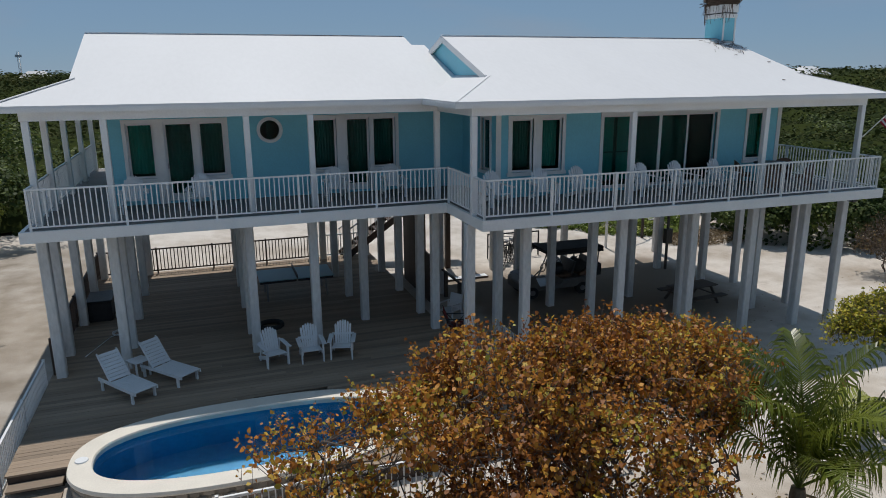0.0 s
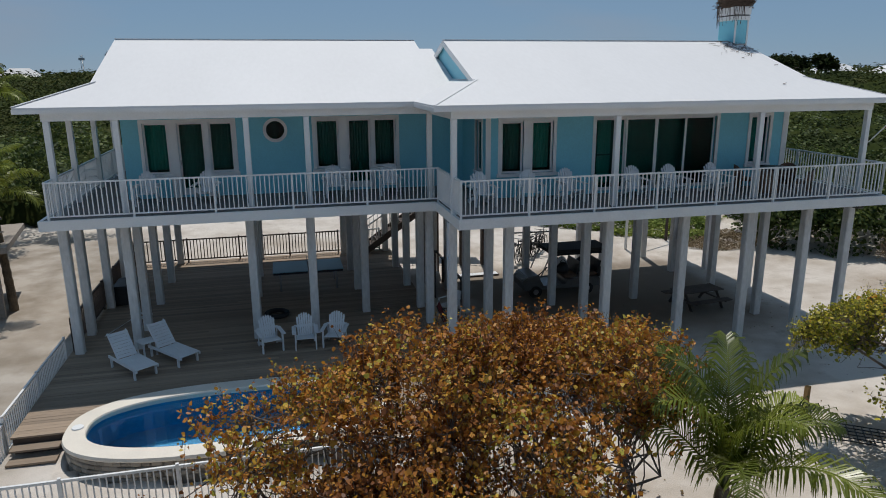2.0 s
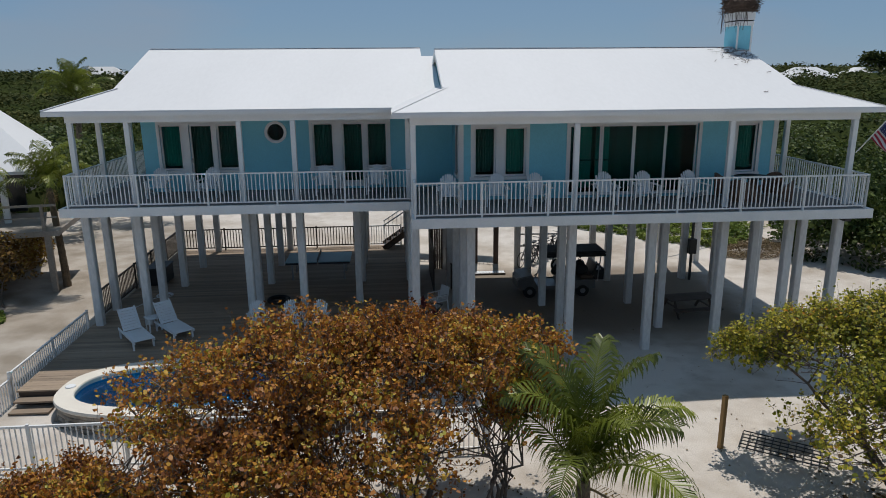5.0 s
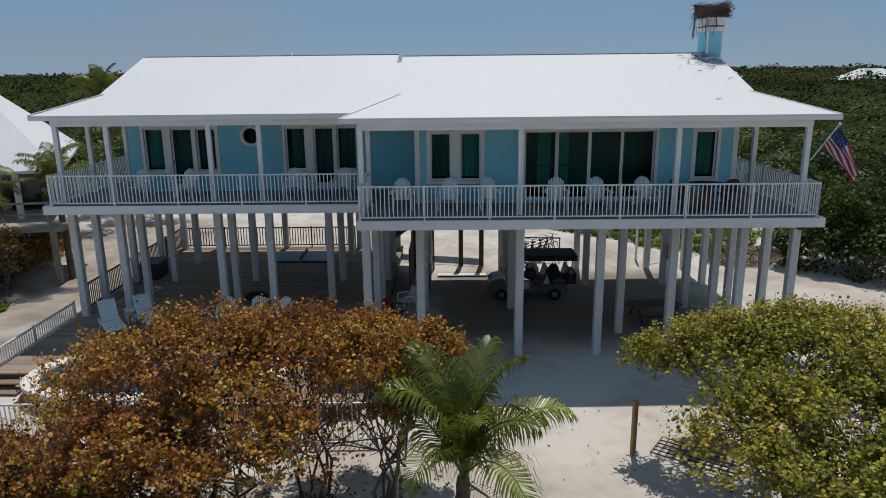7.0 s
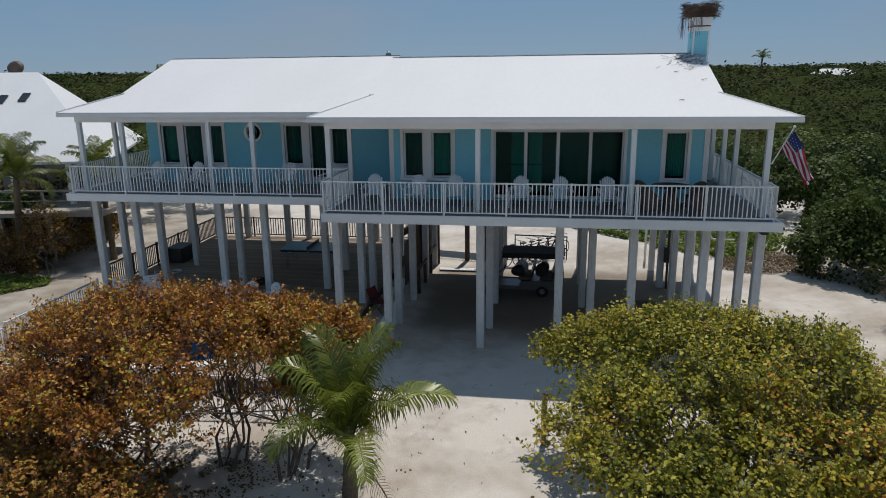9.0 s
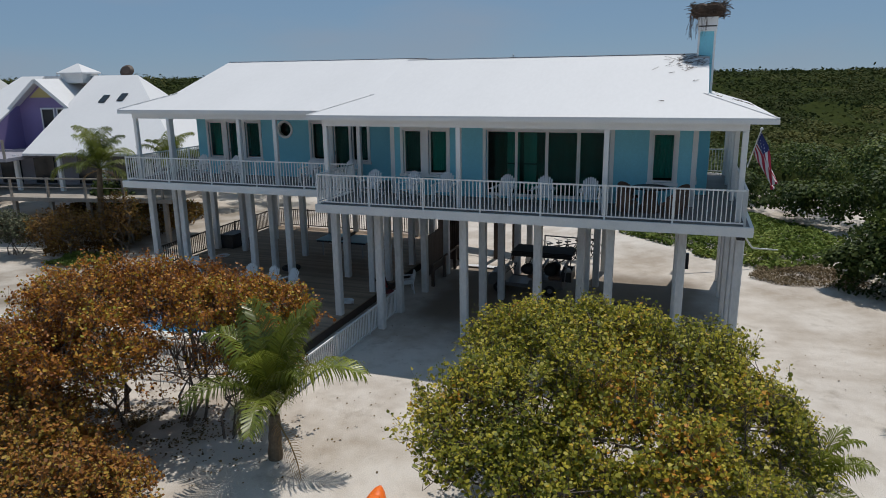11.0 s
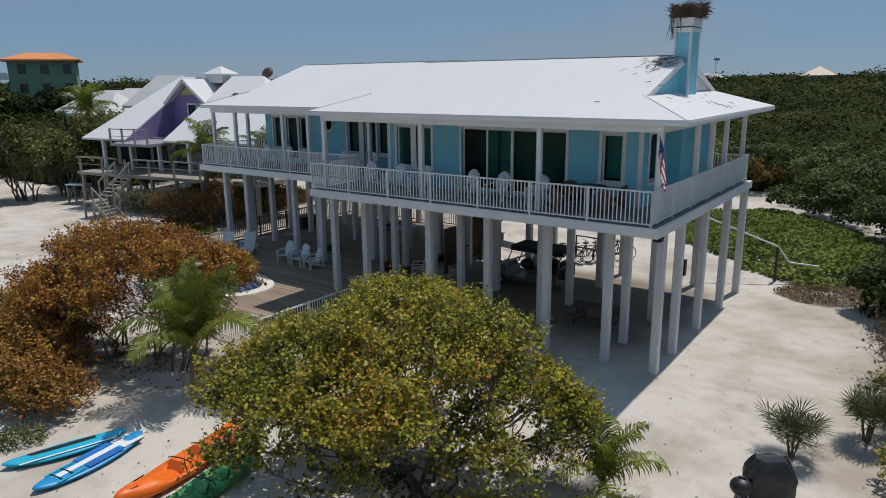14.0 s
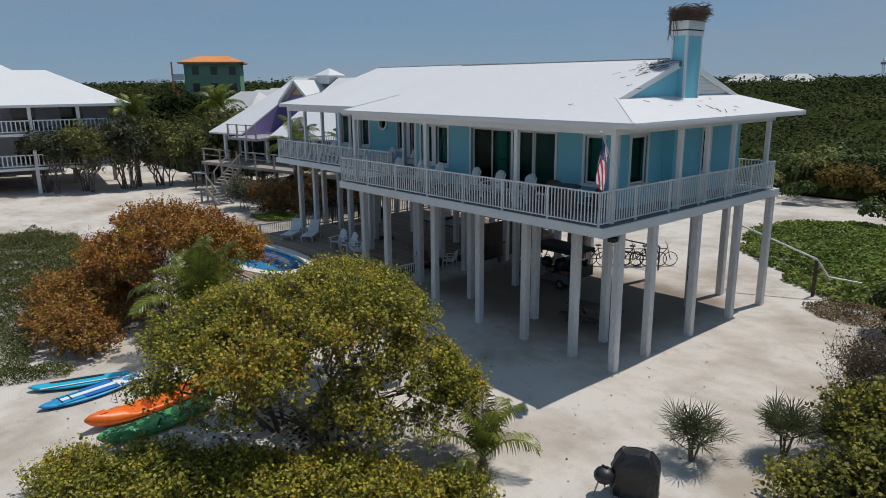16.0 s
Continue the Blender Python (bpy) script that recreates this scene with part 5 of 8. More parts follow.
wch = thing("plastic_armchair", "white plastic armchair by the store wall", "chair", loc=(-0.05, 5.0, SAND), rz=-60)
part("seat", boxes((-0.25, 0.25, -0.25, 0.25, 0.40, 0.43), bevel=0.01), M["plastic"], wch)
bm = bmesh.new()
bar(bm, (0, 0.24, 0.42), (0, 0.34, 0.88), 0.48, 0.03, up=(0, 1, 0))
part("backrest", bm, M["plastic"], wch)
for s in (-1, 1):
    part("armrest", boxes((s * 0.27 - 0.025, s * 0.27 + 0.025, -0.22, 0.28, 0.62, 0.65)), M["plastic"], wch)
    for y in (-0.22, 0.22):
        bm = bmesh.new()
        bar(bm, (s * 0.3, y * 1.15, 0), (s * 0.26, y, 0.63), 0.04)
        part("leg", bm, M["plastic"], wch)
rc = thing("folding_chair", "red canvas folding chair with dark frame on sand", "chair", loc=(-0.3, 3.75, SAND), rz=70)
M["red_canvas"] = mat("faded_red_canvas", (0.22, 0.03, 0.03), 0.85, 0.2, 40, 2, bump=0.2)
bm = bmesh.new()
slab(bm, [(-0.24, -0.24, 0.42), (0.24, -0.24, 0.42), (0.24, 0.22, 0.38), (-0.24, 0.22, 0.38)], 0.015)
part("seat", bm, M["red_canvas"], rc)
bm = bmesh.new()
bar(bm, (0, 0.24, 0.45), (0, 0.4, 0.88), 0.46, 0.015, up=(0, 1, 0))
part("backrest", bm, M["red_canvas"], rc)
for s in (-1, 1):
    bm = bmesh.new()
    bar(bm, (s * 0.26, -0.28, 0), (s * 0.26, 0.28, 0.62), 0.022)
    bar(bm, (s * 0.26, 0.26, 0), (s * 0.26, -0.26, 0.6), 0.022)
    bar(bm, (s * 0.26, 0.2, 0.36), (s * 0.26, 0.42, 0.9), 0.022)
    part("side_frame", bm, M["black"], rc)
    part("armrest", boxes((s * 0.26 - 0.025, s * 0.26 + 0.025, -0.28, 0.3, 0.62, 0.64)), M["black"], rc)
wh = thing("coiled_hose", "white hose coiled on the platform edge", "hose")
bm = bmesh.new()
tube(bm, [(-1.2 + (0.2 + 0.02 * (k % 7) / 7) * math.cos(k * 0.6), 2.2 + 0.16 * math.sin(k * 0.6), PLAT + 0.02 + 0.0035 * k) for k in range(40)], 0.018, 6)
part("tube", bm, M["plastic"], wh, smooth=True)
ep = thing("electric_meter", "grey electric meter box on a black conduit by a stilt", "meter")
part("box", boxes((10.12, 10.42, 7.58, 7.8, 1.25, 1.85), bevel=0.015), M["black"], ep)
part("conduit", boxes((10.22, 10.3, 7.66, 7.74, 0.0, 1.25), (10.22, 10.3, 7.66, 7.74, 1.85, 2.6)), M["black"], ep)
sp = thing("floodlight", "small black floodlight under the veranda corner", "light")
part("head", boxes((11.5, 11.72, 0.62, 0.86, 4.06, 4.2), bevel=0.02), M["black"], sp)
part("bracket", boxes((11.58, 11.64, 0.7, 0.78, 4.2, 4.3)), M["black"], sp)

# flag
fg = thing("flag", "striped red and white flag with blue corner on a leaning pole", "flag")
bm = bmesh.new()
A, B = Vector((11.6, 0.68, 6.05)), Vector((11.78, -0.25, 7.12))
tube(bm, [A, B], 0.018, 8)
part("pole", bm, M["white"], fg)
bm = bmesh.new()
bmesh.ops.create_uvsphere(bm, u_segments=10, v_segments=8, radius=0.04, matrix=Matrix.Translation(B))
part("finial", bm, M["white"], fg)
M["flag_r"] = mat("red_cloth", (0.36, 0.015, 0.04), 0.8, 0.1, 60, 3)
M["flag_w"] = mat("white_cloth", (0.6, 0.58, 0.58), 0.8, 0.08, 60, 3)
M["flag_b"] = mat("navy_cloth", (0.02, 0.03, 0.13), 0.8, 0.15, 60, 3)
FD = (A - B).normalized()


def cloth(u, v):
    """A place on the drooping cloth: u along the pole from the tip (0..1), v out along the fly (0..1)."""
    p = B + FD * (0.06 + 0.75 * u * (1 - 0.3 * v))
    p += Vector((0.40 * v, -0.62 * v - 0.05 * u * v, -1.15 * v + 0.12 * u * v))
    p += Vector((0.06 * math.sin(u * 11 + v * 5), 0.03 * math.sin(u * 9 + v * 3 + 1), 0)) * min(1, v * 3)
    return p


for s in range(13):
    bm = bmesh.new()
    u0, u1 = s / 13, (s + 1) / 13
    v0 = 0.40 if s < 7 else 0.0
    n = 12
    for k in range(n):
        a, b = v0 + (1 - v0) * k / n, v0 + (1 - v0) * (k + 1) / n
        bm.faces.new([bm.verts.new(cloth(*q)) for q in ((u0, a), (u1, a), (u1, b), (u0, b))])
    bmesh.ops.remove_doubles(bm, verts=bm.verts[:], dist=0.001)
    part("stripe", bm, M["flag_r"] if s % 2 == 0 else M["flag_w"], fg)
bm = bmesh.new()
for i in range(6):
    for k in range(6):
        u0, u1, a, b = 7 / 13 * i / 6, 7 / 13 * (i + 1) / 6, 0.4 * k / 6, 0.4 * (k + 1) / 6
        bm.faces.new([bm.verts.new(cloth(*q)) for q in ((u0, a), (u1, a), (u1, b), (u0, b))])
bmesh.ops.remove_doubles(bm, verts=bm.verts[:], dist=0.001)
part("canton", bm, M["flag_b"], fg, "navy corner of the flag")
bm = bmesh.new()
for i in range(5):
    for k in range(6):
        u, v = 7 / 13 * (i + 0.5) / 5, 0.4 * (k + 0.5) / 6
        q = [cloth(u + du, v + dv) + Vector((0.0, -0.006, 0.004)) for du, dv in ((-0.018, 0), (0, -0.014), (0.018, 0), (0, 0.014))]
        bm.faces.new([bm.verts.new(p) for p in q])
tagged(part("stars", bm, M["flag_w"], fg), kind="stuff")


# ---- boats and boards on the beach ----
def hull(name, label, cat, a, b, width, height, material, zb, sit=True, kayak=True):
    """A lofted hull from stern a to bow b."""
    a, b = Vector((*a, 0)), Vector((*b, 0))
    d, n = (b - a).normalized(), (b - a).length
    c = thing(name, label, cat, loc=(a.x, a.y, zb), rz=math.degrees(math.atan2(d.y, d.x)))
    bm = bmesh.new()
    rings = []
    K, NS = 26, 14
    for k in range(K + 1):
        t = k / K
        w = width / 2 * max(0.02, math.sin(math.pi * min(max(t, 0.004), 0.996)) ** 0.55)
        rise = height * 0.55 * (abs(2 * t - 1) ** 3.2)
        ring = []
        for j in range(NS):
            q = math.tau * j / NS
            yy, zz = math.cos(q) * w, math.sin(q)
            hh = height * (0.55 if zz > 0 else 0.45) if kayak else height * 0.5
            z = height * 0.45 + zz * hh * min(1, w / (width * 0.2)) + rise
            if kayak and zz > 0.2 and 0.3 < t < 0.72 and abs(yy) < w * 0.72:
                z -= height * 0.45
            ring.append(bm.verts.new((t * n, yy, z)))
        rings.append(ring)
    for p, q in zip(rings, rings[1:]):
        for j in range(NS):
            bm.faces.new((p[j], p[(j + 1) % NS], q[(j + 1) % NS], q[j]))
    bm.faces.new(rings[0][::-1])
    bm.faces.new(rings[-1])
    part("hull", bm, material, c, smooth=True)
    if kayak:
        for t in (0.42, 0.6):
            bm = bmesh.new()
            bar(bm, (t * n, 0, height * 0.5), (t * n + 0.1, 0, height * 0.5 + 0.17), width * 0.5, 0.06, up=(1, 0, 0))
            part("seat_back", bm, material, c, "moulded kayak seat")
            bm = bmesh.new()
            tube(bm, [(t * n + 0.14 + 0.1 * math.cos(k * 0.5), width * 0.4 * math.sin(k * 0.5), height * 0.92) for k in range(-3, 4)], 0.014, 5)
            part("strap", bm, M["black"], c, "black webbing strap")
        for t in (0.12, 0.86):
            part("hatch", boxes((t * n - 0.1, t * n + 0.1, -0.1, 0.1, height * 1.05 + 0.05, height * 1.05 + 0.08), bevel=0.01), material, c)
        part("lettering_bar", boxes((0.16 * n, 0.27 * n, width * 0.36, width * 0.37, height * 0.7, height * 0.85)), M["black"], c)
    return c


hull("kayak", "orange sit-on-top kayak lying on sand", "kayak", (5.35, -11.6), (4.72, -8.02), 0.82, 0.36, M["kayak_o"], SAND - 0.02)
hull("kayak", "green marbled sit-on-top kayak lying on sand", "kayak", (6.4, -11.6), (5.86, -8.42), 0.78, 0.34, M["kayak_g"], SAND - 0.02)
b1 = hull("paddle_board", "cyan paddle board with dark deck pad lying on sand", "paddle board", (1.75, -12.15), (2.5, -9.68), 0.68, 0.13, M["board_c"], SAND + 0.02, kayak=False)
part("deck_pad", boxes((0.5, 1.9, 0.02, 0.16, 0.126, 0.134)), M["black"], b1)
part("stripe", boxes((0.3, 2.3, -0.26, -0.21, 0.118, 0.128)), M["board_w"], b1)
b2 = hull("paddle_board", "blue paddle board with white centre stripe lying on sand", "paddle board", (3.3, -12.2), (2.9, -9.52), 0.74, 0.13, M["board_m"], SAND + 0.02, kayak=False)
part("panel", boxes((1.1, 1.95, 0.1, 0.3, 0.122, 0.134)), M["board_b"], b2, "deep blue deck panel")
part("panel", boxes((1.1, 1.95, -0.3, -0.1, 0.122, 0.134)), M["board_b"], b2, "deep blue deck panel")
part("stripe", boxes((0.12, 2.75, -0.085, 0.085, 0.126, 0.138)), M["board_w"], b2, "white centre stripe")
part("nose_patch", boxes((2.0, 2.55, -0.25, 0.25, 0.118, 0.134)), M["board_w"], b2)
part("bungee", boxes((0.5, 0.53, -0.2, 0.2, 0.139, 0.147), (0.75, 0.78, -0.2, 0.2, 0.139, 0.147)), M["black"], b2, "crossed black bungee cords")
part("side_stripe", boxes((0.4, 1.05, 0.2, 0.26, 0.12, 0.13), (0.4, 1.05, -0.26, -0.2, 0.12, 0.13)), M["board_c"], b2)

# covered grill with a kettle beside it
gr = thing("covered_grill", "grill under a sagging black vinyl cover on sand", "grill", loc=(15.62, -3.8, SAND), rz=28)
bm = bmesh.new()
rings = []
for z, w, d in ((0.0, 0.48, 0.28), (0.3, 0.46, 0.27), (0.6, 0.49, 0.28), (0.72, 0.45, 0.27), (0.88, 0.35, 0.23), (0.96, 0.3, 0.17)):
    ring = []
    for k in range(20):
        q = math.tau * k / 20
        f = lambda v: math.copysign(abs(v) ** 0.5, v)
        wob = 1 + 0.05 * math.sin(k * 2.3 + z * 7)
        ring.append(bm.verts.new((f(math.cos(q)) * w * wob, f(math.sin(q)) * d * wob, z + 0.02 * math.sin(k * 1.7))))
    rings.append(ring)
for p, q in zip(rings, rings[1:]):
    for k in range(20):
        bm.faces.new((p[k], p[(k + 1) % 20], q[(k + 1) % 20], q[k]))
bm.faces.new(rings[-1])
part("cover", bm, M["black"], gr, "creased black vinyl cover")
kt = thing("kettle_grill", "small black kettle grill on sand", "grill", loc=(15.22, -4.3, SAND))
bm = bmesh.new()
bmesh.ops.create_uvsphere(bm, u_segments=24, v_segments=14, radius=0.22, matrix=pose(0, 0, 0.45) @ Matrix.Diagonal((1, 1, 0.8, 1)))
part("bowl", bm, M["black"], kt, smooth=True)
for k in range(3):
    bm = bmesh.new()
    a = k * math.tau / 3
    bar(bm, (0.12 * math.cos(a), 0.12 * math.sin(a), 0.34), (0.24 * math.cos(a), 0.24 * math.sin(a), 0), 0.025)
    part("leg", bm, M["steel"], kt)
part("handle", boxes((-0.07, 0.07, -0.015, 0.015, 0.625, 0.66)), M["black"], kt)

ps = thing("timber_post", "yellow pine post standing in sand", "post", loc=(5.66, -4.62, SAND - 0.12), rz=20)
part("post", boxes((-0.05, 0.05, -0.05, 0.05, 0, 1.4), bevel=0.008), M["pine"], ps)
nt = thing("rope_net", "black rope net spread on sand under the tree", "net", loc=(7.0, -4.9, SAND + 0.05), rz=-35)
bm = bmesh.new()
for k in range(12):
    bar(bm, (-0.9 + k * 0.16, -0.4, 0), (-0.9 + k * 0.16, 0.4, 0.0), 0.02)
for k in range(6):
    bar(bm, (-0.9, -0.4 + k * 0.16, 0.012), (0.86, -0.4 + k * 0.16, 0.012), 0.02)
tagged(part("mesh", bm, M["black"], nt), kind="stuff")

# white handrail on the dune
hr = thing("handrail", "white pipe handrail beside the path over the dune", "handrail")
bm = bmesh.new()
tube(bm, [(9.95, 11.65, 2.76), (12.6, 12.68, 1.65), (12.64, 12.7, 1.6), (13.03, 12.8, 1.04), (13.1, 12.82, 1.0), (14.1, 13.2, 0.9)], 0.036, 8)
part("rail", bm, M["white"], hr)
part("post", boxes((12.56, 12.66, 12.62, 12.72, 0.0, 1.6)), M["darkwood"], hr)
part("post", boxes((9.9, 9.99, 11.6, 11.69, 0.0, 2.74)), M["white"], hr)



# ---- plants ----
def leaf_mesh(name, centres, normals, sizes, material, sides=6, aspect=1.0, cup=0.12, seed=1, ragged=0.06):
    """Many small cupped leaves as one mesh; every leaf is an island of its own."""
    rs = np.random.RandomState(seed)
    n = len(centres)
    c, nn = np.asarray(centres, float), np.asarray(normals, float)
    nn = nn / (np.linalg.norm(nn, axis=1, keepdims=True) + 1e-9)
    r = rs.normal(size=(n, 3))
    t = np.cross(nn, r)
    t /= np.linalg.norm(t, axis=1, keepdims=True) + 1e-9
    b = np.cross(nn, t)
    s = np.asarray(sizes, float).reshape(n, 1) / 2
    ang = np.arange(sides) * 2 * np.pi / sides
    verts = np.empty((n, sides, 3))
    for k, a in enumerate(ang):
        verts[:, k] = c + s * (np.cos(a) * aspect * t + np.sin(a) * b) + nn * s * cup * (abs(np.cos(a)) * 2 - 1) + s * rs.normal(0, ragged, (n, 3))
    me = bpy.data.meshes.new(name)
    me.vertices.add(n * sides)
    me.vertices.foreach_set("co", verts.reshape(-1))
    me.loops.add(n * sides)
    me.loops.foreach_set("vertex_index", np.arange(n * sides, dtype=np.int32))
    me.polygons.add(n)
    me.polygons.foreach_set("loop_start", np.arange(0, n * sides, sides, dtype=np.int32))
    me.update(calc_edges=True)
    me.materials.append(material)
    return me


def lump(v, scale, seed):
    return noise.noise(Vector(v) * scale + Vector((seed * 7.3, seed * 3.1, seed)))


def stick_mesh(name, p0, p1, r0, r1, material):
    """Many thin three-sided twigs as one mesh."""
    p0, p1 = np.asarray(p0, float), np.asarray(p1, float)
    n = len(p0)
    d = p1 - p0
    d /= np.linalg.norm(d, axis=1, keepdims=True) + 1e-9
    u = np.cross(d, np.where(np.abs(d[:, 2:3]) > 0.9, np.array([[1.0, 0, 0]]), np.array([[0, 0, 1.0]])))
    u /= np.linalg.norm(u, axis=1, keepdims=True) + 1e-9
    w = np.cross(d, u)
    r0, r1 = np.broadcast_to(r0, (n,)).reshape(n, 1), np.broadcast_to(r1, (n,)).reshape(n, 1)
    verts = np.empty((n, 6, 3))
    for k in range(3):
        a = k * math.tau / 3
        off = math.cos(a) * u + math.sin(a) * w
        verts[:, k], verts[:, k + 3] = p0 + off * r0, p1 + off * r1
    quad = np.array([0, 1, 4, 3, 1, 2, 5, 4, 2, 0, 3, 5])
    idx = (np.arange(n)[:, None] * 6 + quad[None]).reshape(-1).astype(np.int32)
    me = bpy.data.meshes.new(name)
    me.vertices.add(n * 6)
    me.vertices.foreach_set("co", verts.reshape(-1))
    me.loops.add(n * 12)
    me.loops.foreach_set("vertex_index", idx)
    me.polygons.add(n * 3)
    me.polygons.foreach_set("loop_start", np.arange(0, n * 12, 4, dtype=np.int32))
    me.update(calc_edges=True)
    me.materials.append(material)
    return me


def shrub(name, label, lobes, n, size, material, bark, spread, seed, stems=9, low=0.15, shell=0.28, leaves=7, trunk=0.05,
          cat="tree", gap=0.0, airy=0.0, sprig=0.42, boughs=7, inner=0.12, ground=0.05, curl=0.5, ragged=0.1):
    """A sea-grape like bush: bent stems from spread feet, boughs, and upright sprigs set with round leaves.
    lobes: (x, y, z, rx, ry, rz) ellipsoids; airy thins their undersides; inner is the share of leaves inside."""
    rs = np.random.RandomState(seed)
    tree = thing(name, label, cat)
    tips, norms = [], []
    area = np.array([(lb[3] * lb[4] + lb[3] * lb[5]) * (lb[6] if len(lb) > 6 else 1) for lb in lobes])
    lobes = [tuple(lb[:6]) for lb in lobes]
    share = area / area.sum()
    want = n // leaves
    while len(tips) < want:
        lb = lobes[rs.choice(len(lobes), p=share)]
        d = rs.normal(size=3)
        d /= np.linalg.norm(d)
        if d[2] < -0.3:
            d[2] = -d[2]
        if d[2] < 0.2 and rs.rand() < airy:
            continue
        k = 1 + 0.34 * lump(d * 1.0 + np.array(lb[:3]) * 0.05, 2.2, seed) + 0.2 * lump(d, 5.0, seed + 3)
        depth = 1 - shell * abs(rs.normal()) * 0.8 if rs.rand() > inner else rs.uniform(0.2, 0.9)
        p = np.array(lb[:3]) + d * k * depth * np.array(lb[3:])
        if p[2] < low:
            continue
        if gap and lump(p, 1.3, seed + 5) < gap and rs.rand() < 0.88:
            continue
        inside = False
        for o in lobes:
            if o is lb:
                continue
            q = (p - np.array(o[:3])) / np.array(o[3:])
            if q @ q < 0.5:
                inside = True
        if inside and rs.rand() < 0.8:
            continue
        tips.append(p)
        norms.append(d / np.array(lb[3:]) * min(lb[3:]))
    tips, norms = np.array(tips), np.array(norms)
    norms /= np.linalg.norm(norms, axis=1, keepdims=True)
    m = len(tips)
    way = norms * 0.5 + np.array([0, 0, 0.75]) + rs.normal(0, 0.4, (m, 3))
    way /= np.linalg.norm(way, axis=1, keepdims=True)
    ln = sprig * rs.uniform(0.45, 1.25, (m, 1)) * np.where(rs.rand(m, 1) < 0.08, 1.7, 1.0)
    root = tips - way * ln * 0.6
    f = (np.tile(np.linspace(0.2, 1.0, leaves), m) + rs.normal(0, 0.05, m * leaves)).reshape(-1, 1)
    side = rs.normal(size=(m * leaves, 3))
    wr = np.repeat(way, leaves, axis=0)
    side -= wr * np.sum(side * wr, axis=1, keepdims=True)
    side /= np.linalg.norm(side, axis=1, keepdims=True) + 1e-9
    cc = np.repeat(root, leaves, axis=0) + wr * f * np.repeat(ln, leaves, axis=0) + side * size * rs.uniform(0.35, 0.9, (m * leaves, 1))
    nn = wr * 0.5 - side * 0.3 + np.array([0, 0, 0.45]) + rs.normal(0, curl, (m * leaves, 3))
    sz = size * rs.uniform(0.5, 1.25, m * leaves) * (1.1 - 0.35 * f[:, 0])
    cr = new("crown", leaf_mesh("crown", cc, nn, sz, material, seed=seed, aspect=0.84, cup=0.3, ragged=ragged))
    cr.parent = tree
    # stems, boughs and twigs
    bm = bmesh.new()
    node, p0, p1, r0, r1 = [], [], [], [], []
    for s in range(stems):
        lb = lobes[s % len(lobes)]
        a = rs.uniform(0, math.tau)
        end = np.array([lb[0] + 0.4 * lb[3] * math.cos(a), lb[1] + 0.4 * lb[4] * math.sin(a), lb[2] + 0.35 * lb[5]])
        fx, fy = sorted(spread, key=lambda q: math.hypot(q[0] - end[0], q[1] - end[1]) + rs.uniform(0, 0.8))[0]
        st0 = np.array([fx + rs.uniform(-0.3, 0.3), fy + rs.uniform(-0.3, 0.3), ground])
        wob = rs.normal(0, 0.25, (7, 3))
        pts, rad = [], []
        for i in range(7):
            t = i / 6
            p = st0 * (1 - t) + end * t + wob[i] * (t * (1 - t) * 4) * 0.8
            p[2] = ground + (end[2] - ground) * t ** 0.8 + (0.0 if i == 0 else wob[i][2] * 0.3)
            pts.append(p)
            rad.append(trunk * (1 - 0.75 * t) * rs.uniform(0.85, 1.1))
        tube(bm, pts, rad, 7)
        for _ in range(boughs):
            i = rs.randint(2, 7)
            o = pts[i]
            g = tips[rs.randint(m, size=40)]
            dist = np.linalg.norm(g - o, axis=1)
            g = g[np.argsort(dist)[rs.randint(0, 8)]]
            kn = [o, o * 0.62 + g * 0.38 + rs.normal(0, 0.12, 3), o * 0.25 + g * 0.75 + rs.normal(0, 0.1, 3), g]
            tube(bm, kn, [trunk * 0.42, trunk * 0.3, trunk * 0.2, trunk * 0.1], 5)
            node += [kn[1], kn[2], (kn[1] + kn[2]) / 2, kn[3]]
        node += pts[3:]
    tagged(part("branchwork", bm, bark, tree, "bent grey-brown stems"), kind="stuff")
    node = np.array(node)
    for i in range(m):
        o = node[np.argmin(np.sum((node - root[i]) ** 2, axis=1))]
        gap_len = np.linalg.norm(o - root[i])
        if i % 3 == 0 and gap_len < 1.6:
            mid = (o + root[i]) / 2 + rs.normal(0, 0.07, 3)
            p0 += [o, mid]
            p1 += [mid, root[i]]
            r0 += [0.011, 0.008]
            r1 += [0.008, 0.005]
        p0.append(root[i])
        p1.append(root[i] + way[i] * ln[i])
        r0.append(0.005)
        r1.append(0.003)
    tw = new("twigwork", stick_mesh("twigwork", p0, p1, np.array(r0), np.array(r1), bark))
    tw.parent = tree
    tagged(tw, "thin bare twigs", kind="stuff")
    return tree


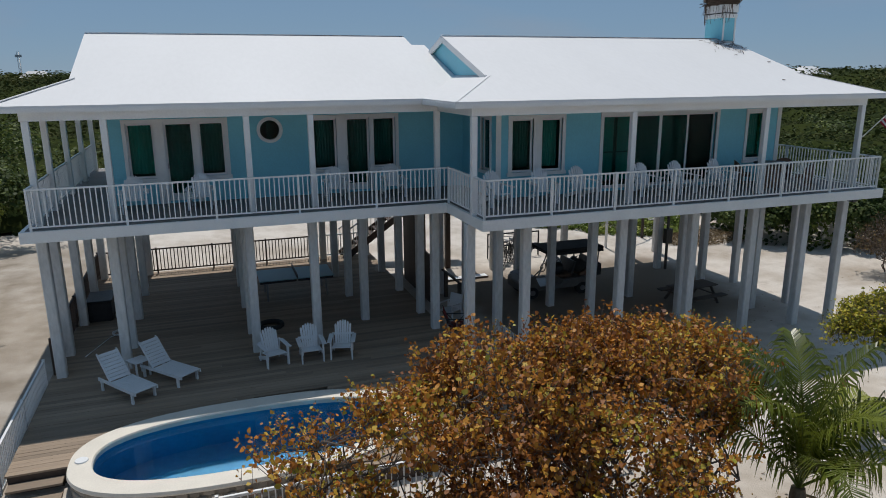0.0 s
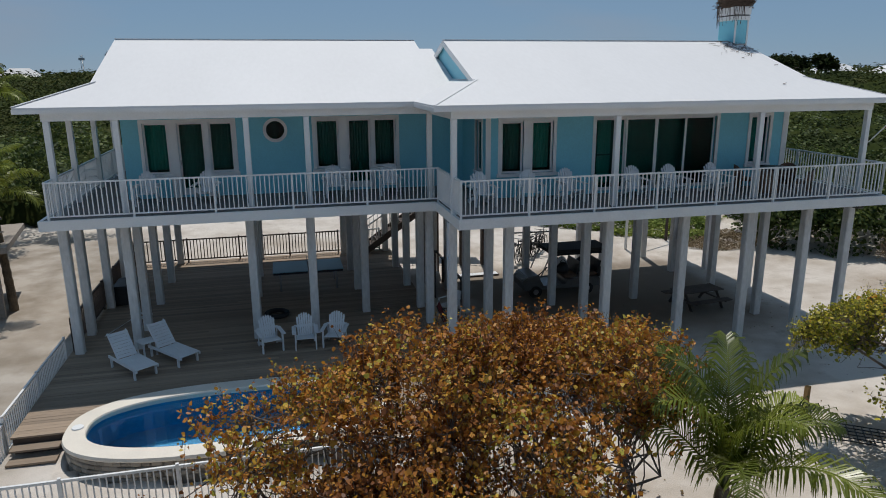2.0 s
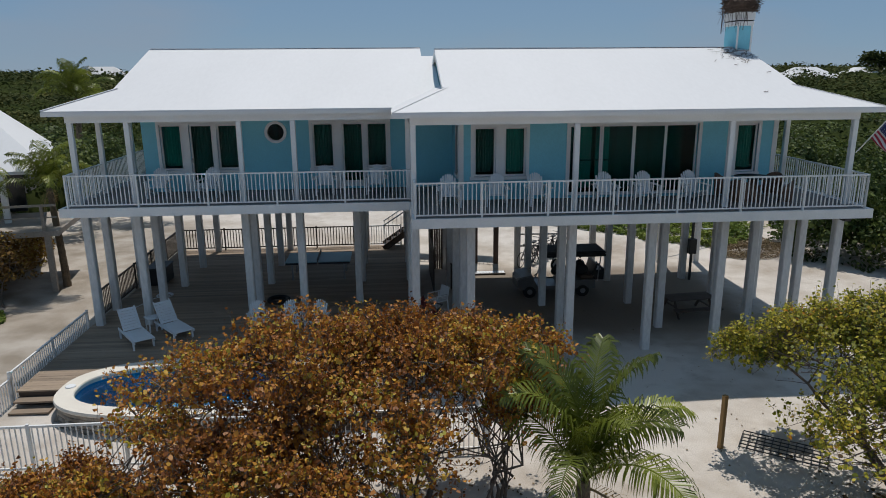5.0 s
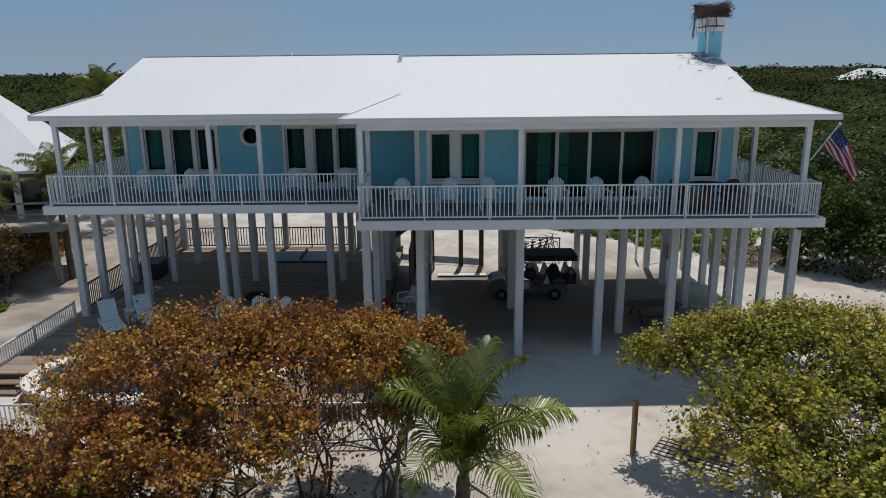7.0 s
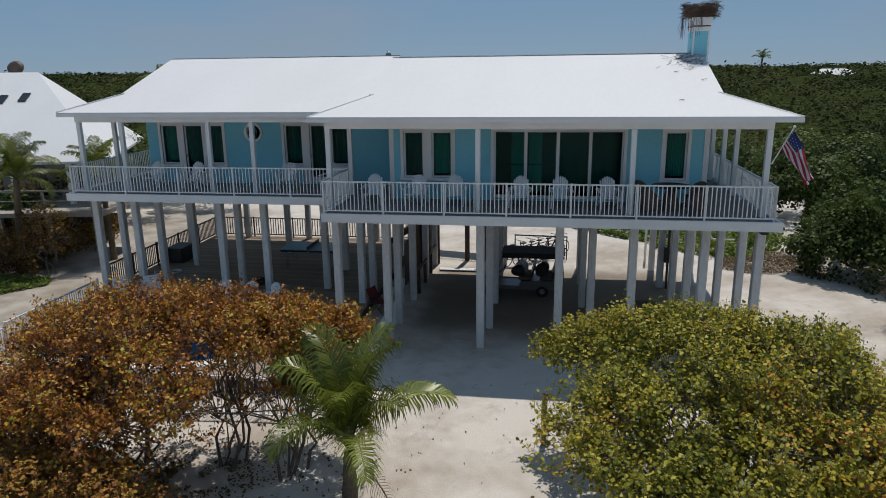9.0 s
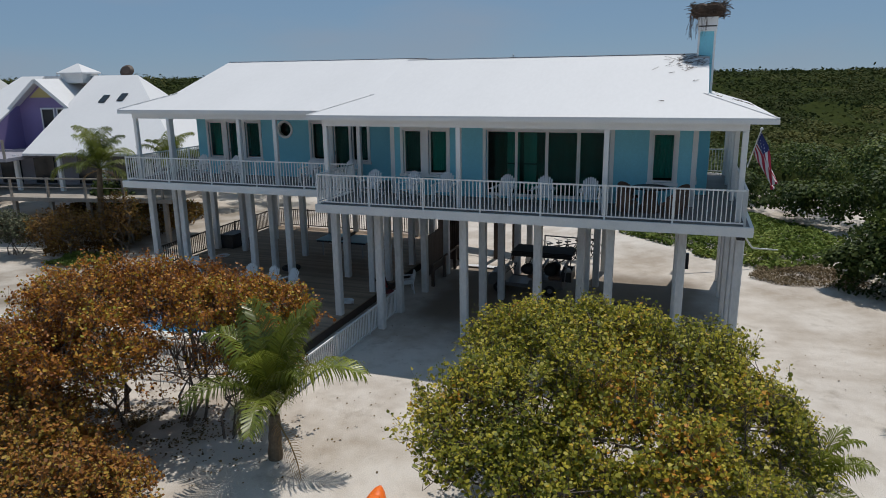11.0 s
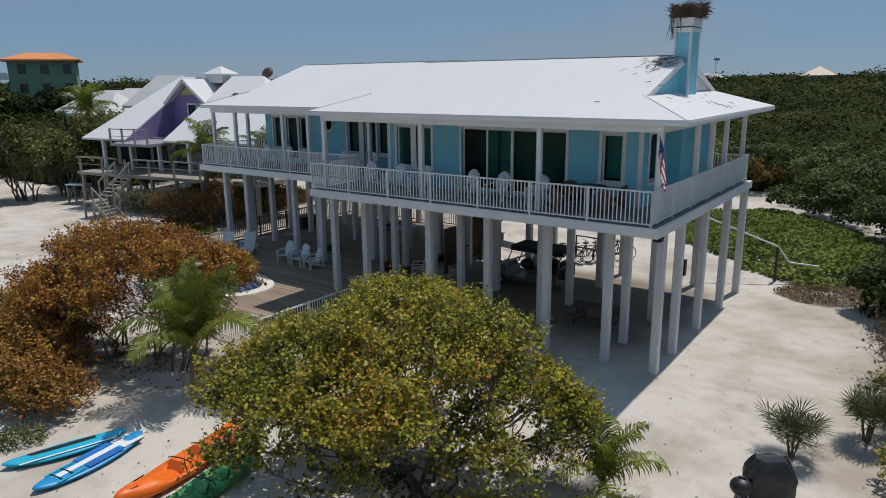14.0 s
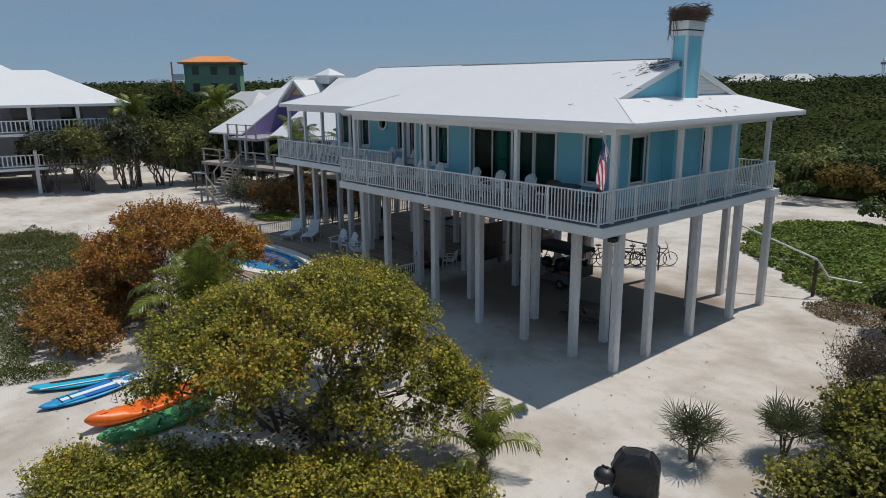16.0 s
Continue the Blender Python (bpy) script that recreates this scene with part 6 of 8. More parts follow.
shrub("sea_grape", "broad sea grape bush with brown and yellow leaves before the pool",
      [(-2.6, -6.4, 2.85, 3.2, 2.0, 1.35), (-0.6, -6.0, 2.85, 1.9, 1.5, 1.1), (-5.4, -6.3, 2.1, 1.6, 1.2, 1.0, 0.25), (-3.2, -8.0, 2.1, 2.6, 1.5, 1.1), (0.6, -6.2, 2.2, 1.2, 1.1, 0.9, 0.8), (0.9, -5.3, 2.7, 1.2, 0.9, 0.85), (-0.4, -4.8, 2.7, 1.5, 0.9, 0.85, 0.9), (-6.3, -5.6, 2.4, 0.9, 0.7, 0.75, 0.2), (-6.7, -7.5, 1.0, 1.3, 1.1, 0.85, 0.9), (-7.7, -6.4, 0.85, 1.2, 0.9, 0.7, 1.2), (-2.2, -6.3, 1.3, 2.6, 1.5, 0.8, 0.06), (0.0, -5.9, 1.4, 1.4, 1.2, 0.8, 0.05), (-4.6, -7.2, 1.2, 1.8, 1.3, 0.9, 0.25)],
      56000, 0.088, M["leaf_brown"], M["bark"], [(-4.6, -7.4), (-3.4, -6.6), (-2.3, -7.2), (-1.2, -6.5), (-0.4, -6.8), (-5.3, -6.8), (0.3, -6.6)], 11, stems=26, low=0.25, shell=0.42, trunk=0.042, gap=-0.07, airy=0.7, inner=0.14, boughs=9, curl=0.8, ragged=0.2)
shrub("undergrowth", "tangled dark brown and green undergrowth below the sea grape",
      [(-5.1, -8.6, 0.8, 1.9, 1.3, 0.75), (-3.4, -9.0, 0.75, 2.0, 1.2, 0.75), (-6.3, -7.6, 0.8, 1.3, 1.1, 0.7, 0.6), (-4.2, -7.4, 0.7, 1.6, 1.1, 0.6, 0.4)],
      12000, 0.09, M["leaf_under"], M["bark"], [(-5.1, -8.6), (-3.4, -9.0), (-6.2, -7.6)], 19, stems=22, low=0.1, shell=0.5, trunk=0.025, gap=-0.15, inner=0.3, boughs=8, cat="bush", ground=0.0)
shrub("sea_grape", "low spreading sea grape with dull russet and green leaves",
      [(-2.0, -10.2, 0.75, 2.2, 1.4, 0.85), (-0.5, -10.1, 0.6, 1.4, 1.0, 0.75), (-4.6, -9.7, 0.9, 1.8, 1.4, 0.95), (-3.0, -9.4, 1.1, 1.7, 1.0, 0.9)],
      17000, 0.1, M["leaf_under"], M["bark"], [(-2.0, -10.0), (-0.8, -10.3), (-4.2, -9.8)], 12, stems=14, low=0.1, shell=0.4, trunk=0.035, cat="bush")
shrub("sea_grape", "broad sea grape tree with yellow-green leaves beside the beach boats",
      [(9.3, -7.0, 2.95, 2.75, 2.5, 1.2), (7.6, -8.3, 2.65, 2.0, 1.9, 1.0), (8.0, -5.6, 3.0, 2.1, 1.5, 0.95), (10.9, -6.2, 2.0, 1.7, 1.6, 0.95), (6.8, -8.3, 2.5, 1.4, 1.3, 0.75, 0.7), (6.3, -4.5, 2.45, 1.0, 0.8, 0.55), (9.6, -9.2, 2.5, 1.9, 1.3, 0.95), (7.6, -3.6, 2.35, 0.9, 0.6, 0.45), (11.9, -5.6, 1.7, 0.9, 0.9, 0.7), (7.5, -9.3, 2.6, 1.25, 1.25, 0.6, 0.9), (7.3, -9.9, 2.6, 0.9, 0.8, 0.4, 0.6), (8.6, -10.2, 2.5, 1.0, 0.8, 0.5, 0.5), (8.0, -10.7, 1.9, 0.7, 0.7, 0.45, 0.35), (9.2, -9.6, 1.7, 1.4, 0.9, 0.5, 0.5), (11.2, -7.6, 1.6, 1.1, 1.0, 0.5, 0.4), (11.8, -6.8, 1.2, 1.2, 1.1, 0.7, 0.4), (7.0, -6.6, 1.5, 1.3, 1.3, 0.7, 0.15)],
      69000, 0.088, M["leaf_green"], M["bark"], [(8.9, -7.3), (9.5, -7.0), (8.4, -6.6), (9.9, -7.9), (8.2, -7.9)], 13, stems=16, low=1.2, shell=0.33, trunk=0.055, gap=-0.08, airy=0.5, inner=0.06, boughs=8, ground=0.1)
shrub("sea_grape", "low sea grape thicket with green leaves on sand",
      [(9.6, -11.0, 0.55, 1.7, 1.1, 0.65), (8.2, -12.4, 0.45, 1.6, 1.0, 0.6), (11.3, -9.6, 0.5, 1.6, 1.1, 0.7), (12.5, -8.0, 0.45, 1.3, 1.0, 0.6), (13.4, -6.7, 0.35, 0.9, 0.8, 0.45), (8.6, -11.3, 0.5, 1.0, 0.8, 0.55), (10.4, -10.0, 0.6, 1.3, 1.0, 0.6), (11.8, -8.6, 0.6, 1.2, 1.0, 0.6)],
      30000, 0.09, M["leaf_green"], M["bark"], [(9.6, -10.9), (8.3, -12.5), (11.2, -9.6)], 14, stems=12, low=0.12, shell=0.45, trunk=0.035, cat="bush", ground=0.1)
shrub("shrub", "open shrub with green and drying leaves on the sand edge",
      [(17.7, 2.1, 0.8, 0.9, 0.9, 0.75), (18.2, 1.0, 0.85, 1.0, 0.9, 0.85), (18.8, 1.7, 1.0, 1.3, 1.2, 1.0), (18.9, -0.1, 0.8, 0.9, 0.9, 0.8), (20.5, 1.0, 1.1, 1.7, 1.6, 1.1)],
      9000, 0.125, M["leaf_edge"], M["bark"], [(17.7, 2.0), (18.8, 1.7), (20.5, 1.0)], 15, stems=20, low=0.12, shell=0.5, trunk=0.03, cat="bush", ground=0.1)
shrub("shrub", "low yellow-green shrub on the sand edge",
      [(18.1, -1.7, 0.55, 0.9, 0.9, 0.55), (19.3, -0.9, 0.75, 1.3, 1.2, 0.75), (21.2, -2.2, 0.9, 1.4, 1.4, 1.0)],
      6800, 0.115, M["leaf_edge"], M["bark"], [(18.2, -1.6), (19.3, -0.9), (21.2, -2.0)], 17, stems=14, low=0.12, shell=0.5, trunk=0.028, cat="bush", ground=0.1)
shrub("shrub", "low yellow-green shrub before the white fence",
      [(-8.5, -6.2, 0.5, 1.2, 0.8, 0.6), (-7.1, -6.9, 0.55, 1.1, 0.8, 0.7)],
      3600, 0.085, M["leaf_green"], M["bark"], [(-8.5, -6.2), (-7.2, -6.8)], 18, stems=8, low=0.0, shell=0.5, trunk=0.02, cat="bush", ground=-0.05)
shrub("shrub", "dry open shrub with bare twigs by the driveway",
      [(17.5, 2.9, 1.4, 0.95, 0.9, 1.0), (18.3, 3.2, 1.6, 1.2, 1.1, 1.1), (18.1, 4.2, 1.5, 1.1, 1.0, 1.0), (17.3, 4.2, 1.3, 0.9, 0.9, 0.8), (19.8, 4.4, 1.4, 1.5, 1.4, 1.2)],
      3400, 0.085, M["leaf_dry"], M["bark"], [(17.7, 3.0), (18.4, 3.4), (18.4, 4.2), (19.8, 4.5)], 16, stems=26, low=0.15, shell=0.6, leaves=2, trunk=0.028, cat="bush", sprig=0.6, boughs=12, ground=0.1)


def frond(bm, root, az, lift, length, droop, width, rs, n=0, leaf=0.0):
    """One feather frond: an arched rib, bare at its foot, with two rows of long drooping leaflets."""
    n, leaf = n or int(25 * length), leaf or max(0.0125 * length, 0.028)
    dx, dy = math.cos(az), math.sin(az)
    pts, tilt, p = [], lift, Vector(root)
    for k in range(n + 1):
        pts.append(p.copy())
        t = k / n
        tilt = lift - droop * 2.5 * t ** 2.0
        p += Vector((dx * math.cos(tilt), dy * math.cos(tilt), math.sin(tilt))) * (length / n)
    rib = pts[::4] + ([pts[-1]] if n % 4 else [])
    tube(bm, rib, [0.024 * (1 - 0.85 * i / len(rib)) + 0.003 for i in range(len(rib))], 5)
    flat = Vector((-dy, dx, 0))
    roll = rs.uniform(-0.5, 0.5)
    for k in range(max(3, n // 7), n + 1):
        t = k / n
        d = (pts[k] - pts[k - 1]).normalized()
        over = flat.cross(d) * -1
        side = flat * math.cos(roll) + over * math.sin(roll)
        face = over * math.cos(roll) - flat * math.sin(roll)
        ll = width * (math.sin(math.pi * min(1, 0.16 + t * 0.80)) ** 0.55)
        for q in (-1, 1):
            lq = ll * rs.uniform(0.85, 1.12)
            way = (d * (0.45 + 0.5 * t) + side * q * rs.uniform(0.75, 0.95) + face * rs.uniform(0.1, 0.4)).normalized()
            fall = rs.uniform(0.6, 1.5)
            mid = pts[k] + way * lq * 0.5
            low = mid + (way + Vector((0, 0, -fall))).normalized() * lq * 0.3
            tip = low + (way + Vector((0, 0, -fall * 2.6))).normalized() * lq * 0.24
            w = d * leaf
            v = [bm.verts.new(c) for c in (pts[k] - w * 0.4, pts[k] + w * 0.4, mid + w * 0.62, mid - w * 0.62, low + w * 0.4, low - w * 0.4, tip)]
            bm.faces.new((v[0], v[1], v[2], v[3]))
            bm.faces.new((v[3], v[2], v[4], v[5]))
            bm.faces.new((v[5], v[4], v[6]))


def palm(label, loc, trunk_h, fronds, length, seed, lean=(0, 0), dry=3, r=0.11, group="", spread=70):
    rs = np.random.RandomState(seed)
    p = thing("palm", label, "palm", group, loc=loc)
    bm = bmesh.new()
    n = max(4, int(trunk_h / 0.16))
    pts = [(lean[0] * (k / n) ** 1.5, lean[1] * (k / n) ** 1.5, trunk_h * k / n - 0.1 * (k == 0)) for k in range(n + 1)]
    tube(bm, pts, [r * (1.3 - 0.4 * k / n + (0.12 if k % 2 else 0)) for k in range(n + 1)], 12)
    part("trunk", bm, M["palmbark"], p, "ringed brown trunk with old leaf bases")
    top = (lean[0], lean[1], trunk_h)
    for k in range(fronds):
        bm = bmesh.new()
        t = k / fronds
        frond(bm, top, k * 2.399 + rs.uniform(-0.2, 0.2), radians(88 - spread * t ** 1.4 + rs.uniform(-6, 6)), length * rs.uniform(0.85, 1.05), (0.5 + 0.22 * t) * rs.uniform(0.8, 1.2), length * 0.29, rs)
        part("frond", bm, M["palm"], p)
    for k in range(dry):
        bm = bmesh.new()
        frond(bm, (top[0], top[1], trunk_h - 0.1), rs.uniform(0, math.tau), radians(-10), length * 0.6, 0.5, length * 0.14, rs, n=26, leaf=0.012)
        part("dead_frond", bm, M["straw"], p, "dry hanging frond")
    return p


palm("young coconut palm with arching green fronds on sand", (1.75, -7.24, SAND), 1.05, 11, 2.8, 21, (0.03, 0.05), 1, 0.125, "", 48)
palm("small coconut palm with green fronds beside the sea grape", (12.85, -5.45, SAND - 0.02), 0.25, 11, 1.75, 22, (0, 0), 1, 0.09, "", 50)


def fan_palm(label, loc, heads, seed, h=0.55, r=0.46):
    """A clump of thin stems, each with round fan leaves of stiff narrow blades on bare stalks."""
    rs = np.random.RandomState(seed)
    y = thing("fan_palm", label, "palm", "fan palms", loc=loc)
    for k in range(heads):
        a = k * 2.4 + rs.uniform(-0.3, 0.3)
        out = 0.16 * (k > 0)
        hx, hy = out * math.cos(a), out * math.sin(a)
        hh = h * rs.uniform(0.7, 1.15)
        bm = bmesh.new()
        tube(bm, [(hx * 0.2, hy * 0.2, -0.05), (hx * 0.7, hy * 0.7, hh * 0.5), (hx, hy, hh)], [0.035, 0.03, 0.026], 7)
        part("stem", bm, M["palmbark"], y)
        for f in range(8):
            az = f * 0.785 + rs.uniform(-0.4, 0.4) + k
            el = radians(rs.uniform(5, 80))
            d = Vector((math.cos(az) * math.cos(el), math.sin(az) * math.cos(el), math.sin(el)))
            o = Vector((hx, hy, hh))
            c = o + d * rs.uniform(0.3, 0.62)
            side = d.cross(Vector((0, 0, 1))).normalized()
            up = side.cross(d)
            bm = bmesh.new()
            bar(bm, o, c, 0.012)
            blades = 18
            for b in range(blades):
                q = radians(-135 + 270 * b / (blades - 1)) + rs.uniform(-0.04, 0.04)
                e = d * math.cos(q) + side * math.sin(q) + up * rs.uniform(-0.05, 0.3)
                L = r * (0.72 + 0.28 * math.cos(q / 1.6)) * rs.uniform(0.9, 1.1)
                w = e.cross(up).normalized() * 0.014
                mid, tip = c + e * L * 0.55, c + e * L + Vector((0, 0, -0.08 * L))
                v = [bm.verts.new(p) for p in (c - w * 0.3, c + w * 0.3, mid + w, mid - w, tip)]
                bm.faces.new((v[0], v[1], v[2], v[3]))
                bm.faces.new((v[3], v[2], v[4]))
            part("fan_leaf", bm, M["yucca"], y, "round fan of stiff dark green blades")


fan_palm("clump of dark green fan palms on open sand", (15.72, -1.75, SAND), 4, 31, 0.42, 0.5)
fan_palm("clump of dark green fan palms at the sand edge", (17.0, -0.05, SAND), 4, 32, 0.45, 0.52)
fan_palm("clump of dark green fan palms among shrubs", (17.9, 0.75, SAND), 4, 33, 0.55, 0.46)
fan_palm("low clump of fan palms among shrubs", (18.75, -0.75, SAND), 6, 34, 0.3, 0.6)


def bed(name, label, n, size, material, place, seed, cat, aspect=1.0, tilt=0.5, sides=5):
    """Leaves spread over a place(rs) that returns a point and a normal: one object of stuff."""
    rs = np.random.RandomState(seed)
    c, nn = [], []
    while len(c) < n:
        q = place(rs)
        if q is None:
            continue
        c.append(q[0])
        nn.append(q[1])
    me = leaf_mesh(name, c, np.array(nn) + rs.normal(0, tilt, (n, 3)), size * rs.uniform(0.6, 1.3, n), material, sides, aspect, seed=seed)
    return tagged(new(name, me), label, cat, kind="stuff")


def in_poly(x, y, poly):
    ins = False
    for (x0, y0), (x1, y1) in zip(poly, poly[1:] + poly[:1]):
        if (y0 > y) != (y1 > y) and x < (x1 - x0) * (y - y0) / (y1 - y0) + x0:
            ins = not ins
    return ins


def mound(poly, x0, x1, y0, y1, top, rough=0.5, sc=0.5, seed=0, edge=1.2, base=0.0, lip=0.25, under=0.5):
    """Points over a bumpy mound that fills a plan polygon; low at its edge."""
    def place(rs):
        x, y = rs.uniform(x0, x1), rs.uniform(y0, y1)
        if not in_poly(x + 1.1 * lump((x, y, 4), 0.55, seed), y + 1.1 * lump((x, y, 9), 0.55, seed), poly):
            return None
        inner = sum(in_poly(x + edge * a, y + edge * b, poly) for a, b in ((1, 0), (-1, 0), (0, 1), (0, -1))) / 4
        h = top * (lip + (1 - lip) * inner) * (1 + rough * lump((x, y, 0), sc, seed) + 0.25 * lump((x, y, 1), sc * 3.5, seed))
        e = 0.3
        gxn = lump((x + e, y, 0), sc, seed) - lump((x - e, y, 0), sc, seed)
        gyn = lump((x, y + e, 0), sc, seed) - lump((x, y - e, 0), sc, seed)
        z = SAND + base + h * (1 - (0.5 * rs.rand() ** 3 if inner > 0.9 else rs.rand() * under * 1.9))
        return (x, y, max(z, SAND + 0.02)), (-gxn * top * 1.2, -gyn * top * 1.2, 0.8)
    return place


DUNE = [(8.2, 16.4), (10.0, 15.3), (12.1, 13.7), (13.2, 12.0), (15.5, 12.5), (17.5, 15), (18, 19), (16, 22), (13, 26), (9.5, 28.5), (7, 27), (5.6, 22)]
bed("dune_cover", "bright green creeping ground cover on the dune", 26000, 0.15, M["leaf_cover"], mound(DUNE, 5, 20, 11, 30, 0.45, 0.6, 0.5, 41), 41, "ground cover")
SCRUB = [(12.7, 11.3), (14.0, 10.2), (16.5, 9.6), (18, 10.5), (17.5, 13.5), (14.5, 13.2), (12.8, 12.4)]
bed("dry_scrub", "dry brown scrub at the driveway edge", 11000, 0.09, M["leaf_tan"], mound(SCRUB, 12, 19, 9, 14, 0.32, 0.6, 0.9, 42), 42, "scrub", 0.5)
HEDGE = [(15.7, 10.2), (16.9, 8.3), (18.4, 7.1), (20.4, 6.4), (24, 6.0), (30, 9), (32, 18), (28, 26), (21, 24), (19, 18), (17.4, 13.2)]
bed("hedge", "tall dark green sea grape hedge along the driveway", 64000, 0.16, M["leaf_hedge"], mound(HEDGE, 14, 33, 5, 27, 2.9, 0.35, 0.45, 43, 0.8, 0, 0.5, 0.5), 43, "hedge", 0.9, 0.7, 6)
RIGHT = [(21, -7), (27, -9), (34, -3), (34, 6), (23, 5.2), (20.8, 2.5)]
bed("hedge", "dense green shrubs beyond the sand edge", 24000, 0.2, M["leaf_hedge"], mound(RIGHT, 20, 35, -10, 7, 1.6, 0.4, 0.5, 44, 1.0), 44, "hedge", 0.9, 0.7, 6)
GRASS = [(-21, -6.8), (-16.6, -6.0), (-10.5, -6.9), (-6.8, -7.9), (-4.8, -9.4), (-1.4, -11.4), (0.4, -11.1), (1.5, -11.4), (0.5, -12.6), (-4, -12.8), (-8.5, -13), (-20, -13)]
bed("beach_grass", "olive grass and creepers on the beach edge", 78000, 0.12, M["leaf_grass"], mound(GRASS, -22, 2, -13, -5, 0.65, 0.7, 0.9, 45), 45, "grass", 0.3, 0.9, 4)
LEFTS = [(-16.2, 6.4), (-16.6, 10), (-18.0, 15.5), (-24, 16), (-24, 9), (-19, 5.4)]
bed("scrub", "rusty sea grape scrub beside the sandy path", 17000, 0.12, M["leaf_rust"], mound(LEFTS, -25, -14, 4, 17, 1.5, 0.6, 0.5, 46), 46, "scrub", 0.9, 0.8, 6)
LEFTG = [(-18, 3.4), (-15.4, 3.9), (-14.7, 5.2), (-15.4, 6.2), (-18, 5.8)]
bed("scrub", "green creepers beside the sandy path", 5000, 0.10, M["leaf_cover"], mound(LEFTG, -19, -13, 2, 7, 0.3, 0.6, 0.8, 47), 47, "ground cover", 0.6)
bed("leaf_litter", "fallen brown leaves on the sand", 560, 0.05, M["leaf_dry"], lambda rs: ((lambda x, y: ((x, y, hill(x, y) + 0.02), (0, 0, 1)))(rs.uniform(-5, 18), rs.uniform(-12, 5)) if rs.rand() < 0.9 else None), 48, "leaves", 0.8, 0.25)


def under_tree(cx, cy, rx, ry):
    """Points on the sand, thick at the middle of an oval and thin at its edge."""
    def place(rs):
        a, r = rs.uniform(0, math.tau), abs(rs.normal(0, 0.55))
        x, y = cx + rx * r * math.cos(a), cy + ry * r * math.sin(a)
        return ((x, y, hill(x, y) + rs.uniform(0.008, 0.03)), (0, 0, 1)) if r < 1.5 and lump((x, y, 3), 1.6, 49) > -0.25 else None
    return place


bed("leaf_litter", "fallen brown leaves under the sea grape", 1900, 0.06, M["leaf_dry"], under_tree(-2.2, -6.9, 3.6, 2.0), 52, "leaves", 0.85, 0.35, 6)
bed("leaf_litter", "fallen dry leaves under the green sea grape", 700, 0.09, M["leaf_dry"], under_tree(8.9, -7.3, 2.6, 2.2), 53, "leaves", 0.85, 0.35, 6)


def crowns(name, label, ells, per, size, material, seed, cat, flat=0.3, stir=0.3):
    """Leafy crowns as one mass of stuff: each ellipsoid is broken into smaller knobs set with leaves."""
    rs = np.random.RandomState(seed)
    e = np.asarray(ells, float)
    knobs = 6
    kc = np.repeat(e, knobs, axis=0)
    d = rs.normal(size=(len(kc), 3))
    d /= np.linalg.norm(d, axis=1, keepdims=True)
    d[:, 2] = np.abs(d[:, 2]) * 0.9 - 0.1
    kc[:, :3] += d * kc[:, 3:] * 0.62
    kc[:, 3:] *= rs.uniform(0.38, 0.62, (len(kc), 1))
    sz = np.repeat(np.repeat(np.asarray(size, float), knobs), per // knobs)
    kc = np.repeat(kc, per // knobs, axis=0)
    d = rs.normal(size=(len(kc), 3))
    d /= np.linalg.norm(d, axis=1, keepdims=True)
    d[:, 2] = np.where(d[:, 2] < -0.3, -d[:, 2], d[:, 2])
    p = kc[:, :3] + d * kc[:, 3:] * rs.uniform(0.75, 1.1, (len(kc), 1))
    p[:, 2] = np.maximum(p[:, 2], 0.2)
    me = leaf_mesh(name, p, d + np.array([0, 0, flat]) + rs.normal(0, stir, (len(kc), 3)), sz * rs.uniform(0.6, 1.3, len(kc)), material, 5, 0.85, seed=seed)
    return tagged(new(name, me), label, cat, kind="stuff")


# trees behind the dune and beside the driveway
crowns("thicket", "dark green sea grape trees round the yard", [(16.5, 10.2, 1.0, 1.2, 1.1, 1.1), (17.4, 8.9, 1.1, 1.2, 1.1, 1.2), (18.6, 8.0, 1.2, 1.3, 1.1, 1.3), (20.0, 7.3, 1.3, 1.4, 1.2, 1.4), (21.6, 6.9, 1.3, 1.5, 1.2, 1.4), (17.8, 10.0, 1.8, 1.5, 1.4, 1.5), (-18.6, 9.6, 2.0, 1.5, 1.3, 2.0), (-18.9, 12.6, 2.2, 1.8, 1.6, 2.2), (-19.4, 16.0, 2.4, 1.9, 1.8, 2.4), (-18.6, 19.4, 2.6, 2.0, 1.9, 2.6), (-17.8, 22.6, 3.0, 2.2, 2.0, 2.8), (-17.2, 26.6, 3.4, 2.6, 2.4, 3.4), (-15.6, 22.0, 2.0, 1.8, 1.7, 1.9), (15.6, 22.6, 1.3, 1.7, 1.5, 1.4), (17.6, 21.6, 1.7, 1.9, 1.7, 1.8), (14.0, 25.3, 1.4, 1.7, 1.6, 1.5), (19.8, 19.6, 2.0, 2.0, 1.9, 2.0), (16.5, 25.5, 2.3, 2.2, 2.0, 2.2), (20.0, 24.0, 2.6, 2.5, 2.2, 2.4), (13.0, 28.5, 1.9, 2.2, 2.0, 1.9), (11.2, 29.6, 1.4, 1.7, 1.6, 1.4), (11.4, 32.4, 1.9, 2.0, 1.9, 1.9), (14.6, 31.0, 2.2, 2.3, 2.0, 2.1), (22.5, 21.0, 2.6, 2.4, 2.2, 2.5), (17.0, 29.0, 2.4, 2.6, 2.4, 2.3), (21.5, 16.8, 2.1, 2.0, 1.9, 1.9)], 1200, [0.15] * 6 + [0.18] * 20, M["leaf_hedge"], 57, "trees")
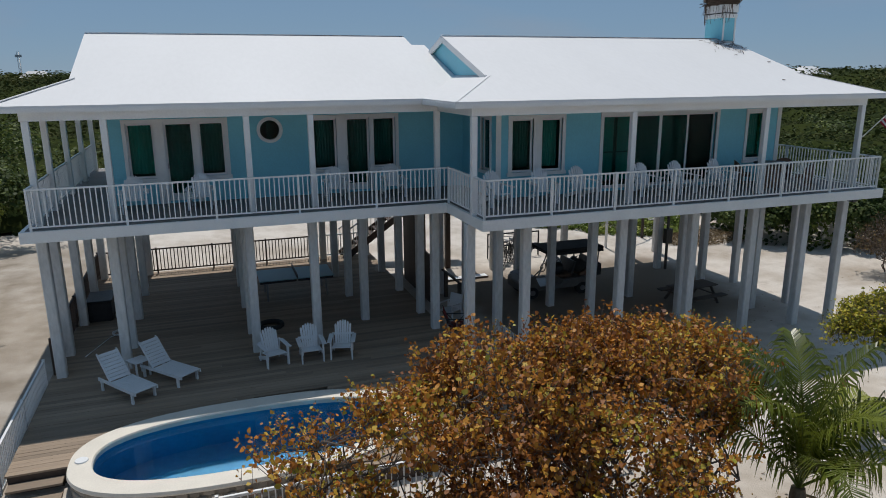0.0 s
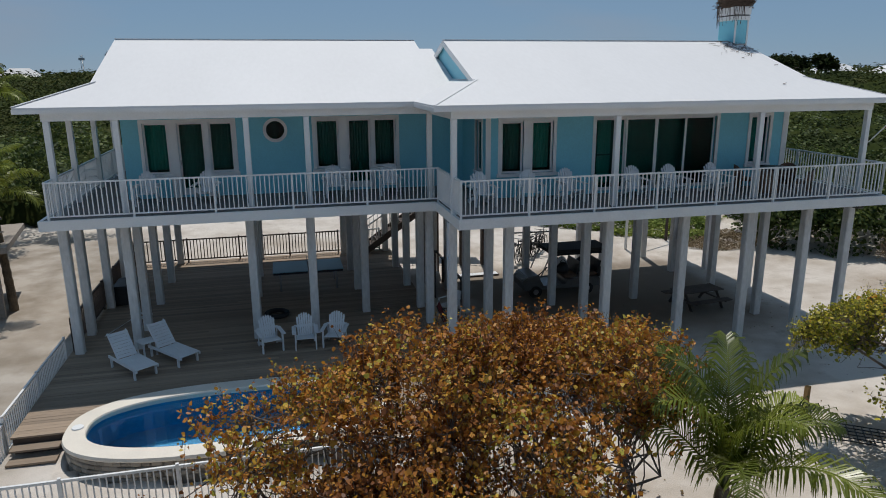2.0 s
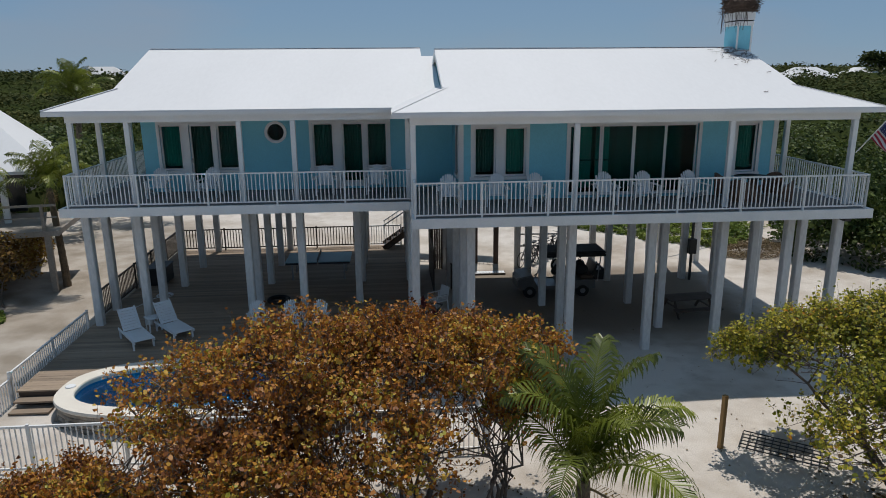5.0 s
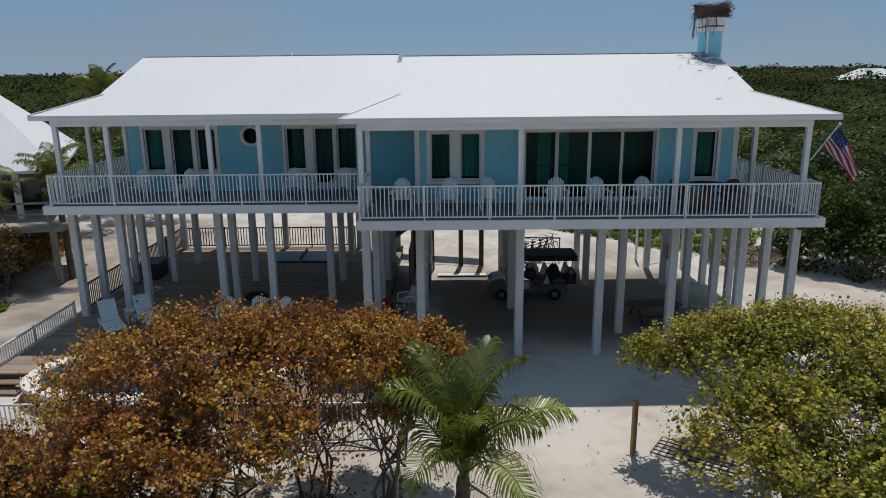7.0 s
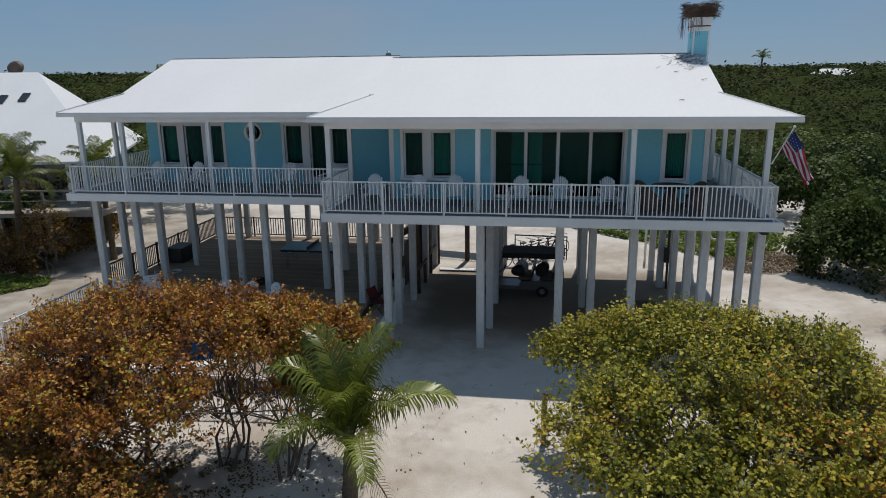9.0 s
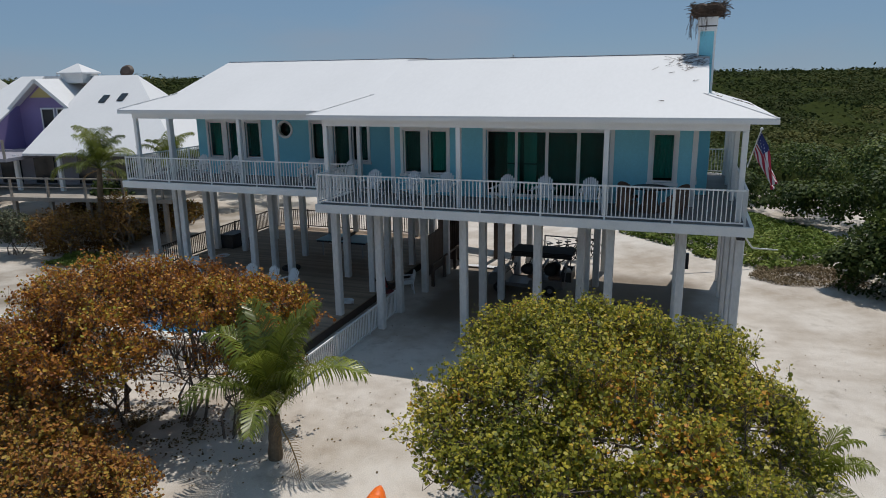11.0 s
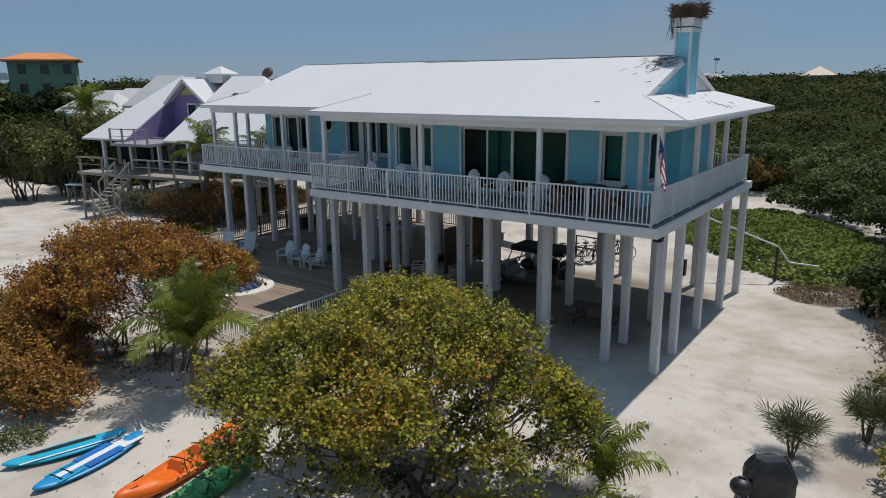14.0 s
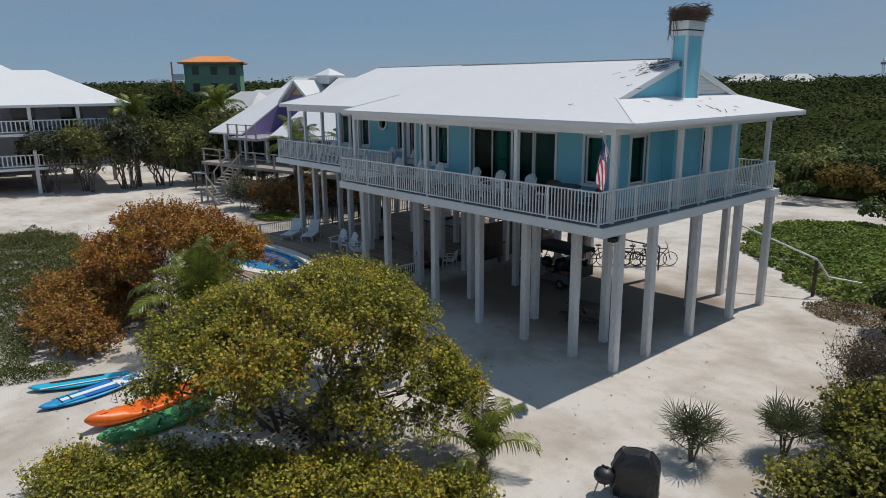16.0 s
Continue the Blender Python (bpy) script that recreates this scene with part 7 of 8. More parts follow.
crowns("thicket", "dark low trees beyond the dune", [(10.4, 27.2, 1.0, 1.3, 1.2, 1.2), (11.8, 28.4, 1.2, 1.5, 1.3, 1.4), (9.0, 37.6, 1.8, 2.0, 1.8, 1.9), (6.8, 38.4, 1.9, 2.0, 1.8, 1.9), (3.6, 33.2, 0.8, 1.1, 1.0, 1.0), (12.8, 26.6, 0.9, 1.4, 1.3, 1.1), (14.4, 24.4, 0.9, 1.3, 1.2, 1.1), (16.2, 22.8, 0.9, 1.4, 1.2, 1.1), (18.2, 21.2, 1.0, 1.4, 1.3, 1.2), (13.8, 26.0, 1.2, 1.4, 1.3, 1.3), (15.4, 24.6, 1.2, 1.4, 1.3, 1.3)], 900, [0.16] * 11, M["leaf_hedge"], 60, "trees")
crowns("thicket", "orange-brown shrub at the edge of the woods", [(5.4, 35.6, 1.5, 2.0, 1.5, 1.5), (7.2, 36.2, 1.3, 1.5, 1.4, 1.2)], 700, [0.2, 0.2], M["leaf_orange"], 58, "shrub")
crowns("thicket", "grey-green shrubs at the edge of the woods", [(1.2, 35.0, 1.2, 1.8, 1.5, 1.2), (10.0, 34.2, 1.6, 2.0, 1.8, 1.5), (12.5, 33.2, 1.8, 2.2, 1.9, 1.7), (-2.5, 34.8, 1.4, 1.9, 1.6, 1.3), (3.2, 36.6, 2.0, 2.0, 1.8, 2.0)], 800, [0.2] * 5, M["leaf_shore"], 59, "shrubs")


# nest on the chimney and twigs blown over the roof
rs = np.random.RandomState(51)
bm = bmesh.new()
for _ in range(900):
    a, e = rs.uniform(0, math.tau), rs.rand() ** 0.6
    cx, cy = 10.42 + math.cos(a) * 0.58 * e, 5.9 + math.sin(a) * 0.64 * e
    z = 10.22 + rs.uniform(0.0, 0.46) * (0.55 + 0.45 * e)
    t = a + math.pi / 2 + rs.normal(0, 0.6)
    L = rs.uniform(0.15, 0.45)
    d = Vector((math.cos(t), math.sin(t), rs.normal(0, 0.28))) * L / 2
    bar(bm, Vector((cx, cy, z)) - d, Vector((cx, cy, z)) + d, rs.uniform(0.008, 0.02))
for _ in range(34):
    a = rs.uniform(math.pi * 0.75, math.pi * 1.5)
    o = Vector((10.42 + math.cos(a) * 0.55, 5.9 + math.sin(a) * 0.6, 10.25))
    L = rs.uniform(0.2, 0.75)
    bar(bm, o, o + Vector((rs.normal(0, 0.06), rs.normal(0, 0.06), -L)), 0.008)
core = bmesh.new()
rings = []
for z, w in ((10.2, 0.36), (10.28, 0.5), (10.42, 0.58), (10.55, 0.52), (10.6, 0.3)):
    rings.append([core.verts.new((10.42 + w * 0.93 * math.cos(k * math.tau / 18) * (1 + 0.07 * math.sin(k * 2.1 + z * 9)), 5.9 + w * 1.05 * math.sin(k * math.tau / 18) * (1 + 0.07 * math.sin(k * 1.7)), z + 0.03 * math.sin(k * 2.7))) for k in range(18)])
for p, q in zip(rings, rings[1:]):
    for k in range(18):
        core.faces.new((p[k], p[(k + 1) % 18], q[(k + 1) % 18], q[k]))
core.faces.new(rings[-1])
ns = thing("bird_nest", "large shaggy stick nest on the chimney top", "nest")
tagged(part("sticks", bm, M["twig"], ns), kind="stuff")
part("lining", core, M["twig"], ns, "dense brown nest body")
bm = bmesh.new()
for _ in range(110):
    x, y = rs.normal(9.95, 0.35), rs.normal(5.05, 0.45)
    if x > 10.5 or y > 5.6:
        continue
    t, L = rs.normal(0.5, 0.6), rs.uniform(0.08, 0.38)
    d = Vector((math.cos(t), math.sin(t), S * math.sin(t))) * L / 2
    p = Vector((x, y, EAVE + S * (y - R0["y0"]) + 0.035))
    bar(bm, p - d, p + d, rs.uniform(0.005, 0.012))
for _ in range(11):
    x, y = rs.uniform(10.85, 12.0), rs.uniform(2.5, 8.5)
    zz = EAVE + (R0["x1"] - x) * (ZK - EAVE) / (R0["x1"] - R0["g1"]) + 0.03
    t, L = rs.uniform(0, 3), rs.uniform(0.1, 0.5)
    d = Vector((math.cos(t), math.sin(t), -0.35 * math.cos(t))) * L / 2
    bar(bm, Vector((x, y, zz)) - d, Vector((x, y, zz)) + d, rs.uniform(0.008, 0.014))
for x, y in ((10.1, 3.2), (9.2, 1.6), (10.6, 2.9)):
    p = Vector((x, y, EAVE + S * (y - R0["y0"]) + 0.03))
    bar(bm, p, p + Vector((0.16, 0.05, 0.016)), 0.014)
tw = new("roof_twigs", mesh_of(bm, "roof_twigs", M["twig"]))
tagged(tw, "dry twigs dropped from the nest on the roof", "twigs", kind="stuff")


# ---- neighbouring houses ----
M["purple"] = mat("lilac_painted_boards", (0.26, 0.20, 0.40), 0.6, 0.1, 20, 1)
M["yellow"] = mat("pale_yellow_boards", (0.55, 0.47, 0.20), 0.6, 0.1, 20, 1)
M["grey_wall"] = mat("grey_lilac_boards", (0.30, 0.29, 0.33), 0.6, 0.1, 20, 1)
M["tan"] = mat("weathered_timber", (0.33, 0.29, 0.25), 0.8, 0.2, 15, 1)
M["hotel"] = mat("green_render", (0.18, 0.30, 0.20), 0.7, 0.12, 2, 0.4)
M["orange_roof"] = mat("orange_tiles", (0.72, 0.26, 0.08), 0.7, 0.15, 4, 0.6)
M["tan_roof"] = mat("pale_tan_roof", (0.72, 0.56, 0.42), 0.6, 0.12, 3, 0.4)
M["far_roof"] = mat("pale_grey_roof", (0.60, 0.59, 0.58), 0.6, 0.08, 3, 0.4)
M["table_blue"] = mat("blue_grey_plastic", (0.28, 0.36, 0.42), 0.5, 0.1, 8, 1)
M["dark_pane"] = mat("dark_window_glass", (0.02, 0.025, 0.03), 0.12, 0.2, 3, 1)


def quad_roof(bm, eave, z0, ridge, z1, th=0.12):
    """A hip or gable roof over the box eave (x0, x1, y0, y1); ridge: two plan points."""
    x0, x1, y0, y1 = eave
    (ax, ay), (bx, by) = ridge
    A, B = (ax, ay, z1), (bx, by, z1)
    c = [(x0, y0, z0), (x1, y0, z0), (x1, y1, z0), (x0, y1, z0)]
    if abs(ax - bx) >= abs(ay - by):
        slab(bm, [c[0], c[1], B, A], th)
        slab(bm, [c[2], c[3], A, B], th)
        slab(bm, [c[1], c[2], B], th)
        slab(bm, [c[3], c[0], A], th)
    else:
        slab(bm, [c[1], c[2], B, A], th)
        slab(bm, [c[3], c[0], A, B], th)
        slab(bm, [c[0], c[1], A], th)
        slab(bm, [c[2], c[3], B], th)


ph = thing("purple_house", "lilac beach house with white roof, yellow gable and deck", "house", loc=(-25.9, 8.5, 0), rz=10)
PS = 0.586
pz = lambda y: 4.65 + PS * y
bm = bmesh.new()
slab(bm, [(-6.1, 0, pz(0)), (-1.75, 0, pz(0)), (-1.75, 7, pz(7)), (-3.4, 7, pz(7))], 0.12)
part("front_roof", bm, M["roof"], ph, "white metal front roof")
bm = bmesh.new()
slab(bm, [(1.75, 0, pz(0)), (11, 0, pz(0)), (4.7, 7, pz(7)), (1.75, 7, pz(7))], 0.12)
part("front_roof", bm, M["roof"], ph, "white metal front roof")
bm = bmesh.new()
slab(bm, [(-6.1, 12, pz(0)), (-6.1, 0, pz(0)), (-3.4, 7, pz(7))], 0.12)
slab(bm, [(8, 12, pz(0)), (-6.1, 12, pz(0)), (-3.4, 7.01, pz(7)), (4.7, 7.01, pz(7))], 0.12)
slab(bm, [(11, 0, pz(0)), (8, 12, pz(0)), (4.7, 7, pz(7))], 0.12)
part("rear_roof", bm, M["roof"], ph, "white metal rear roof")
bm = bmesh.new()
slab(bm, [(-2.15, 3.9, 6.8), (-0.02, 3.9, 8.6), (-0.02, 8.5, 8.6), (-2.15, 8.5, 6.8)], 0.12)
slab(bm, [(0.02, 3.9, 8.6), (2.15, 3.9, 6.8), (2.15, 8.5, 6.8), (0.02, 8.5, 8.6)], 0.12)
part("dormer_roof", bm, M["roof"], ph, "white metal gable roof")
bm = bmesh.new()
bm.faces.new([bm.verts.new(p) for p in ((-1.95, 4.5, 4.5), (1.95, 4.5, 4.5), (1.95, 4.5, 6.85), (0, 4.5, 8.46), (-1.95, 4.5, 6.85))])
part("gable_wall", bm, M["purple"], ph, "lilac boarded gable wall")
bm = bmesh.new()
bm.faces.new([bm.verts.new(p) for p in ((-0.95, 4.45, 7.5), (0.95, 4.45, 7.5), (0, 4.45, 8.28))])
part("gable_top", bm, M["yellow"], ph, "yellow gable triangle")
for s in (-1, 1):
    bm = bmesh.new()
    bm.faces.new([bm.verts.new((s * 1.76, y, z)) for y, z in ((0.3, 4.5), (4.5, 4.5), (4.5, pz(4.5) - 0.02), (0.3, pz(0.3) - 0.02))])
    part("cheek_wall", bm, M["purple"], ph)
    bm = bmesh.new()
    bar(bm, (s * 2.12, 3.88, 6.74), (0, 3.88, 8.52), 0.08, 0.2)
    part("barge_board", bm, M["white"], ph)
for x in (-0.2, 0.85):
    part("window", boxes((x, x + 0.75, 4.4, 4.49, 5.4, 6.8)), M["dark_pane"], ph)
    part("window_trim", boxes((x - 0.09, x, 4.38, 4.49, 5.4, 6.8), (x + 0.75, x + 0.84, 4.38, 4.49, 5.4, 6.8), (x - 0.09, x + 0.84, 4.38, 4.49, 6.8, 6.9)), M["white"], ph)
part("balcony", boxes((-1.75, 1.75, -1.2, 4.5, 4.32, 4.5)), M["grey_wall"], ph)
part("balcony_rail", boxes((-1.75, 1.75, -1.2, -1.14, 5.4, 5.46), (-1.75, 1.75, -1.2, -1.16, 4.95, 4.98), *[(-1.75 + k * 1.13, -1.65 + k * 1.13, -1.22, -1.12, 4.5, 5.48) for k in range(4)]), M["tan"], ph)
bm = bmesh.new()
quad_roof(bm, (-0.2, 1.6, 6.1, 7.9), 8.95, ((0.65, 7), (0.75, 7)), 9.5, 0.1)
part("cupola_roof", bm, M["roof"], ph, "white cupola roof")
part("cupola", boxes((-0.05, 1.45, 6.25, 7.75, 8.3, 8.9)), M["white"], ph)
part("lower_wall", boxes((-5.4, 7.6, 2.2, 2.4, 2.6, 4.6), (-5.4, -5.2, 2.4, 11, 2.6, 4.6), (7.4, 7.6, 2.4, 11, 2.6, 4.6)), M["grey_wall"], ph, "grey lilac lower wall")
for x in (-4.9, -3.3, -1.6, 0.6, 3.4, 5.6, 8.0):
    part("window", boxes((x, x + 1.3, 2.12, 2.2, 2.7, 4.3)), M["dark_pane"], ph)
part("deck", boxes((-4.3, 11.5, -2.0, 2.2, 2.4, 2.6)), M["tan"], ph, "weathered timber deck on posts")
for k in range(8):
    x = -4.1 + k * 2.15
    part("deck_post", boxes((x, x + 0.2, -1.9, -1.7, 0, 2.4)), M["tan"], ph)
    part("rail_post", boxes((x, x + 0.1, -1.95, -1.85, 2.6, 3.6)), M["tan"], ph)
for k in range(6):
    part("porch_post", boxes((-4.2 + 2.65 * k, -4.0 + 2.65 * k, 0.05, 0.25, 2.6, 4.55)), M["white"], ph)
part("deck_rail", boxes((-4.3, -0.5, -1.94, -1.86, 3.54, 3.62), (0.9, 11.5, -1.94, -1.86, 3.54, 3.62), (-4.3, -0.5, -1.92, -1.88, 3.1, 3.14), (0.9, 11.5, -1.92, -1.88, 3.1, 3.14)), M["tan"], ph)
# an upper flight down from the deck, a landing, and a lower flight along the house
for k in range(6):
    part("stair_tread", boxes((-0.4, 0.8, -2.04 - 0.24 * (k + 1), -2.06 - 0.24 * k, 2.36 - 0.19 * k, 2.41 - 0.19 * k)), M["tan"], ph)
    part("stair_tread", boxes((0.44 + 0.24 * k, 0.66 + 0.24 * k, -4.65, -3.6, 1.02 - 0.18 * k, 1.07 - 0.18 * k)), M["tan"], ph)
part("stair_landing", boxes((-0.5, 0.42, -4.7, -3.52, 1.14, 1.24), (-0.48, -0.38, -4.68, -4.58, 0, 1.14), (0.3, 0.4, -4.68, -4.58, 0, 1.14), (-0.48, -0.38, -3.66, -3.56, 0, 1.14)), M["tan"], ph)
for a, b in (((-0.44, -2.05, 2.42), (-0.44, -3.5, 1.22)), ((0.84, -2.05, 2.42), (0.84, -3.5, 1.22)), ((0.44, -4.7, 1.16), (1.9, -4.7, 0.02)), ((0.9, -3.56, 0.82), (1.9, -3.56, 0.02))):
    bm = bmesh.new()
    a, b, up = Vector(a), Vector(b), Vector((0, 0, 1))
    bar(bm, a, b, 0.05, 0.24)
    bar(bm, a + up, b + up, 0.05, 0.08)
    for t in (0.04, 0.5, 0.96):
        q = a.lerp(b, t)
        bar(bm, q, q + up, 0.07)
    part("stair_side", bm, M["tan"], ph)
for x, y in ((3.9, 4.6), (5.0, 4.75)):
    bm = bmesh.new()
    slab(bm, [(x - 0.2, y - 0.32, pz(y - 0.32) + 0.08), (x + 0.2, y - 0.32, pz(y - 0.32) + 0.08), (x + 0.2, y + 0.32, pz(y + 0.32) + 0.08), (x - 0.2, y + 0.32, pz(y + 0.32) + 0.08)], 0.06)
    part("skylight", bm, M["dark_pane"], ph, "dark rooflight")
tb = thing("cleaning_table", "tall timber cleaning table with a blue-grey top on sand", "table", loc=(-31.4, 6.5, SAND), rz=20)
part("tabletop", boxes((-0.8, 0.8, -0.42, 0.42, 1.3, 1.38), bevel=0.02), M["table_blue"], tb, "blue-grey top")
for x in (-0.7, 0.62):
    for y in (-0.36, 0.28):
        part("leg", boxes((x, x + 0.09, y, y + 0.09, -0.02, 1.3)), M["tan"], tb)
    bm = bmesh.new()
    bar(bm, (x + 0.045, -0.3, 0.15), (x + 0.045, 0.3, 1.2), 0.05, 0.08)
    part("brace", bm, M["tan"], tb)
ds = thing("satellite_dish", "dark round satellite dish on a pole", "dish", loc=(-28.0, 21.2, 0))
bm = bmesh.new()
bmesh.ops.create_cone(bm, cap_ends=True, segments=20, radius1=0.5, radius2=0.3, depth=0.16, matrix=pose(0, 0, 9.1, 60, 0, 20))
part("dish", bm, M["darkwood"], ds)
part("pole", boxes((-0.06, 0.06, -0.06, 0.06, 0, 9.1)), M["steel"], ds)

# white-roofed beach house farther along the shore
h3 = thing("beach_house", "grey two-storey beach house with white roof and balconies", "house", loc=(-43.7, -4.7, 0), rz=80)
bm = bmesh.new()
quad_roof(bm, (-12, 9.0, -5.5, 7.5), 6.95, ((-6.5, 1), (3.5, 1)), 9.6, 0.2)
part("roof", bm, M["roof"], h3, "white metal hip roof")
bm = bmesh.new()
quad_roof(bm, (-12, 3.5, 8.0, 18.0), 8.4, ((-8, 13), (0, 13)), 10.4, 0.2)
part("rear_roof", bm, M["roof"], h3, "white metal hip roof behind")
part("wall", boxes((-10.5, 7.6, -2.6, 6.5, 2.0, 6.9), (-9, 5, 9, 17, 2.0, 8.4)), M["grey_wall"], h3)
for z in (2.0, 4.6):
    part("balcony_floor", boxes((-11.6, 8.6, -5.2, -2.6, z, z + 0.2)), M["white"], h3)
    part("rail", boxes((-11.6, 8.6, -5.2, -5.12, z + 1.12, z + 1.2), (-11.6, 8.6, -5.2, -5.14, z + 0.32, z + 0.38)), M["white"], h3)
    for k in range(67):
        part("baluster", boxes((-11.5 + k * 0.3, -11.42 + k * 0.3, -5.2, -5.14, z + 0.38, z + 1.12)), M["white"], h3)
    for k in range(5):
        part("window", boxes((-9.6 + k * 3.4, -8.0 + k * 3.4, -2.68, -2.6, z + 0.4, z + 2.1)), M["dark_pane"], h3)
for k in range(7):
    part("porch_post", boxes((-11.5 + k * 3.3, -11.25 + k * 3.3, -5.2, -4.95, 0, 6.9)), M["white"], h3)
    part("stilt", boxes((-11.0 + k * 3.1, -10.7 + k * 3.1, 0.0, 0.3, 0, 2.0)), M["tan"], h3)

# orange-roofed building
ho = thing("apartment_building", "green four-storey building with orange tiled roof", "building", loc=(-108, 40.5, 0), rz=60)
ho.scale = (0.86, 0.86, 1)
part("wall", boxes((-5.2, 6.2, -5, 5, 0, 12.2)), M["hotel"], ho)
bm = bmesh.new()
quad_roof(bm, (-6.2, 7.2, -6, 6), 12.2, ((-2.5, 0), (3.5, 0)), 13.4, 0.3)
part("roof", bm, M["orange_roof"], ho, "orange tiled hip roof")
for z in (3.0, 6.0, 9.0):
    part("balcony", boxes((-7.6, -5.2, -6.0, 2.0, z, z + 0.25), (-7.6, -7.4, -6.0, 2.0, z + 0.25, z + 1.1), (-7.4, -5.2, -6.0, -5.8, z + 0.25, z + 1.1)), M["orange_roof"] if z < 9 else M["white"], ho)
    for x in (-3.6, 0.2, 4.0):
        part("window", boxes((x, x + 1.4, -5.08, -5.0, z + 0.9, z + 2.4)), M["dark_pane"], ho)
part("balcony_post", boxes((-7.6, -7.3, -6.0, -5.7, 0, 12.2)), M["orange_roof"], ho)

FAR_HOUSES = [(-58, 24, 6.5, 6, 5.2, 7.4, 10), (-52, 28, 7.5, 7, 6.0, 9.1, 20), (-66, 27, 7, 7, 5.2, 7.3, 0), (-64, 31, 6, 6, 5.6, 7.7, 30), (-74, 34, 9, 8, 5.2, 7.4, 15),
              (157, 187, 22, 12, 6.4, 9.0, 10), (182, 190, 16, 12, 6.6, 9.6, 0), (176, 160, 18, 12, 6.2, 9.2, 20), (103, 154, 14, 10, 5.6, 8.2, 10), (125, 165, 15, 10, 5.4, 8.0, 30), (80, 185, 14, 9, 5.2, 7.6, 0),
              (-107, 255, 16, 10, 7.0, 10.2, 10), (-92, 262, 14, 10, 7.0, 10.0, 10), (-60, 270, 12, 9, 6.5, 9.5, 0)]
for x, y, w, d, e, r, rz in FAR_HOUSES:
    fh = thing("far_house", "far house with pale hip roof among trees", "house", "far houses", loc=(x, y, 0), rz=rz)
    bm = bmesh.new()
    quad_roof(bm, (-w / 2, w / 2, -d / 2, d / 2), e, ((-w * 0.22, 0), (w * 0.22, 0)), r, 0.25)
    part("roof", bm, M["roof"] if x > -40 else M["far_roof"], fh)
    part("wall", boxes((-w * 0.42, w * 0.42, -d * 0.42, d * 0.42, 0, e)), M["grey_wall"], fh)
    for k in range(4):
        part("window", boxes((-w * 0.36 + k * w * 0.19, -w * 0.26 + k * w * 0.19, -d * 0.42 - 0.08, -d * 0.42, e - 2.0, e - 0.6)), M["dark_pane"], fh)
tent = thing("pyramid_roof", "pale pyramid roof above the far trees", "house", loc=(-24, 280, 0))
bm = bmesh.new()
quad_roof(bm, (-5.5, 5.5, -5.5, 5.5), 8.4, ((-0.2, 0), (0.2, 0)), 11.6, 0.3)
part("roof", bm, M["tan_roof"], tent)
part("wall", boxes((-4.5, 4.5, -4.5, 4.5, 0, 8.4)), M["white"], tent)
for x, y, h in ((-85, 370, 19), (-98, 373, 17)):
    ms = thing("lattice_mast", "thin far lattice mast", "mast", "far masts", loc=(x, y, 0))
    bm = bmesh.new()
    for sx, sy in ((-0.5, -0.5), (0.5, -0.5), (0, 0.5)):
        bar(bm, (sx, sy, 0), (sx, sy, h), 0.14)
    for k in range(int(h)):
        bar(bm, (-0.5, -0.5, k), (0.5, -0.5, k + 1), 0.1)
        bar(bm, (0.5, -0.5, k), (0, 0.5, k + 1), 0.1)
    bar(bm, (-1.4, -0.5, h - 2), (1.4, -0.5, h - 2), 0.5, 1.2)
    part("mast", bm, M["steel"], ms)

# ---- woods to the horizon ----
YARD = [(-13, -40), (45, -40), (37, 2), (32, 15), (26, 26), (20, 27.5), (18, 34), (-2, 37), (-15, 27), (-17, 15), (-22, 14), (-30, 13), (-36.6, 8), (-37.5, 1), (-41, -5), (-48, -40)]
BOXES = [(-35.5, -15.0, 4.5, 23.5), (-64, -33, -24, 9)]


def clear(x, y):
    if in_poly(x, y, YARD):
        return True
    return any(a < x < b and c < y < d for a, b, c, d in BOXES)


def canopy(x, y):
    d = math.hypot(x - 5, y + 17)
    h = 1.0 + min(6.4, d / 34)
    h *= 1 + 0.30 * lump((x, y, 0), 0.09, 60) + 0.22 * lump((x, y, 0), 0.31, 61) + 0.10 * lump((x, y, 0), 1.1, 62)
    return max(h, 0.6)


rings_r = [27 * (1.028 ** k) for k in range(152)]
NA = 300
vs, fs, ok = [], [], []
for r in rings_r:
    for k in range(NA + 1):
        a = radians(-66 + 158 * k / NA)
        x, y = 5 - math.sin(a) * r, -17 + math.cos(a) * r
        c = clear(x, y)
        ok.append(not c)
        vs.append((x, y, canopy(x, y) * 0.8))
w = NA + 1
low = set()
for j in range(len(rings_r) - 1):
    for k in range(NA):
        q = (j * w + k, j * w + k + 1, (j + 1) * w + k + 1, (j + 1) * w + k)
        s = sum(ok[i] for i in q)
        if s == 4:
            fs.append(q)
        elif s:
            low.update(q)
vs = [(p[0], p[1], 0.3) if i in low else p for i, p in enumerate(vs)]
# sheet below the crowns; its dark colour paints the shade in their gaps
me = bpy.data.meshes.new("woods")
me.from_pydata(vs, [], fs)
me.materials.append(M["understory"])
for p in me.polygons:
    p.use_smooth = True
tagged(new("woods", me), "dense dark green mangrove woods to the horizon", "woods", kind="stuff")


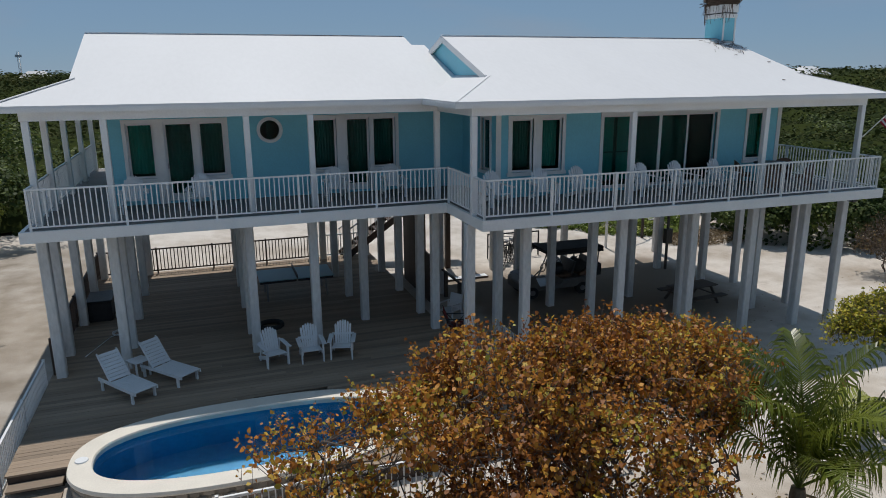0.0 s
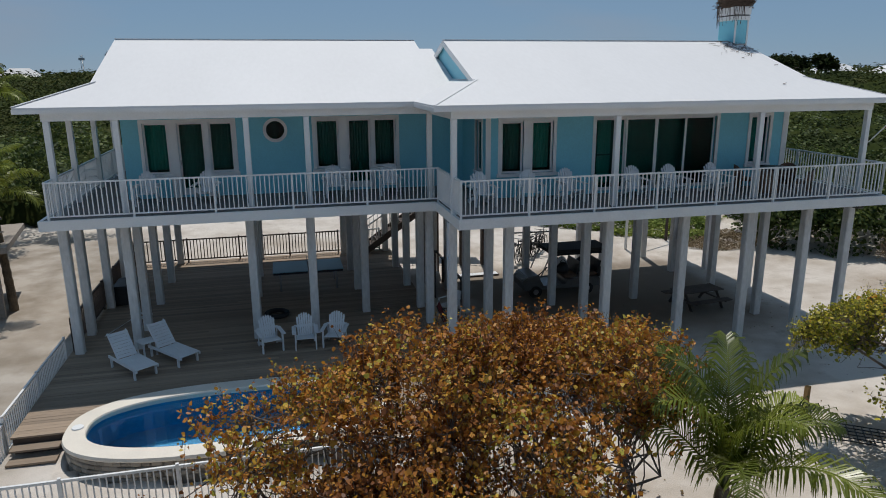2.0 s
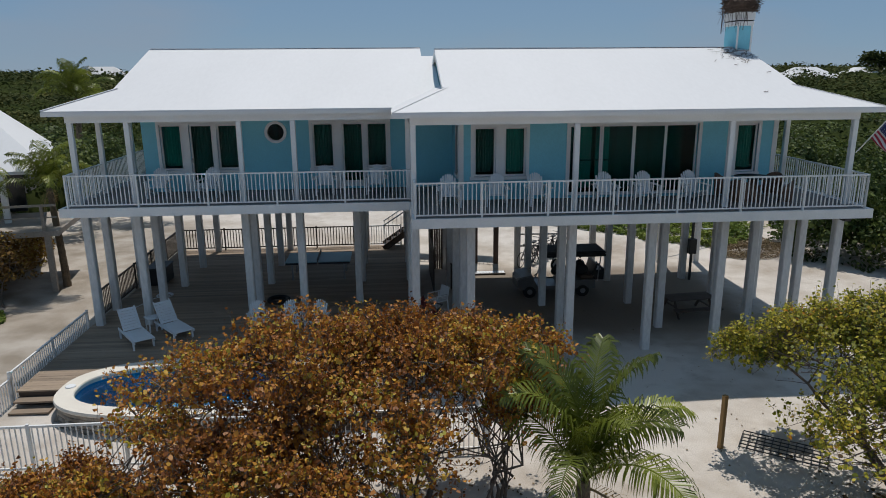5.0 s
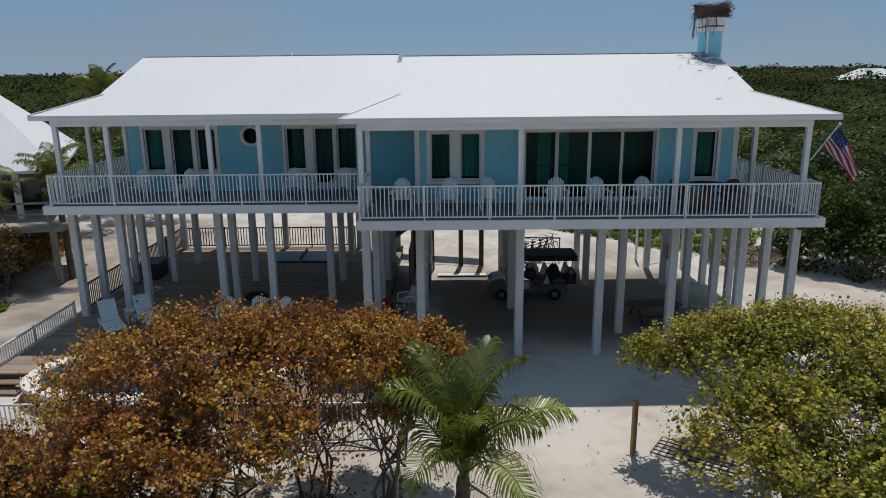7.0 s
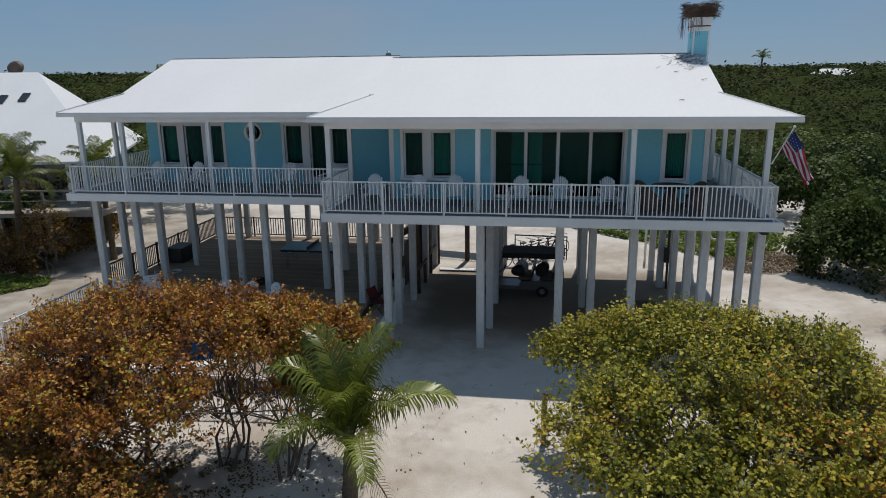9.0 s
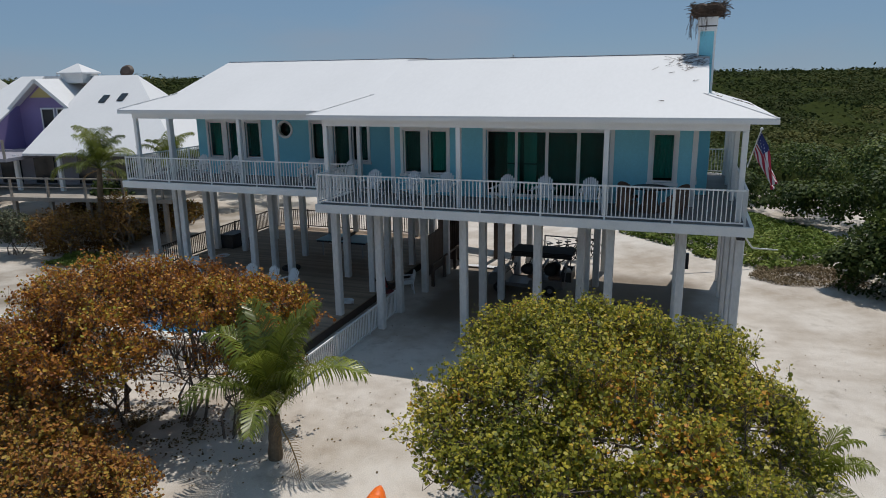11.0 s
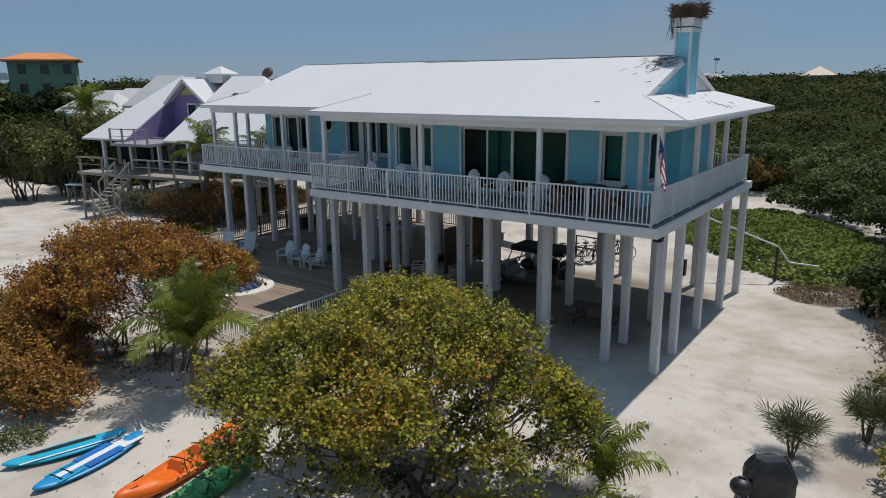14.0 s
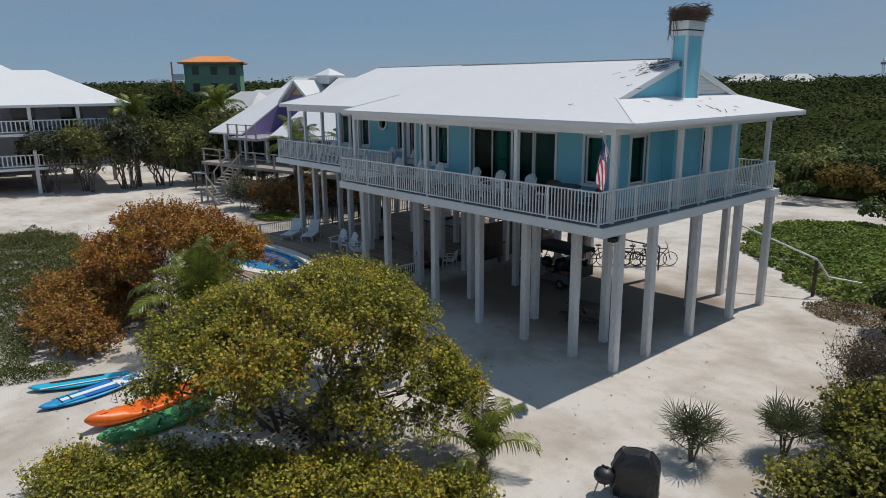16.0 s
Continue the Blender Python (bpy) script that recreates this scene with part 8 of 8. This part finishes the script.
def wood_leaf(rs):
    r = 27 * (24 ** rs.rand())
    a = radians(rs.uniform(-66, 92))
    x, y = 5 - math.sin(a) * r, -17 + math.cos(a) * r
    if clear(x, y):
        return None
    z = canopy(x, y)
    if clear(x + (5 - x) / r * 3.0, y + (-17 - y) / r * 3.0):
        return (x, y, z * rs.uniform(0.1, 1.05)), ((5 - x) / r, (-17 - y) / r, 0.5)
    e = 0.4 + r * 0.004
    n = (-(canopy(x + e, y) - canopy(x - e, y)) / (2 * e), -(canopy(x, y + e) - canopy(x, y - e)) / (2 * e), 0.7)
    return (x, y, z * (0.84 + 0.24 * rs.rand())), n


rs = np.random.RandomState(70)
cs, nn, sz = [], [], []
while len(cs) < 60000:
    q = wood_leaf(rs)
    if q is None:
        continue
    cs.append(q[0])
    nn.append(q[1])
    sz.append((0.14 + 0.0036 * math.hypot(q[0][0] - 5, q[0][1] + 17)) * rs.uniform(0.6, 1.3))
me = leaf_mesh("woods_leaves", cs, np.array(nn) + rs.normal(0, 0.3, (len(cs), 3)), sz, M["leaf_wood"], 5, 0.8, seed=71)
tagged(new("woods_foliage", me), "leafy tops of the mangrove woods", "woods", kind="stuff")

GROVE = {"leaf_wood": [], "leaf_olive_wood": [], "leaf_hedge": []}
rs = np.random.RandomState(72)
placed = 0
while placed < 2300:
    r = 27 * (15 ** rs.rand())
    a = radians(rs.uniform(-66, 92))
    x, y = 5 - math.sin(a) * r, -17 + math.cos(a) * r
    if clear(x, y):
        continue
    placed += 1
    h = canopy(x, y)
    w3 = (0.7 + 0.032 * r) * rs.uniform(0.7, 1.3)
    up = rs.uniform(0.85, 1.2)
    v = lump((x, y, 2), 0.035, 73) + 0.35 * rs.normal() * 0.5
    kind = "leaf_olive_wood" if v > -0.03 else ("leaf_wood" if v > -0.2 or r > 90 else "leaf_hedge")
    GROVE[kind].append((x, y, h * 0.62 * up, w3, w3, h * 0.42 * up, 0.10 + 0.0025 * r))
for k, (kind, what) in enumerate((("leaf_wood", "dark green mangrove crowns"), ("leaf_olive_wood", "olive green mangrove crowns"), ("leaf_hedge", "deep green sea grape crowns near the yard"))):
    g = np.array(GROVE[kind])
    crowns("woods_foliage", what + " in the dense woods", g[:, :6], 222, g[:, 6], M[kind], 74 + k, "woods", 0.8, 0.2)

crowns("thicket", "dark trees before the orange-roofed building", [(-82, 24, 4.4, 4.5, 4.0, 3.0), (-84, 30, 4.6, 4.5, 4.0, 3.1), (-86, 36, 4.4, 4.5, 4.0, 3.2), (-84, 42, 4.6, 4.5, 4.0, 3.2), (-78, 34, 4.0, 4.0, 4.0, 2.8)], 900, [0.5] * 5, M["leaf_wood"], 98, "trees")

crowns("thicket", "olive shore shrubs before the beach house", [(-36.6, 8.4, 1.9, 1.9, 1.8, 1.9), (-37.0, 5.4, 2.2, 1.9, 1.7, 2.1), (-37.4, 2.6, 1.9, 1.7, 1.6, 1.8), (-38.3, -0.4, 1.7, 1.8, 1.6, 1.6), (-34.2, 10.6, 2.2, 2.0, 1.8, 2.2), (-31.0, 12.4, 2.2, 2.2, 1.8, 2.2)], 600, [0.2] * 6, M["leaf_shore"], 99, "shrubs")

# trees and palms along the neighbouring shore
for k, (x, y, h, g) in enumerate([(-35.6, 7.4, 5.4, 1), (-36.2, 4.6, 6.0, 1), (-36.4, 2.0, 6.4, 0), (-37.2, -0.8, 5.8, 1), (-34.6, 9.8, 6.2, 1), (-38.6, -3.2, 5.6, 0), (-33.0, 11.5, 6.8, 1), (-39.0, 12.0, 7.0, 1)]):
    shrub("shore_tree", "wispy grey-green shore tree with bare crooked stems", [(x, y, h * 0.68, 2.0, 1.8, h * 0.26), (x + 1.2, y + 0.8, h * 0.55, 1.5, 1.4, h * 0.22), (x - 1.3, y - 0.2, h * 0.5, 1.4, 1.3, h * 0.2)],
          5200, 0.22, M["leaf_shore"] if g else M["leaf_olive"], M["bark"], [(x, y), (x + 0.8, y + 0.4)], 80 + k, stems=9, low=0.8, shell=0.55, trunk=0.07, boughs=10, sprig=0.7)
shrub("silver_bush", "rounded grey-green bush beside the neighbour's stair", [(-21.1, 5.0, 1.15, 1.4, 1.2, 1.2)], 3200, 0.12, M["leaf_olive"], M["bark"], [(-21.1, 5.0)], 90, stems=6, low=0.1, shell=0.4, trunk=0.03, cat="bush")
shrub("sea_grape", "rusty sea grape bush below the neighbour's deck", [(-18.3, 5.6, 1.3, 2.2, 1.5, 1.3), (-16.4, 7.0, 1.6, 1.7, 1.5, 1.5), (-19.6, 5.6, 1.0, 1.3, 1.1, 0.9)], 5200, 0.12, M["leaf_rust"], M["bark"], [(-17.8, 5.8), (-15.8, 7.0)], 91, stems=10, low=0.1, shell=0.4, trunk=0.04, cat="bush")
palm("tall coconut palm beside the neighbour's deck", (-17.3, 6.9, 0.1), 4.2, 14, 2.4, 92, (0.3, 0.1), 3, 0.13, "shore palms", 95)
palm("slender coconut palm by the neighbour's deck", (-14.6, 9.4, 0.1), 4.0, 14, 2.2, 93, (-0.2, 0.1), 2, 0.11, "shore palms")
palm("tall coconut palm beyond the beach", (-36.0, 10.0, 0.1), 6.0, 14, 2.6, 94, (0.4, 0), 3, 0.14, "shore palms")
palm("tall coconut palm beyond the beach", (-36.8, 3.2, 0.1), 5.6, 14, 2.4, 95, (-0.3, 0.2), 3, 0.14, "shore palms")
palm("tall coconut palm behind the neighbour's house", (-20.5, 25.5, 0.1), 6.8, 14, 2.7, 97, (0.3, 0.2), 3, 0.16, "shore palms")
palm("far tall palm above the woods", (52.9, 154.5, 0.1), 10.0, 12, 2.6, 96, (0.3, 0), 1, 0.2, "shore palms")
for k, (x, y) in enumerate(((138, 163), (146, 166), (131, 168), (153, 163))):
    shrub("far_tree", "tall feathery tree above the far roofs", [(x, y, 9.6, 4.2, 3.5, 2.4), (x + 2, y, 8.2, 3.2, 3, 2)], 1500, 0.9, M["leaf_wood"], M["bark"], [(x, y)], 100 + k, stems=4, low=3, shell=0.4, trunk=0.3, boughs=4, sprig=1.5)

# pale beach and water strip beyond the neighbouring houses
bm = bmesh.new()
slab(bm, [(-1400, -300, 0.32), (-150, 20, 0.32), (-150, 90, 0.32), (-260, 260, 0.32), (-1400, 700, 0.32)], 0.05)
M["sea"] = mat("grey_blue_sea", (0.05, 0.10, 0.13), 0.15, 0.2, 0.4, 0.02, bump=0.1)
tagged(new("water", mesh_of(bm, "water", M["sea"])), "grey-blue sea beyond the houses", "sea", kind="structure")
